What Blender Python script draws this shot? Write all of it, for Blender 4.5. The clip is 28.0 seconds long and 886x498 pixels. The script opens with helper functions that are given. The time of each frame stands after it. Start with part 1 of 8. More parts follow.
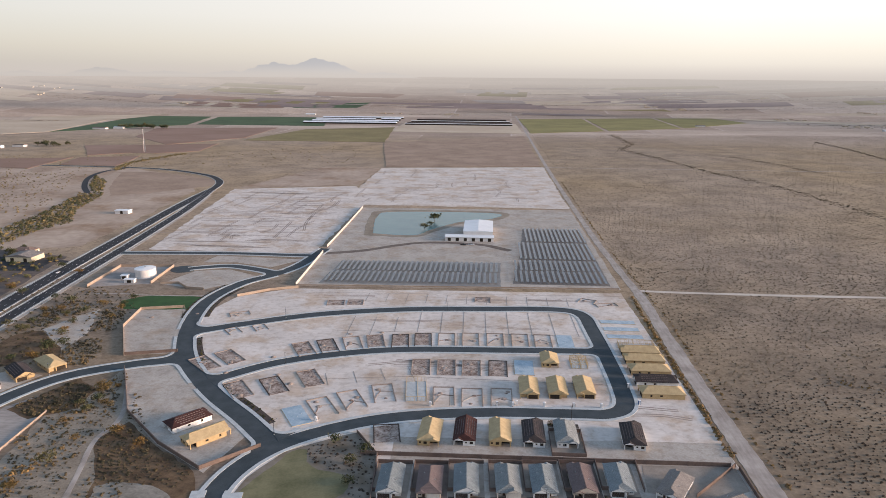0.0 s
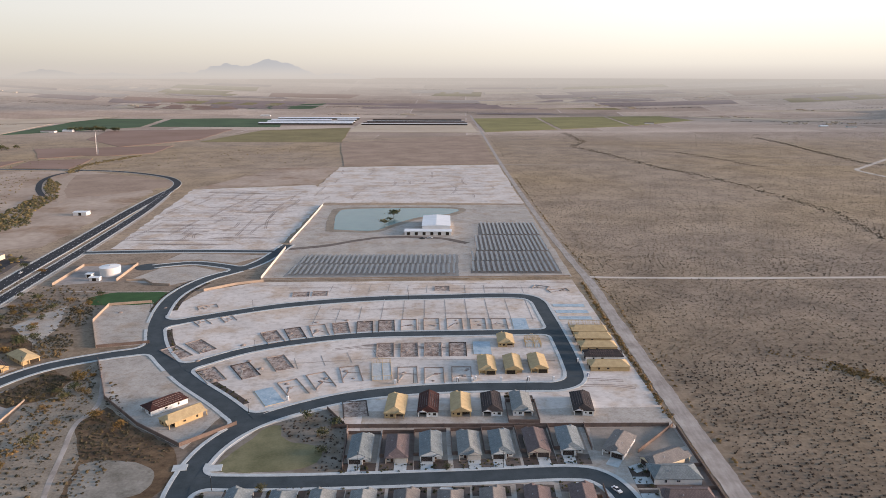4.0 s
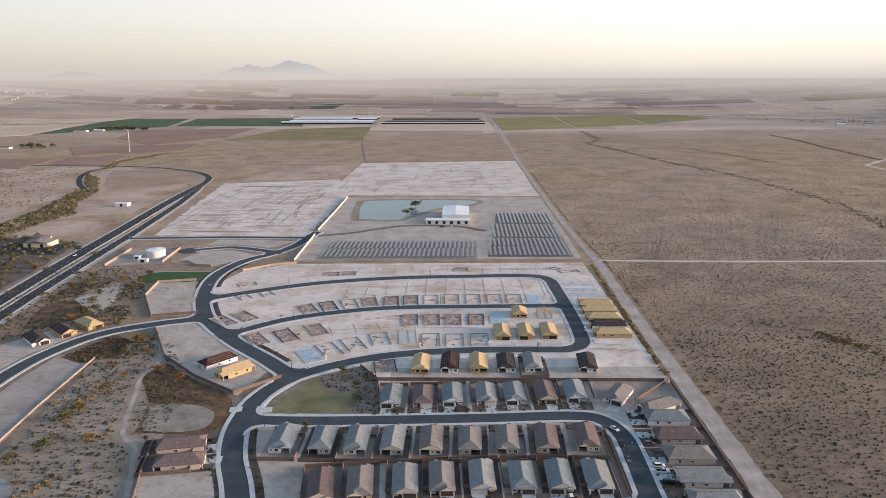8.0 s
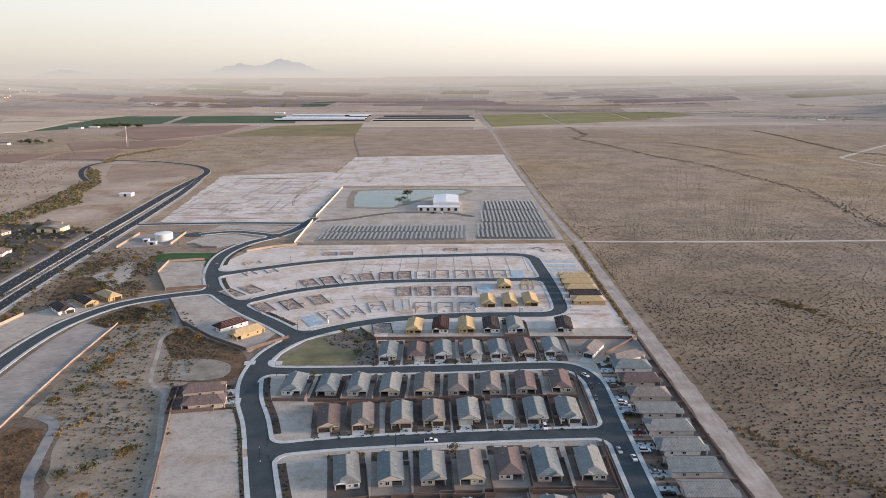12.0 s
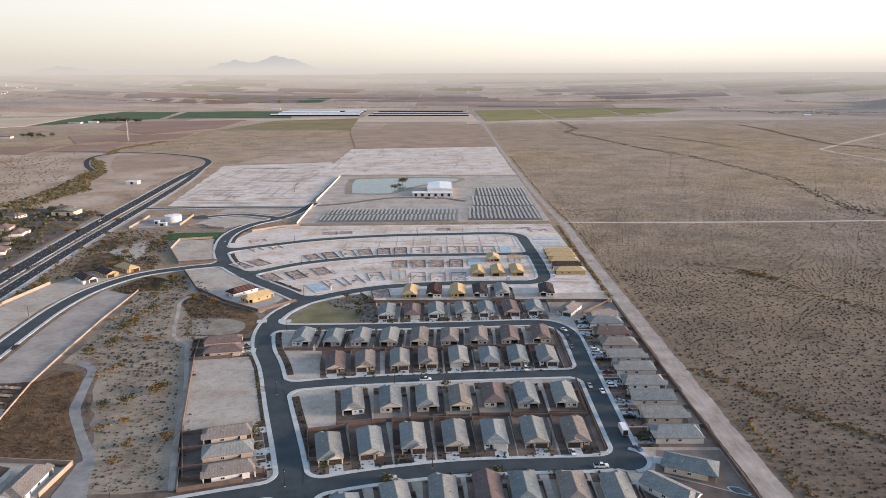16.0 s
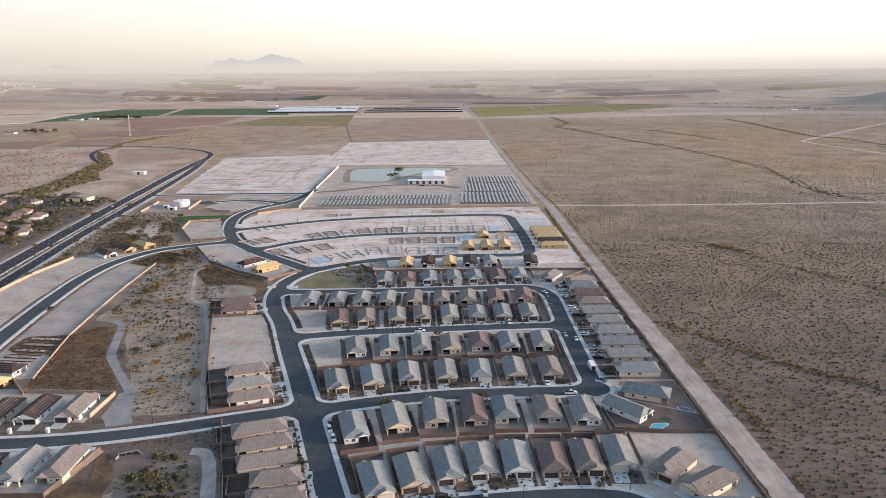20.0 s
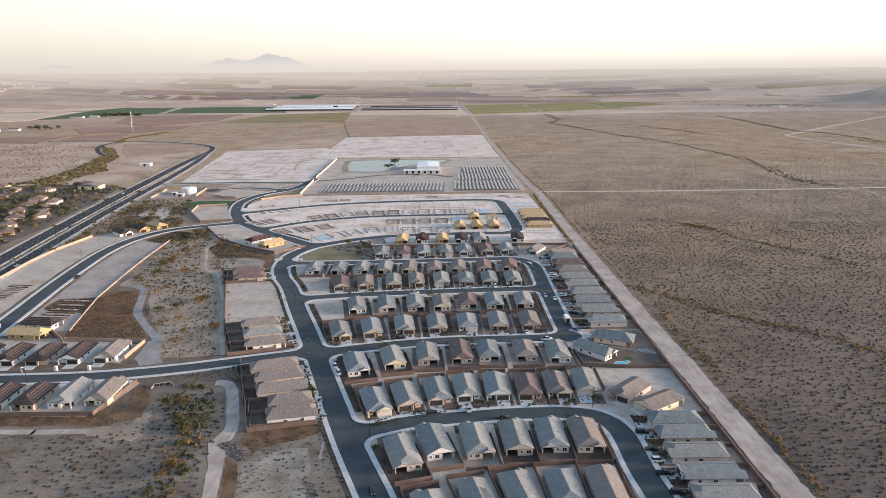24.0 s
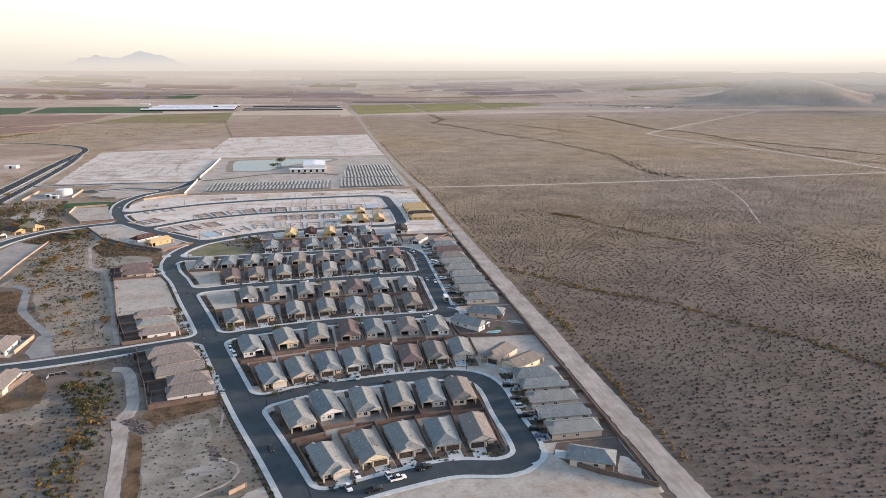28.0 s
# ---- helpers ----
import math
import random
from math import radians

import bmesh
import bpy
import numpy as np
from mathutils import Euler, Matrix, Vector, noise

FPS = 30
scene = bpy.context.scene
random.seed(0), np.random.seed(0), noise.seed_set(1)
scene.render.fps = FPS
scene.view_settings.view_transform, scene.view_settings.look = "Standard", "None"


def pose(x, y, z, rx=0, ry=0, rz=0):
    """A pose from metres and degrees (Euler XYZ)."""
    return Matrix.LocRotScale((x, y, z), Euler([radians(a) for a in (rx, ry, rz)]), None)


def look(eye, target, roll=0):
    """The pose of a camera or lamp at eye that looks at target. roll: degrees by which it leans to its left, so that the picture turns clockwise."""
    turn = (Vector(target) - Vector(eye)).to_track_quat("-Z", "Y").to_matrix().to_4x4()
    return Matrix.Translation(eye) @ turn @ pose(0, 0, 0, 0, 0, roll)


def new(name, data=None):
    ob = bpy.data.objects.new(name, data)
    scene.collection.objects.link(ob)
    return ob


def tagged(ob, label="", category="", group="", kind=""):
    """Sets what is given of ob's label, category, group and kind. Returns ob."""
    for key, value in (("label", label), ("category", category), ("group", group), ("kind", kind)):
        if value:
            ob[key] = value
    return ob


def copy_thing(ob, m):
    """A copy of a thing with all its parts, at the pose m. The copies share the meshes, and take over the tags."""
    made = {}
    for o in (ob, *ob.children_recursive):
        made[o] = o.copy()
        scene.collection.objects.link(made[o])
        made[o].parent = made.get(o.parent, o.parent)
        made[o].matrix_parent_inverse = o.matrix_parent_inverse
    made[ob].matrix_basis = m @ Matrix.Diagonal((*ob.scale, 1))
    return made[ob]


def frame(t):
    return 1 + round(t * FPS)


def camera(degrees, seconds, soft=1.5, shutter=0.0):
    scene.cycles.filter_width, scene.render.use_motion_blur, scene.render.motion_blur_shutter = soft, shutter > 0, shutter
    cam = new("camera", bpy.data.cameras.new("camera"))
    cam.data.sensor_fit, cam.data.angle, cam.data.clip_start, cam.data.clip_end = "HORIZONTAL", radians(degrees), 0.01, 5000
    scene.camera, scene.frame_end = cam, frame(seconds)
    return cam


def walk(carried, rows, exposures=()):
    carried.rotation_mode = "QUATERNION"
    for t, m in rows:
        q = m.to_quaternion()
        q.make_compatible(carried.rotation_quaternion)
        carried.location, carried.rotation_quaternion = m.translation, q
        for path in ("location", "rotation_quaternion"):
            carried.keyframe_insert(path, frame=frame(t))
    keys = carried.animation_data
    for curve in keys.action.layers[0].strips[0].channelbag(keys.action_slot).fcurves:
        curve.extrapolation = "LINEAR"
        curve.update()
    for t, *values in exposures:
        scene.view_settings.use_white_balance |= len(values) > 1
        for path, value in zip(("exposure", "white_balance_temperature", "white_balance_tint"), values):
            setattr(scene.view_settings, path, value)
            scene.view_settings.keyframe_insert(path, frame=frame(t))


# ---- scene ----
EXPO, VEIL, HAZE, RISE = 0.34, 7.7, 0.82, 160.0
RANGE = [(-13.5, 148, 5.0), (-16.6, 124, 4.5), (-20, 70, 5), (-8.5, 70, 5), (-28.6, 84, 4.5), (-24.5, 66, 7), (-33.5, 62, 5), (-38, 70, 6)]
cam = camera(65.729, 28.0, soft=0.75)

# time, x, y, z, yaw, pitch, roll
PATH = (
    (0.0, -3.55, 208.09, 163.21, 3.689, -14.215, -0.450),
    (0.5, -3.57, 206.26, 163.38, 3.426, -14.204, -0.432),
    (1.0, -3.55, 204.13, 163.48, 2.890, -14.197, -0.403),
    (1.5, -3.47, 201.50, 163.47, 2.272, -14.196, -0.362),
    (2.0, -3.41, 198.37, 163.36, 1.656, -14.196, -0.310),
    (2.5, -3.35, 194.81, 163.18, 1.067, -14.191, -0.248),
    (3.0, -3.30, 190.95, 162.95, 0.557, -14.186, -0.184),
    (3.5, -3.25, 186.93, 162.70, 0.076, -14.177, -0.130),
    (5.5, -5.46, 164.79, 161.82, 0.609, -14.101, -0.095),
    (6.0, -5.39, 159.13, 161.41, 2.095, -14.087, -0.024),
    (6.5, -5.34, 153.42, 160.95, 2.061, -14.086, 0.039),
    (7.0, -5.19, 147.80, 160.41, 1.897, -14.090, 0.077),
    (7.5, -5.07, 142.17, 159.84, 1.748, -14.092, 0.104),
    (8.0, -4.94, 136.54, 159.23, 1.604, -14.096, 0.120),
    (8.5, -4.89, 130.93, 158.63, 1.480, -14.103, 0.132),
    (9.0, -4.85, 125.30, 158.05, 1.351, -14.107, 0.144),
    (9.5, -4.77, 119.63, 157.46, 1.239, -14.112, 0.157),
    (10.0, -4.60, 113.93, 156.86, 1.139, -14.117, 0.171),
    (10.5, -4.30, 108.25, 156.25, 1.059, -14.121, 0.178),
    (11.0, -3.95, 102.55, 155.59, 0.993, -14.130, 0.178),
    (11.5, -3.71, 96.86, 154.86, 0.913, -14.149, 0.175),
    (12.0, -3.61, 91.22, 154.07, 0.840, -14.173, 0.171),
    (12.5, -3.61, 85.62, 153.25, 0.763, -14.196, 0.168),
    (14.5, -3.15, 63.66, 149.65, 0.514, -14.295, 0.061),
    (15.0, -2.82, 57.94, 148.77, 0.475, -14.309, 0.089),
    (15.5, -2.51, 52.16, 147.91, 0.411, -14.325, 0.122),
    (16.0, -2.24, 46.34, 147.07, 0.360, -14.338, 0.157),
    (16.5, -1.91, 40.47, 146.23, 0.323, -14.353, 0.186),
    (17.0, -1.61, 34.61, 145.39, 0.290, -14.364, 0.210),
    (17.5, -1.37, 28.80, 144.53, 0.244, -14.374, 0.235),
    (18.0, -1.15, 23.02, 143.67, 0.178, -14.387, 0.257),
    (18.5, -0.98, 17.26, 142.82, 0.122, -14.399, 0.277),
    (19.0, -0.79, 11.51, 141.93, 0.090, -14.413, 0.292),
    (19.5, -0.48, 5.77, 140.99, 0.034, -14.425, 0.307),
    (20.0, 0.00, 0.00, 140.00, 0.000, -14.427, 0.327),
    (20.5, 0.56, -5.86, 138.94, -0.025, -14.427, 0.357),
    (21.0, 1.07, -11.71, 137.85, -0.050, -14.425, 0.391),
    (21.5, 1.48, -17.47, 136.75, -0.077, -14.422, 0.424),
    (23.5, 2.38, -39.17, 132.84, -0.272, -14.402, 0.394),
    (24.0, 2.59, -44.92, 132.18, -0.309, -14.383, 0.385),
    (24.5, 2.68, -50.77, 131.59, -0.384, -14.358, 0.381),
    (25.0, 2.73, -56.63, 131.04, -0.451, -14.342, 0.373),
    (25.5, 2.85, -62.31, 130.57, -0.521, -14.337, 0.353),
    (26.0, 3.04, -67.61, 130.31, -0.579, -14.337, 0.315),
    (26.5, 3.32, -72.35, 130.35, -0.635, -14.330, 0.257),
    (27.0, 3.74, -75.49, 130.77, -1.720, -14.349, 0.143),
    (27.5, 3.82, -77.46, 131.60, -6.296, -14.358, -0.004),
    (28.0, 3.52, -78.83, 132.74, -9.762, -14.354, -0.166),
)
walk(cam, [(t, pose(x, y, z, 90 + p, 0, w) @ pose(0, 0, 0, 0, 0, -r)) for t, x, y, z, w, p, r in PATH],
     exposures=[(0.0, EXPO + 0.02, 6600, 8.0), (9.0, EXPO + 0.08, 6600, 8.0), (18.0, EXPO + 0.24, 6650, 7.0), (28.0, EXPO + 0.36, 6700, 7.0)])

# ---- light: dusk glow low on the right, pale hazy sky ----
SUN_AZ, SUN_EL = 92.0, 9.0  # degrees clockwise from +y, and up
world = bpy.data.worlds.new("world")
scene.world = world
world.use_nodes = True
wn, wl = world.node_tree.nodes, world.node_tree.links
wn.clear()
w_out = wn.new("ShaderNodeOutputWorld")
w_bg = wn.new("ShaderNodeBackground")
w_sky = wn.new("ShaderNodeTexSky")
w_sky.sky_type = "NISHITA"
w_sky.sun_disc = False
w_sky.sun_elevation = radians(SUN_EL)
w_sky.sun_rotation = radians(SUN_AZ)
w_sky.altitude = 300
w_sky.air_density = 1.0
w_sky.dust_density = 2.0
w_sky.ozone_density = 2.0
# a pale hazy veil low over the horizon, thinning upwards
w_tc = wn.new("ShaderNodeTexCoord")
w_sep = wn.new("ShaderNodeSeparateXYZ")
w_ramp = wn.new("ShaderNodeValToRGB")
w_mix = wn.new("ShaderNodeMixRGB")
w_ramp.color_ramp.elements[0].position = 0.0
w_ramp.color_ramp.elements[0].color = (1.16, 1.07, 1.06, 1)
w_ramp.color_ramp.elements[1].position = 0.45
w_ramp.color_ramp.elements[1].color = (0.50, 0.69, 1.02, 1)
for pos, col in ((0.030, (1.30, 1.19, 1.09, 1)), (0.075, (1.45, 1.36, 1.32, 1)), (0.16, (1.55, 1.49, 1.5, 1))):
    e = w_ramp.color_ramp.elements.new(pos)
    e.color = col
w_scale = wn.new("ShaderNodeMixRGB")
w_scale.blend_type = "MULTIPLY"
w_scale.inputs[0].default_value = 1.0
w_mix.inputs[0].default_value = 0.72
wl.new(w_tc.outputs["Generated"], w_sep.inputs[0])
wl.new(w_sep.outputs["Z"], w_ramp.inputs[0])
wl.new(w_ramp.outputs[0], w_scale.inputs[1])
w_side = wn.new("ShaderNodeMapRange")
w_side.inputs["From Min"].default_value, w_side.inputs["From Max"].default_value = -0.7, 0.3
w_side.inputs["To Min"].default_value, w_side.inputs["To Max"].default_value = 0.66 * VEIL, VEIL
wl.new(w_sep.outputs["X"], w_side.inputs["Value"])
wl.new(w_side.outputs[0], w_scale.inputs[2])
wl.new(w_sky.outputs[0], w_mix.inputs[1])
wl.new(w_scale.outputs[0], w_mix.inputs[2])
wl.new(w_mix.outputs[0], w_bg.inputs[0])
w_bg.inputs[1].default_value = 0.1
wl.new(w_bg.outputs[0], w_out.inputs[0])

sun_data = bpy.data.lights.new("sun", "SUN")
sun_data.energy = 6.5
sun_data.angle = radians(15)
sun_data.color = (1.0, 0.735, 0.60)
sun = new("sun", sun_data)
az, el = radians(SUN_AZ), radians(SUN_EL)
sun.matrix_world = look((0, 0, 300), (-math.sin(az) * math.cos(el) * 100, -math.cos(az) * math.cos(el) * 100, 300 - math.sin(el) * 100))


# ---- materials ----
def material(name, dark, light, stain=0.05, grain=1.5, rough=0.9, bump=0.0, space="world", metal=0.0, vary=0.0, mid=0.5, spec=0.25, gap=0.22, stretch=None, fine=0.35):
    """Two noises, broad stains and fine grain, between two colours. stain and grain in cycles a metre."""
    m = bpy.data.materials.new(name)
    m.use_nodes = True
    n, l = m.node_tree.nodes, m.node_tree.links
    p = n["Principled BSDF"]
    p.inputs["Roughness"].default_value = rough
    p.inputs["Metallic"].default_value = metal
    p.inputs["Specular IOR Level"].default_value = spec
    if space == "world":
        src = n.new("ShaderNodeNewGeometry").outputs["Position"]
    else:
        src = n.new("ShaderNodeTexCoord").outputs["Object"]
    a = n.new("ShaderNodeTexNoise")
    a.inputs["Scale"].default_value = stain
    a.inputs["Detail"].default_value = 5
    a.inputs["Roughness"].default_value = 0.62
    b = n.new("ShaderNodeTexNoise")
    b.inputs["Scale"].default_value = grain
    b.inputs["Detail"].default_value = 3
    l.new(src, a.inputs["Vector"])
    if stretch:
        mp = n.new("ShaderNodeMapping")
        mp.inputs["Scale"].default_value = (*stretch, 1)
        l.new(src, mp.inputs["Vector"])
        src = mp.outputs[0]
        b.inputs["Detail"].default_value = 6
    l.new(src, b.inputs["Vector"])
    add = n.new("ShaderNodeMath")
    add.operation = "MULTIPLY_ADD"
    l.new(b.outputs[0], add.inputs[0])
    add.inputs[1].default_value = fine
    l.new(a.outputs[0], add.inputs[2])
    last = add.outputs[0]
    if vary:
        info = n.new("ShaderNodeObjectInfo")
        more = n.new("ShaderNodeMath")
        more.operation = "MULTIPLY_ADD"
        l.new(info.outputs["Random"], more.inputs[0])
        more.inputs[1].default_value = vary
        l.new(last, more.inputs[2])
        last = more.outputs[0]
    ramp = n.new("ShaderNodeValToRGB")
    centre = mid + fine * 0.5 + vary * 0.5
    ramp.color_ramp.elements[0].position = max(0.0, centre - gap)
    ramp.color_ramp.elements[1].position = min(1.0, centre + gap)
    ramp.color_ramp.elements[0].color = (*dark, 1)
    ramp.color_ramp.elements[1].color = (*light, 1)
    l.new(last, ramp.inputs[0])
    l.new(ramp.outputs[0], p.inputs["Base Color"])
    if bump:
        bp = n.new("ShaderNodeBump")
        bp.inputs["Strength"].default_value = 0.6
        bp.inputs["Distance"].default_value = bump
        l.new(b.outputs[0], bp.inputs["Height"])
        l.new(bp.outputs[0], p.inputs["Normal"])
    return m


def roof_material(name, dark, light):
    """Concrete roof tiles: courses and columns as relief, each roof a little different."""
    m = material(name, dark, light, stain=0.35, grain=3.0, rough=0.8, space="object", vary=0.25, gap=0.35)
    n, l = m.node_tree.nodes, m.node_tree.links
    tc = n.new("ShaderNodeTexCoord")
    br = n.new("ShaderNodeTexBrick")
    br.inputs["Scale"].default_value = 1.0
    br.inputs["Brick Width"].default_value = 0.6
    br.inputs["Row Height"].default_value = 0.55
    br.inputs["Mortar Size"].default_value = 0.06
    br.inputs["Color1"].default_value = (1, 1, 1, 1)
    br.inputs["Color2"].default_value = (0.72, 0.72, 0.74, 1)
    br.inputs["Mortar"].default_value = (0.55, 0.55, 0.57, 1)
    l.new(tc.outputs["Object"], br.inputs["Vector"])
    mul = n.new("ShaderNodeMixRGB")
    mul.blend_type = "MULTIPLY"
    mul.inputs[0].default_value = 0.8
    p = n["Principled BSDF"]
    old = p.inputs["Base Color"].links[0].from_socket
    l.new(old, mul.inputs[1])
    l.new(br.outputs["Color"], mul.inputs[2])
    l.new(mul.outputs[0], p.inputs["Base Color"])
    bp = n.new("ShaderNodeBump")
    bp.inputs["Distance"].default_value = 0.05
    l.new(br.outputs["Fac"], bp.inputs["Height"])
    bp.invert = True
    l.new(bp.outputs[0], p.inputs["Normal"])
    return m


def add_patches(m, tint, scale, low=0.5, high=0.66):
    """Broad patches of another soil over a material."""
    n, l = m.node_tree.nodes, m.node_tree.links
    p = n["Principled BSDF"]
    old = p.inputs["Base Color"].links[0].from_socket
    no = n.new("ShaderNodeTexNoise")
    no.inputs["Scale"].default_value = scale
    no.inputs["Detail"].default_value = 5
    no.inputs["Roughness"].default_value = 0.65
    l.new(n.new("ShaderNodeNewGeometry").outputs["Position"], no.inputs["Vector"])
    r = n.new("ShaderNodeValToRGB")
    r.color_ramp.elements[0].position, r.color_ramp.elements[1].position = low, high
    r.color_ramp.elements[0].color, r.color_ramp.elements[1].color = (1, 1, 1, 1), (*tint, 1)
    l.new(no.outputs[0], r.inputs[0])
    mu = n.new("ShaderNodeMixRGB")
    mu.blend_type, mu.inputs[0].default_value = "MULTIPLY", 1.0
    l.new(old, mu.inputs[1])
    l.new(r.outputs[0], mu.inputs[2])
    l.new(mu.outputs[0], p.inputs["Base Color"])
    return m


M_GRADED = add_patches(material("graded_dirt", (0.42, 0.38, 0.345), (0.64, 0.59, 0.545), 0.03, 0.5, gap=0.38, stretch=(0.4, 1.0), fine=0.6), (0.84, 0.75, 0.66), 0.035, 0.48, 0.6)
M_PAD = add_patches(material("compacted_pad_dirt", (0.284, 0.257, 0.226), (0.44, 0.404, 0.360), 0.06, 0.9, gap=0.30, fine=0.6), (0.88, 0.80, 0.72), 0.05)
M_ROADDIRT = material("dirt_road_dust", (0.24, 0.208, 0.182), (0.41, 0.368, 0.332), 0.09, 0.6, stretch=(1.0, 0.15), fine=0.6)
M_ASPHALT = material("asphalt", (0.030, 0.041, 0.047), (0.058, 0.072, 0.081), 0.12, 2.5, rough=0.85)
M_OLDASPHALT = material("older_asphalt", (0.019, 0.021, 0.025), (0.036, 0.038, 0.043), 0.1, 2.5, rough=0.85)
M_CONCRETE = material("pale_concrete", (0.34, 0.37, 0.375), (0.50, 0.53, 0.535), 0.3, 2.0)
M_GRAVEL = material("yard_gravel", (0.085, 0.068, 0.058), (0.175, 0.143, 0.123), 0.12, 1.6, space="world")
M_BLOCK = material("block_wall", (0.110, 0.080, 0.068), (0.19, 0.142, 0.120), 0.2, 1.8)
M_WALLTAN = material("tan_wall", (0.29, 0.22, 0.165), (0.41, 0.325, 0.255), 0.2, 1.8)
M_PALEWALL = material("pale_pink_wall", (0.46, 0.40, 0.355), (0.58, 0.52, 0.47), 0.2, 1.8)
M_WATER = material("water", (0.07, 0.15, 0.16), (0.10, 0.19, 0.195), 0.01, 0.1, rough=0.25, spec=0.3)
M_GREEN = material("green_crop", (0.035, 0.065, 0.030), (0.065, 0.11, 0.05), 0.01, 0.12)
M_LIME = material("lime_crop", (0.16, 0.145, 0.055), (0.26, 0.23, 0.09), 0.008, 0.1)
M_BROWNCROP = material("brown_field", (0.20, 0.125, 0.09), (0.27, 0.18, 0.14), 0.006, 0.06, stretch=(0.2, 1.0))
M_OLIVECROP = material("olive_field", (0.14, 0.115, 0.05), (0.24, 0.20, 0.09), 0.01, 0.1)
M_PALEFIELD = material("pale_field", (0.38, 0.30, 0.22), (0.5, 0.42, 0.32), 0.006, 0.08)
M_TURF = material("turf", (0.022, 0.06, 0.018), (0.04, 0.095, 0.03), 0.1, 1.0)
M_PARKGRASS = material("park_grass", (0.10, 0.10, 0.05), (0.20, 0.185, 0.105), 0.08, 0.9)
M_ROUGHGROUND = add_patches(material("rough_brown_ground", (0.070, 0.045, 0.027), (0.185, 0.122, 0.070), 0.12, 1.1), (0.62, 0.58, 0.55), 0.14, 0.45, 0.62)
M_WASH = material("wash_sand", (0.165, 0.136, 0.102), (0.315, 0.268, 0.212), 0.06, 0.9, fine=0.6)
M_LINE = material("white_paint", (0.62, 0.62, 0.62), (0.8, 0.8, 0.8), 0.5, 3)


def ground_material():
    """Desert soil near by, tinted at three scales; farmland in strips far away."""
    m = material("desert_soil", (0.078, 0.063, 0.054), (0.148, 0.121, 0.103), 0.02, 0.5, gap=0.22, fine=0.6)
    n, l = m.node_tree.nodes, m.node_tree.links
    p = n["Principled BSDF"]
    near = p.inputs["Base Color"].links[0].from_socket
    pos = n.new("ShaderNodeNewGeometry").outputs["Position"]
    # ochre tint in a broad patch pattern
    no = n.new("ShaderNodeTexNoise")
    no.inputs["Scale"].default_value = 0.0022
    no.inputs["Detail"].default_value = 4
    l.new(pos, no.inputs["Vector"])
    r1 = n.new("ShaderNodeValToRGB")
    r1.color_ramp.elements[0].position, r1.color_ramp.elements[1].position = 0.42, 0.62
    r1.color_ramp.elements[0].color, r1.color_ramp.elements[1].color = (1, 1, 1, 1), (1.0, 0.95, 0.80, 1)
    l.new(no.outputs[0], r1.inputs[0])
    mu = n.new("ShaderNodeMixRGB")
    mu.blend_type, mu.inputs[0].default_value = "MULTIPLY", 1.0
    l.new(near, mu.inputs[1])
    l.new(r1.outputs[0], mu.inputs[2])
    # paler ochre soil further north, distance haze put into the tint
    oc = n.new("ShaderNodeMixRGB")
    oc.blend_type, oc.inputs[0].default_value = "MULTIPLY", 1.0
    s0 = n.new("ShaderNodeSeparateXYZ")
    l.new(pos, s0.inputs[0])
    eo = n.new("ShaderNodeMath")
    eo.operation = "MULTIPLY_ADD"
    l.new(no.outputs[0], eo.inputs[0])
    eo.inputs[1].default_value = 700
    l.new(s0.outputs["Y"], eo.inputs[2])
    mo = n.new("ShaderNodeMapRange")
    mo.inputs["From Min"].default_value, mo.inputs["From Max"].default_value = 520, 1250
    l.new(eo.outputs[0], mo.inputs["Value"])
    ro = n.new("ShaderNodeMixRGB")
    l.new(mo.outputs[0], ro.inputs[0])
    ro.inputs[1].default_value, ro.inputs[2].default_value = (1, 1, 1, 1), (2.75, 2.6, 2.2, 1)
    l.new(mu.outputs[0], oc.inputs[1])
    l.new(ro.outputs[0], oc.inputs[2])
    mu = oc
    # far farmland: rectangular plots, distance haze put into their pale colours
    mp = n.new("ShaderNodeMapping")
    mp.inputs["Scale"].default_value = (1 / 420, 1 / 300, 0)
    mp.inputs["Rotation"].default_value = (0, 0, 0.02)
    l.new(pos, mp.inputs["Vector"])
    br = n.new("ShaderNodeTexBrick")
    br.offset = 0.37
    br.inputs["Scale"].default_value = 1
    br.inputs["Mortar Size"].default_value = 0.006
    br.inputs["Brick Width"].default_value = 1.6
    br.inputs["Row Height"].default_value = 0.55
    br.inputs["Color1"].default_value = (0.31, 0.24, 0.19, 1)
    br.inputs["Color2"].default_value = (0.47, 0.385, 0.315, 1)
    br.inputs["Mortar"].default_value = (0.5, 0.42, 0.37, 1)
    l.new(mp.outputs[0], br.inputs["Vector"])
    n2 = n.new("ShaderNodeTexNoise")
    n2.inputs["Scale"].default_value = 0.004
    n2.inputs["Detail"].default_value = 6
    n2.inputs["Roughness"].default_value = 0.7
    l.new(pos, n2.inputs["Vector"])
    r2 = n.new("ShaderNodeValToRGB")
    r2.color_ramp.elements[0].position, r2.color_ramp.elements[1].position = 0.35, 0.65
    r2.color_ramp.elements[0].color, r2.color_ramp.elements[1].color = (0.84, 0.83, 0.82, 1), (1.16, 1.15, 1.14, 1)
    l.new(n2.outputs[0], r2.inputs[0])
    mf = n.new("ShaderNodeMixRGB")
    mf.blend_type, mf.inputs[0].default_value = "MULTIPLY", 1.0
    l.new(br.outputs["Color"], mf.inputs[1])
    l.new(r2.outputs[0], mf.inputs[2])
    # where the farmland begins: beyond the plots, uneven edge
    sp = n.new("ShaderNodeSeparateXYZ")
    l.new(pos, sp.inputs[0])
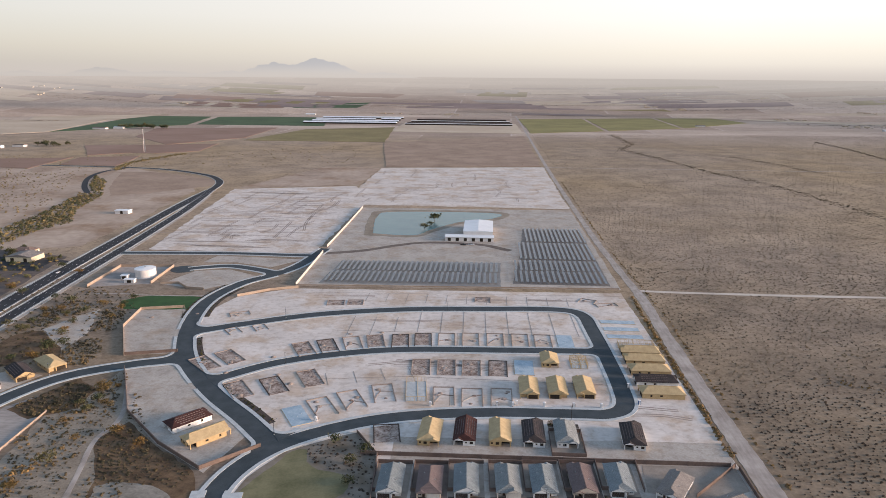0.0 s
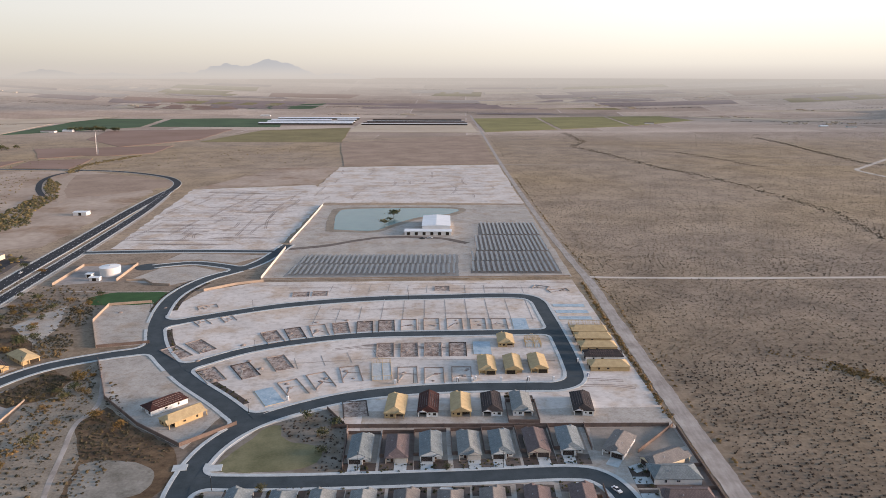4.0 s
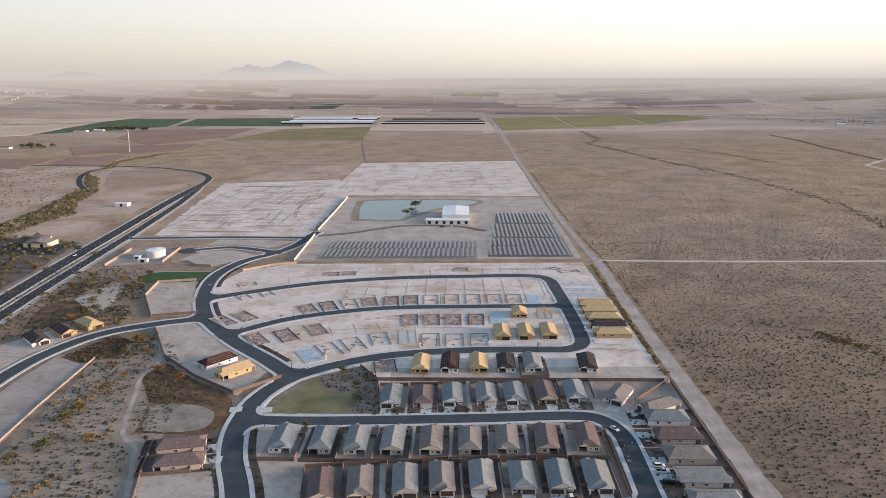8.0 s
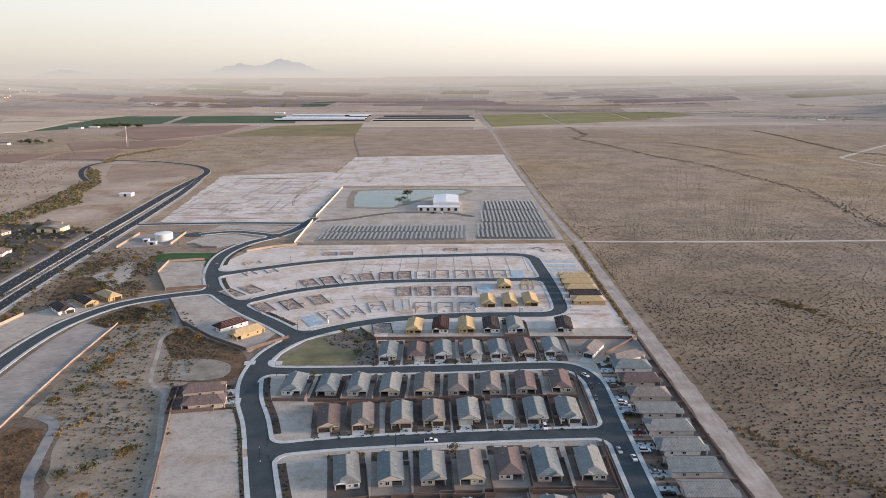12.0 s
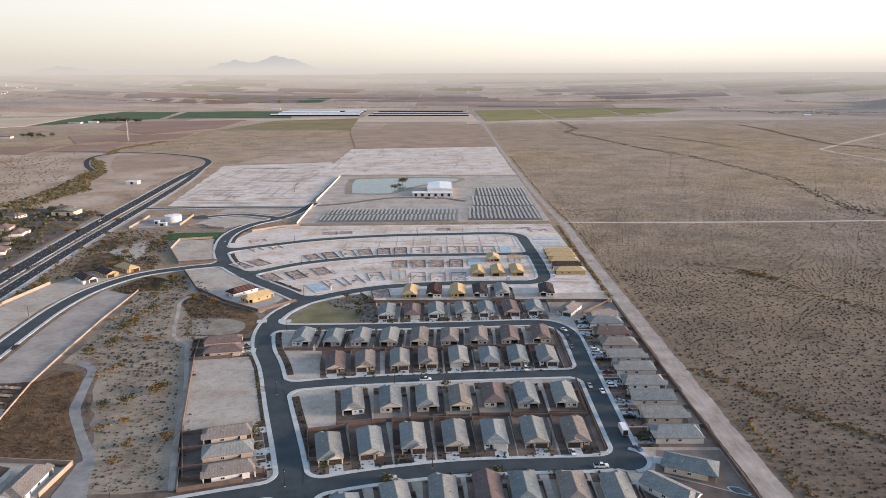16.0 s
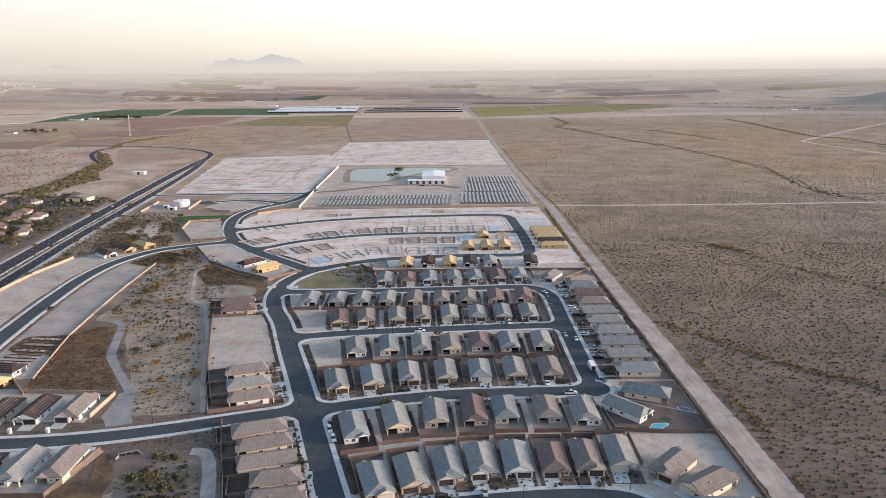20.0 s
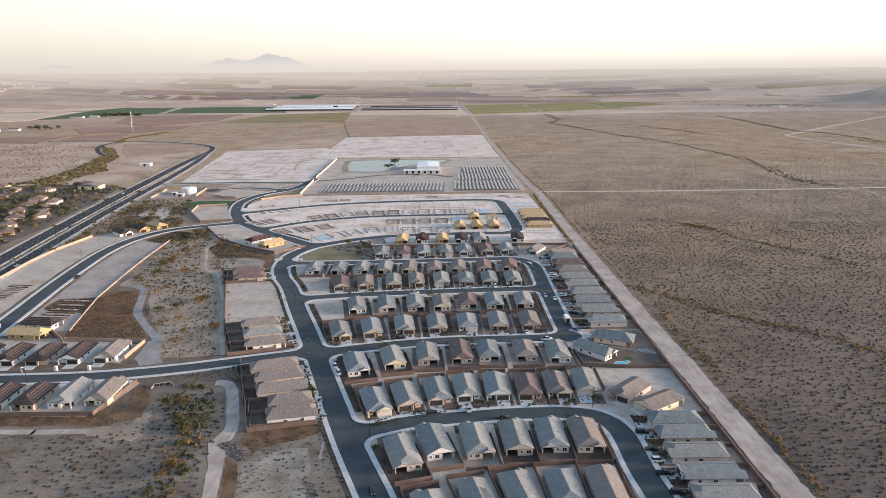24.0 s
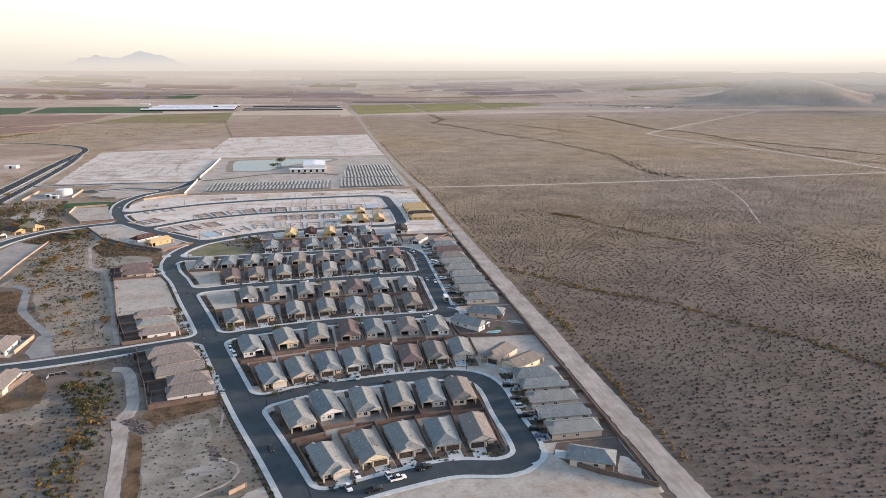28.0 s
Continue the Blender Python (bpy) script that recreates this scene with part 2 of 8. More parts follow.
    edge = n.new("ShaderNodeMath")
    edge.operation = "MULTIPLY_ADD"
    l.new(no.outputs[0], edge.inputs[0])
    edge.inputs[1].default_value = 900
    l.new(sp.outputs["Y"], edge.inputs[2])
    mr = n.new("ShaderNodeMapRange")
    mr.inputs["From Min"].default_value, mr.inputs["From Max"].default_value = 2350, 2700
    l.new(edge.outputs[0], mr.inputs["Value"])
    mx = n.new("ShaderNodeMixRGB")
    l.new(mr.outputs[0], mx.inputs[0])
    l.new(mu.outputs[0], mx.inputs[1])
    l.new(mf.outputs[0], mx.inputs[2])
    l.new(mx.outputs[0], p.inputs["Base Color"])
    return m


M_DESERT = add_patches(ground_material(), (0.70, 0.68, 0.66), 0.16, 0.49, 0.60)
M_GRADED = add_patches(M_GRADED, (0.84, 0.82, 0.80), 0.22, 0.5, 0.62)
M_PAD = add_patches(M_PAD, (0.84, 0.82, 0.80), 0.25, 0.5, 0.62)
M_FLAT = add_patches(material("pale_desert_flat", (0.112, 0.096, 0.079), (0.215, 0.186, 0.155), 0.05, 0.9, gap=0.2, fine=0.6), (0.74, 0.66, 0.56), 0.08)


# ---- mesh helpers ----
def link_mesh(name, verts, faces, mats, parent=None, label="", face_mats=None, smooth=False):
    me = bpy.data.meshes.new(name)
    me.from_pydata(verts, [], faces)
    for mm in (mats if isinstance(mats, (list, tuple)) else [mats]):
        me.materials.append(mm)
    if face_mats is not None:
        me.polygons.foreach_set("material_index", face_mats)
    if smooth:
        me.polygons.foreach_set("use_smooth", [True] * len(me.polygons))
    me.update()
    ob = new(name, me)
    if parent is not None:
        ob.parent = parent
    if label:
        ob["label"] = label
    return ob


class Shape:
    """A small mesh under construction: vertices and faces, with boxes, prisms and tubes to add."""

    def __init__(self):
        self.v, self.f = [], []

    def add(self, verts, faces):
        k = len(self.v)
        self.v += [tuple(p) for p in verts]
        self.f += [tuple(k + i for i in q) for q in faces]
        return self

    def box(self, x0, y0, z0, x1, y1, z1, inset=0.0):
        i = inset
        return self.add([(x0, y0, z0), (x1, y0, z0), (x1, y1, z0), (x0, y1, z0),
                         (x0 + i, y0 + i, z1), (x1 - i, y0 + i, z1), (x1 - i, y1 - i, z1), (x0 + i, y1 - i, z1)],
                        [(3, 2, 1, 0), (4, 5, 6, 7), (0, 1, 5, 4), (1, 2, 6, 5), (2, 3, 7, 6), (3, 0, 4, 7)])

    def prism(self, pts, z0, z1):
        k = len(pts)
        return self.add([(x, y, z0) for x, y in pts] + [(x, y, z1) for x, y in pts],
                        [tuple(range(k - 1, -1, -1)), tuple(range(k, 2 * k))] + [(i, (i + 1) % k, k + (i + 1) % k, k + i) for i in range(k)])

    def tube(self, cx, cy, z0, z1, r0, r1, n=10):
        a = [(math.cos(2 * math.pi * i / n), math.sin(2 * math.pi * i / n)) for i in range(n)]
        return self.add([(cx + r0 * c, cy + r0 * s, z0) for c, s in a] + [(cx + r1 * c, cy + r1 * s, z1) for c, s in a],
                        [tuple(range(n - 1, -1, -1)), tuple(range(n, 2 * n))] + [(i, (i + 1) % n, n + (i + 1) % n, n + i) for i in range(n)])

    def bar(self, a, b, w, h=None):
        """A straight beam from a to b."""
        a, b = Vector(a), Vector(b)
        d = (b - a).normalized()
        s = d.cross(Vector((0, 0, 1)))
        s = (s if s.length > 0.01 else Vector((1, 0, 0))).normalized() * w / 2
        u = s.cross(d).normalized() * (h or w) / 2
        return self.add([a - s - u, a + s - u, a + s + u, a - s + u, b - s - u, b + s - u, b + s + u, b - s + u],
                        [(3, 2, 1, 0), (4, 5, 6, 7), (0, 1, 5, 4), (1, 2, 6, 5), (2, 3, 7, 6), (3, 0, 4, 7)])

    def make(self, name, mats, parent=None, label=""):
        return link_mesh(name, self.v, self.f, mats, parent, label)


def part(name, shape, mats, parent, label=""):
    return shape.make(name, mats, parent, label)


def thing(name, m, label, category, group=""):
    ob = new(name)
    ob.matrix_world = m
    return tagged(ob, label, category, group)


def curve(pts, step=4.0):
    """A smooth line through the points, sampled about every step metres."""
    pts = [Vector(p) for p in pts]
    pts = [2 * pts[0] - pts[1]] + pts + [2 * pts[-1] - pts[-2]]
    out = []
    for i in range(1, len(pts) - 2):
        p0, p1, p2, p3 = pts[i - 1:i + 3]
        k = max(1, int((p2 - p1).length / step))
        for j in range(k):
            t = j / k
            out.append(0.5 * (2 * p1 + (p2 - p0) * t + (2 * p0 - 5 * p1 + 4 * p2 - p3) * t * t + (3 * p1 - p0 - 3 * p2 + p3) * t ** 3))
    out.append(pts[-2])
    return out


def sides(line, off):
    """The line shifted to its left by off metres (right if negative)."""
    out = []
    for i, p in enumerate(line):
        d = (line[min(i + 1, len(line) - 1)] - line[max(i - 1, 0)]).normalized()
        o = off[i] if isinstance(off, list) else off
        out.append(p + Vector((-d.y, d.x)) * o)
    return out


def strip(name, line, a, b, z0, z1, mat_, skip=None, parent=None, label=""):
    """A slab along a line between the offsets a and b; skip(p) leaves out pieces."""
    L, R = sides(line, a), sides(line, b)
    s = Shape()
    v = []
    for p, q in zip(L, R):
        v += [(p.x, p.y, z1), (q.x, q.y, z1), (p.x, p.y, z0), (q.x, q.y, z0)]
    f = []
    for i in range(len(line) - 1):
        c = (L[i] + R[i] + L[i + 1] + R[i + 1]) / 4
        if skip and (skip(c) or skip((L[i] + L[i + 1]) / 2) or skip((R[i] + R[i + 1]) / 2)):
            continue
        k = 4 * i
        f += [(k, k + 4, k + 5, k + 1), (k, k + 2, k + 6, k + 4), (k + 1, k + 5, k + 7, k + 3)]
    s.add(v, f)
    return s.make(name, mat_, parent, label)


LAID = [0]


def sheet(name, pts, z, mat_, label, ragged=0.0, step=8.0, smooth=False, kind="structure", category="ground"):
    """A flat patch of ground with an outline of its own, a little above what it lies on."""
    LAID[0] += 1
    z += 0.0004 * LAID[0]
    line = []
    if smooth:
        line = curve(list(pts) + [pts[0]], step)[:-1]
    else:
        for i, p in enumerate(pts):
            a, b = Vector(p), Vector(pts[(i + 1) % len(pts)])
            k = max(1, int((b - a).length / step))
            line += [a.lerp(b, j / k) for j in range(k)]
    if ragged:
        line = [p + Vector((random.uniform(-ragged, ragged), random.uniform(-ragged, ragged))) for p in line]
    bm = bmesh.new()
    top = [bm.verts.new((p.x, p.y, z)) for p in line]
    low = [bm.verts.new((p.x, p.y, -0.05)) for p in line]
    face = bm.faces.new(top)
    for i in range(len(line)):
        j = (i + 1) % len(line)
        bm.faces.new((top[j], top[i], low[i], low[j]))
    bmesh.ops.triangulate(bm, faces=[face])
    bmesh.ops.recalc_face_normals(bm, faces=bm.faces)
    me = bpy.data.meshes.new(name)
    bm.to_mesh(me)
    bm.free()
    me.materials.append(mat_)
    return tagged(new(name, me), label, category, "", kind)


# ---- ground: flat near by, rising gently to the horizon ----
def ground():
    v, f = [(0, 60, 0)], []
    n = 128
    rings = [60, 150, 300, 500, 800, 1200, 1700, 2300, 2900, 3200, 3500, 3800, 4100, 4400, 4650, 4800]
    for r in rings:
        z = 0 if r <= 3200 else RISE * ((r - 3200) / 1600) ** 1.25
        v += [(r * math.cos(2 * math.pi * i / n), 60 + r * math.sin(2 * math.pi * i / n), z) for i in range(n)]
    f += [(0, 1 + i, 1 + (i + 1) % n) for i in range(n)]
    for k in range(len(rings) - 1):
        a, b = 1 + k * n, 1 + (k + 1) * n
        f += [(a + i, b + i, b + (i + 1) % n, a + (i + 1) % n) for i in range(n)]
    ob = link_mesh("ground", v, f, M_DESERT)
    return tagged(ob, "grey-brown desert soil running out to hazy farmland", "ground", "", "structure")


ground()


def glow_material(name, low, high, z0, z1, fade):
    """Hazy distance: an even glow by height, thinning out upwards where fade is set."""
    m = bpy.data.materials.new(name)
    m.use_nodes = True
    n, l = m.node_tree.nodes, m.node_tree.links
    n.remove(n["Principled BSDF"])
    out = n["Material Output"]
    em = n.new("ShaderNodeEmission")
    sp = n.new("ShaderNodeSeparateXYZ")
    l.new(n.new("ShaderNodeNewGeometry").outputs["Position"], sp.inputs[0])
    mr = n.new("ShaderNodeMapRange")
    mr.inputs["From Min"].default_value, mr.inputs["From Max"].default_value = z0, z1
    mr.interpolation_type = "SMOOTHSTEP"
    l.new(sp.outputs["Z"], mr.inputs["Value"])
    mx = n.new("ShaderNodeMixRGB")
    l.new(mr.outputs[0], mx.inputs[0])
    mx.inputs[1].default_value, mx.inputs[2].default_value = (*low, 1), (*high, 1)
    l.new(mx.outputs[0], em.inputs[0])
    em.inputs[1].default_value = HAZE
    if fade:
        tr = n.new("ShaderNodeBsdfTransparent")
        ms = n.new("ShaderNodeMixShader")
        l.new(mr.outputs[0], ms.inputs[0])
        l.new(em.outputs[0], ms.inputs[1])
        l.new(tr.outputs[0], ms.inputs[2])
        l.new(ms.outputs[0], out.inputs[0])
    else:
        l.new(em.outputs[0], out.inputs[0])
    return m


def backdrop():
    """A ring of haze behind everything, and the far range in front of it."""
    # glowing ring added in place of haze in the air
    n, r = 96, 4720
    v = []
    for i in range(n):
        a = 2 * math.pi * i / n
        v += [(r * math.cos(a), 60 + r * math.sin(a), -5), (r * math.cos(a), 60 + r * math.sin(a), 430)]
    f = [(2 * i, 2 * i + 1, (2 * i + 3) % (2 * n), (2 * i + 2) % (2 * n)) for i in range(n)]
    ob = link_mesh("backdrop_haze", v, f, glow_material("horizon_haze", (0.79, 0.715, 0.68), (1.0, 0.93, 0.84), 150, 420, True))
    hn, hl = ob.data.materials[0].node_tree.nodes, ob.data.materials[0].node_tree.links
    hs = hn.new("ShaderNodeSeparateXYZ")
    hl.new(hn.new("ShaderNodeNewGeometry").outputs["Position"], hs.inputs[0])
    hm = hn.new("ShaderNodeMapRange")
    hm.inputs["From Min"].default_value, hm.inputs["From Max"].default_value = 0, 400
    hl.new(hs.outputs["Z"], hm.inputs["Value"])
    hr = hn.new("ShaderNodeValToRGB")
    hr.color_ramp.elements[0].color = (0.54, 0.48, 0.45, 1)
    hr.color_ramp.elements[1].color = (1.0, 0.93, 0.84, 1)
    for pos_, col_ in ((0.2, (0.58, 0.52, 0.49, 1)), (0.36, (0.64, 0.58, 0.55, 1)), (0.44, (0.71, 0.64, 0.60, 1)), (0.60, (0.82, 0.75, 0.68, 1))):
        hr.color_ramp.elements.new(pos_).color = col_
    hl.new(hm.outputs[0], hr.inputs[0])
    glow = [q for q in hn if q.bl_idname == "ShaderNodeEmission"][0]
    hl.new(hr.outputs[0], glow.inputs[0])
    # glow dims to the left, away from the sun
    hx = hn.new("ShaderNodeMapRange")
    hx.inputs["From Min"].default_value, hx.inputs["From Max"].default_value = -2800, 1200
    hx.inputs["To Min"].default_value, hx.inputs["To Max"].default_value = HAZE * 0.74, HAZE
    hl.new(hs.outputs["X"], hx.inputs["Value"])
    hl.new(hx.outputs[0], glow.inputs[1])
    tagged(ob, "pale pinkish haze along the horizon", "haze", "", "structure")

    # a thinner glowing veil, added somewhat nearer as haze over the farthest farmland
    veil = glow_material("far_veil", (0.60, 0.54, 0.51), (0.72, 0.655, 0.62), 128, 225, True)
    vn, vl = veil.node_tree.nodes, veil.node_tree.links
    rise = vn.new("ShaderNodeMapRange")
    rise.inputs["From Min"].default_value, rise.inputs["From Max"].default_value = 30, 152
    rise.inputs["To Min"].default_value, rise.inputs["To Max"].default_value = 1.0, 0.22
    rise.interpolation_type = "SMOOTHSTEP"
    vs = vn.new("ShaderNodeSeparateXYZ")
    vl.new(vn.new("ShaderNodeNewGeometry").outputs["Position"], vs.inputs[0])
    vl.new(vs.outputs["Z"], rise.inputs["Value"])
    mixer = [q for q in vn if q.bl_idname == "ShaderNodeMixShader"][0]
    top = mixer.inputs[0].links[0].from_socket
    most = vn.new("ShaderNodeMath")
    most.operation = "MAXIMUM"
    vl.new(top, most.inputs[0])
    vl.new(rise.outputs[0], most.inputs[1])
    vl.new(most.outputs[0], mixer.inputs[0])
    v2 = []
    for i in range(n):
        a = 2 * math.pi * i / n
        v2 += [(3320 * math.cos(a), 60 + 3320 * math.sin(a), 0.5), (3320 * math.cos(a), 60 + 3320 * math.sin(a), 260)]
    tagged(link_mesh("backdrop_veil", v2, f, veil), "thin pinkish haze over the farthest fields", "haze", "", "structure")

    def rng(name, az0, az1, peaks, base, label, mat_):
        """Hills between two bearings; peaks are (bearing, height, width)."""
        v, f, k = [], [], 220
        for i in range(k):
            a = az0 + (az1 - az0) * i / (k - 1)
            h = 0.0
            for b, top, w in peaks:
                u = abs(a - b) / w
                h = max(h, top * max(0.0, 1 - u ** 1.35))
            h *= 1 + 0.10 * noise.noise((a * 2.3, 1.7, 0)) + 0.05 * noise.noise((a * 7.0, 4.7, 0))
            rad = 4660
            x, y = rad * math.sin(radians(a)), 60 + rad * math.cos(radians(a))
            v += [(x, y, base + 10), (x, y, max(base + 10.5, base - 8 + h))]
        f = [(2 * i, 2 * i + 2, 2 * i + 3, 2 * i + 1) for i in range(k - 1)]
        tagged(link_mesh(name, v, f, mat_), label, "mountain", "", "structure")

    # the ranges glow, their distance haze painted into the emission
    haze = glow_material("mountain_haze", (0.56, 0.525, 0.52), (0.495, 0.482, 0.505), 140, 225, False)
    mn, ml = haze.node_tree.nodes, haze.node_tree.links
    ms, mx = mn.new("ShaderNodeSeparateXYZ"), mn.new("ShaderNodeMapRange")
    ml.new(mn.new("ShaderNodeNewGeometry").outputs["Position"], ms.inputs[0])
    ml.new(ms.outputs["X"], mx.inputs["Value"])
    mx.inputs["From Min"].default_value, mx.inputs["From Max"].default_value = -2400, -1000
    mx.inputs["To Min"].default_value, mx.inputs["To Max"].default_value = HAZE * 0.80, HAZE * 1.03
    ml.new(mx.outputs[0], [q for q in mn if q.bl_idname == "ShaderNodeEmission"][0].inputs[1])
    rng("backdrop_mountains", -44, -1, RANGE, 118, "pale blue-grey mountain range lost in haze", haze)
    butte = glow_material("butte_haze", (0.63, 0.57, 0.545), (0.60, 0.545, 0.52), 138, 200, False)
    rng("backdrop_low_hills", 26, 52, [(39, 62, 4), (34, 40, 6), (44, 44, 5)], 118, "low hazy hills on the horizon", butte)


backdrop()


def butte(x, y, length, width, h, turn):
    """A low rounded desert hill with gullies."""
    n, k = 48, 14
    v, f = [], []
    for j in range(k):
        q = j / (k - 1)
        for i in range(n):
            a = 2 * math.pi * i / n
            g = 1 + 0.16 * noise.noise((math.cos(a) * 2.2, math.sin(a) * 2.2, q * 1.5)) + 0.05 * math.sin(9 * a)
            px, py = math.cos(a) * length * (1 - q) * g, math.sin(a) * width * (1 - q) * g
            t = radians(turn)
            ridge = 0.75 + 0.35 * noise.noise((px * 0.004, py * 0.004, 5))
            v.append((x + px * math.cos(t) - py * math.sin(t), y + px * math.sin(t) + py * math.cos(t), h * q ** 1.5 * ridge - 0.5))
    for j in range(k - 1):
        f += [(j * n + i, j * n + (i + 1) % n, (j + 1) * n + (i + 1) % n, (j + 1) * n + i) for i in range(n)]
    f.append(tuple((k - 1) * n + i for i in range(n)))
    tagged(link_mesh("hill", v, f, M_HILL, smooth=True), "low brown desert hill paled by distance haze", "hill", "", "structure")


# hill soil made paler, distance haze put into its colour
M_HILL = material("hazy_hill_soil", (0.345, 0.28, 0.225), (0.45, 0.365, 0.30), 0.01, 0.08)
butte(2110, 2820, 690, 240, 160, -36)
butte(2480, 2540, 560, 230, 84, -36)

# ---- roads ----
STREETS = {
    "collector": (4.7, [(120, -200), (62, -60), (21, 40), (-3.5, 105), (-17.8, 146), (-32, 185), (-49.2, 238), (-65.5, 290), (-79, 330), (-93, 373), (-104, 400), (-110, 428),
                        (-108, 458), (-96, 481), (-74, 499), (-44, 513), (0, 521), (44, 523), (59, 524), (69, 533), (71, 556), (70, 604), (68, 645),
                        (66, 668), (57, 679), (34, 681), (0, 678), (-59, 672), (-120, 656), (-170, 630), (-197, 612)]),
    "branch": (4.9, [(-98, 482), (-118, 504), (-148, 534), (-179, 575), (-199, 624), (-208, 677), (-199, 722), (-179, 752), (-166, 785), (-158, 842)]),
    "middle": (4.2, [(-158, 540), (-125, 571), (-90, 588), (-52, 598), (9, 602), (69, 605)]),
    "west": (4.8, [(-178, 573), (-207, 562), (-236, 542), (-252, 508), (-256, 470), (-253, 427), (-247, 378), (-240, 332), (-234, 290), (-226, 230), (-218, 170)]),
    "southwest": (4.2, [(-62, 268), (-88, 260), (-113, 252), (-137, 246), (-162, 242), (-200, 240), (-330, 236)]),
    "first": (4.3, [(-106, 432), (-76, 432), (-35, 434), (10, 437), (48, 440), (62, 436.5), (69, 422), (69.7, 400), (69.3, 380), (69, 340), (69, 310), (69.2, 288)]),
    "second": (4.2, [(-88, 350), (-55, 357), (-1, 363), (54, 367), (69.2, 367)]),
    "third": (4.5, [(-58, 266), (-34, 274), (0, 281), (30, 283.2), (54, 284.4), (69, 286.5)]),
    "fourth": (4.6, [(-31, 189), (-10, 198), (8, 201), (32, 204), (54, 204.3), (65, 200.5), (70.8, 189), (71.4, 163), (72.6, 144), (70.8, 132.5), (61, 126.8),
                     (43, 129), (23, 125), (4, 119), (-10, 113)]),
    "link": (4.2, [(-345, 807), (-300, 811), (-240, 815), (-185, 814), (-160, 814)]),
    "court": (4.4, [(-258, 760), (-247, 766), (-225, 772), (-196, 762), (-178, 752)]),
}
HIGHWAY = {
    "southbound": (6.9, [(-290, 200), (-303, 330), (-321, 437), (-337, 550), (-356, 703), (-372, 850), (-389, 1000), (-398, 1100), (-402, 1165)]),
    "northbound": (5.4, [(-270, 200), (-282, 300), (-297, 400), (-312, 500), (-328, 620), (-340, 730), (-353, 850), (-372, 1000), (-390, 1105), (-402, 1165)]),
    "bend": (5.2, [(-400, 1140), (-408, 1206), (-428, 1260), (-470, 1312), (-554, 1364), (-640, 1385), (-800, 1395), (-1100, 1400), (-1500, 1400)]),
    "spur": (4.0, [(-640, 1385), (-655, 1330), (-640, 1260), (-600, 1180), (-560, 1120)]),
}
LINES = {k: curve(p, 3.0) for k, (w, p) in {**STREETS, **HIGHWAY}.items()}
HALF = {k: w for k, (w, p) in {**STREETS, **HIGHWAY}.items()}
LINES["third_bulb"] = curve([(67.5, 286.5), (69, 287.5)], 1.0)
HALF["third_bulb"] = 7.4


# rounded corners where a street leaves another: (street, which end, the other street, radius, both sides or one)
CORNERS = []
for k_, end, other, rad, both in (("first", 0, "collector", 7, 0), ("second", 0, "collector", 7, 0), ("second", -1, "first", 7, 0), ("third", 0, "collector", 7, 0), ("fourth", 0, "collector", 7, 0),
                                  ("fourth", -1, "collector", 7, 0), ("southwest", 0, "collector", 7, 0), ("middle", 0, "branch", 7, 0), ("middle", -1, "collector", 6, 0), ("third", -1, "first", 7, 1),
                                  ("branch", 0, "collector", 8, 0), ("west", 0, "branch", 8, 0), ("court", -1, "branch", 6, 0), ("collector", -1, "branch", 8, 0)):
    line = LINES[k_]
    p0, p1 = (line[0], line[5]) if end == 0 else (line[-1], line[-6])
    ds = (p1 - p0).normalized()
    lo = LINES[other]
    j_ = min(range(1, len(lo) - 1), key=lambda q: (lo[q] - p0).length_squared)
    da = (lo[j_ + 1] - lo[j_ - 1]).normalized()
    na = Vector((-da.y, da.x))
    if na.dot(ds) < 0:
        na = -na
    for sg in (1, -1):
        u = da * sg
        if both and u.y < 0:
            continue
        ns = Vector((-ds.y, ds.x))
        if ns.dot(u) < 0:
            ns = -ns
        # the corner of the two kerb lines
        a0, b0 = lo[j_] + na * HALF[other], p0 + ns * HALF[k_]
        det = u.x * -ds.y + ds.x * u.y
        r0 = b0 - a0
        cn = a0 + u * ((r0.x * -ds.y + ds.x * r0.y) / det)
        half_a = 0.5 * math.acos(max(-1, min(1, u.dot(ds))))
        CORNERS.append((cn, u, ds, half_a, rad))


def corner_arc(cn, u, v, half_a, rad):
    """The kerb line of a rounded corner, from one street to the other."""
    t = rad / math.tan(half_a)
    c = cn + (u + v).normalized() * rad / math.sin(half_a)
    a, b = cn + u * t - c, cn + v * t - c
    n = 10
    return [c + (a.lerp(b, i / n)).normalized() * rad for i in range(n + 1)], t


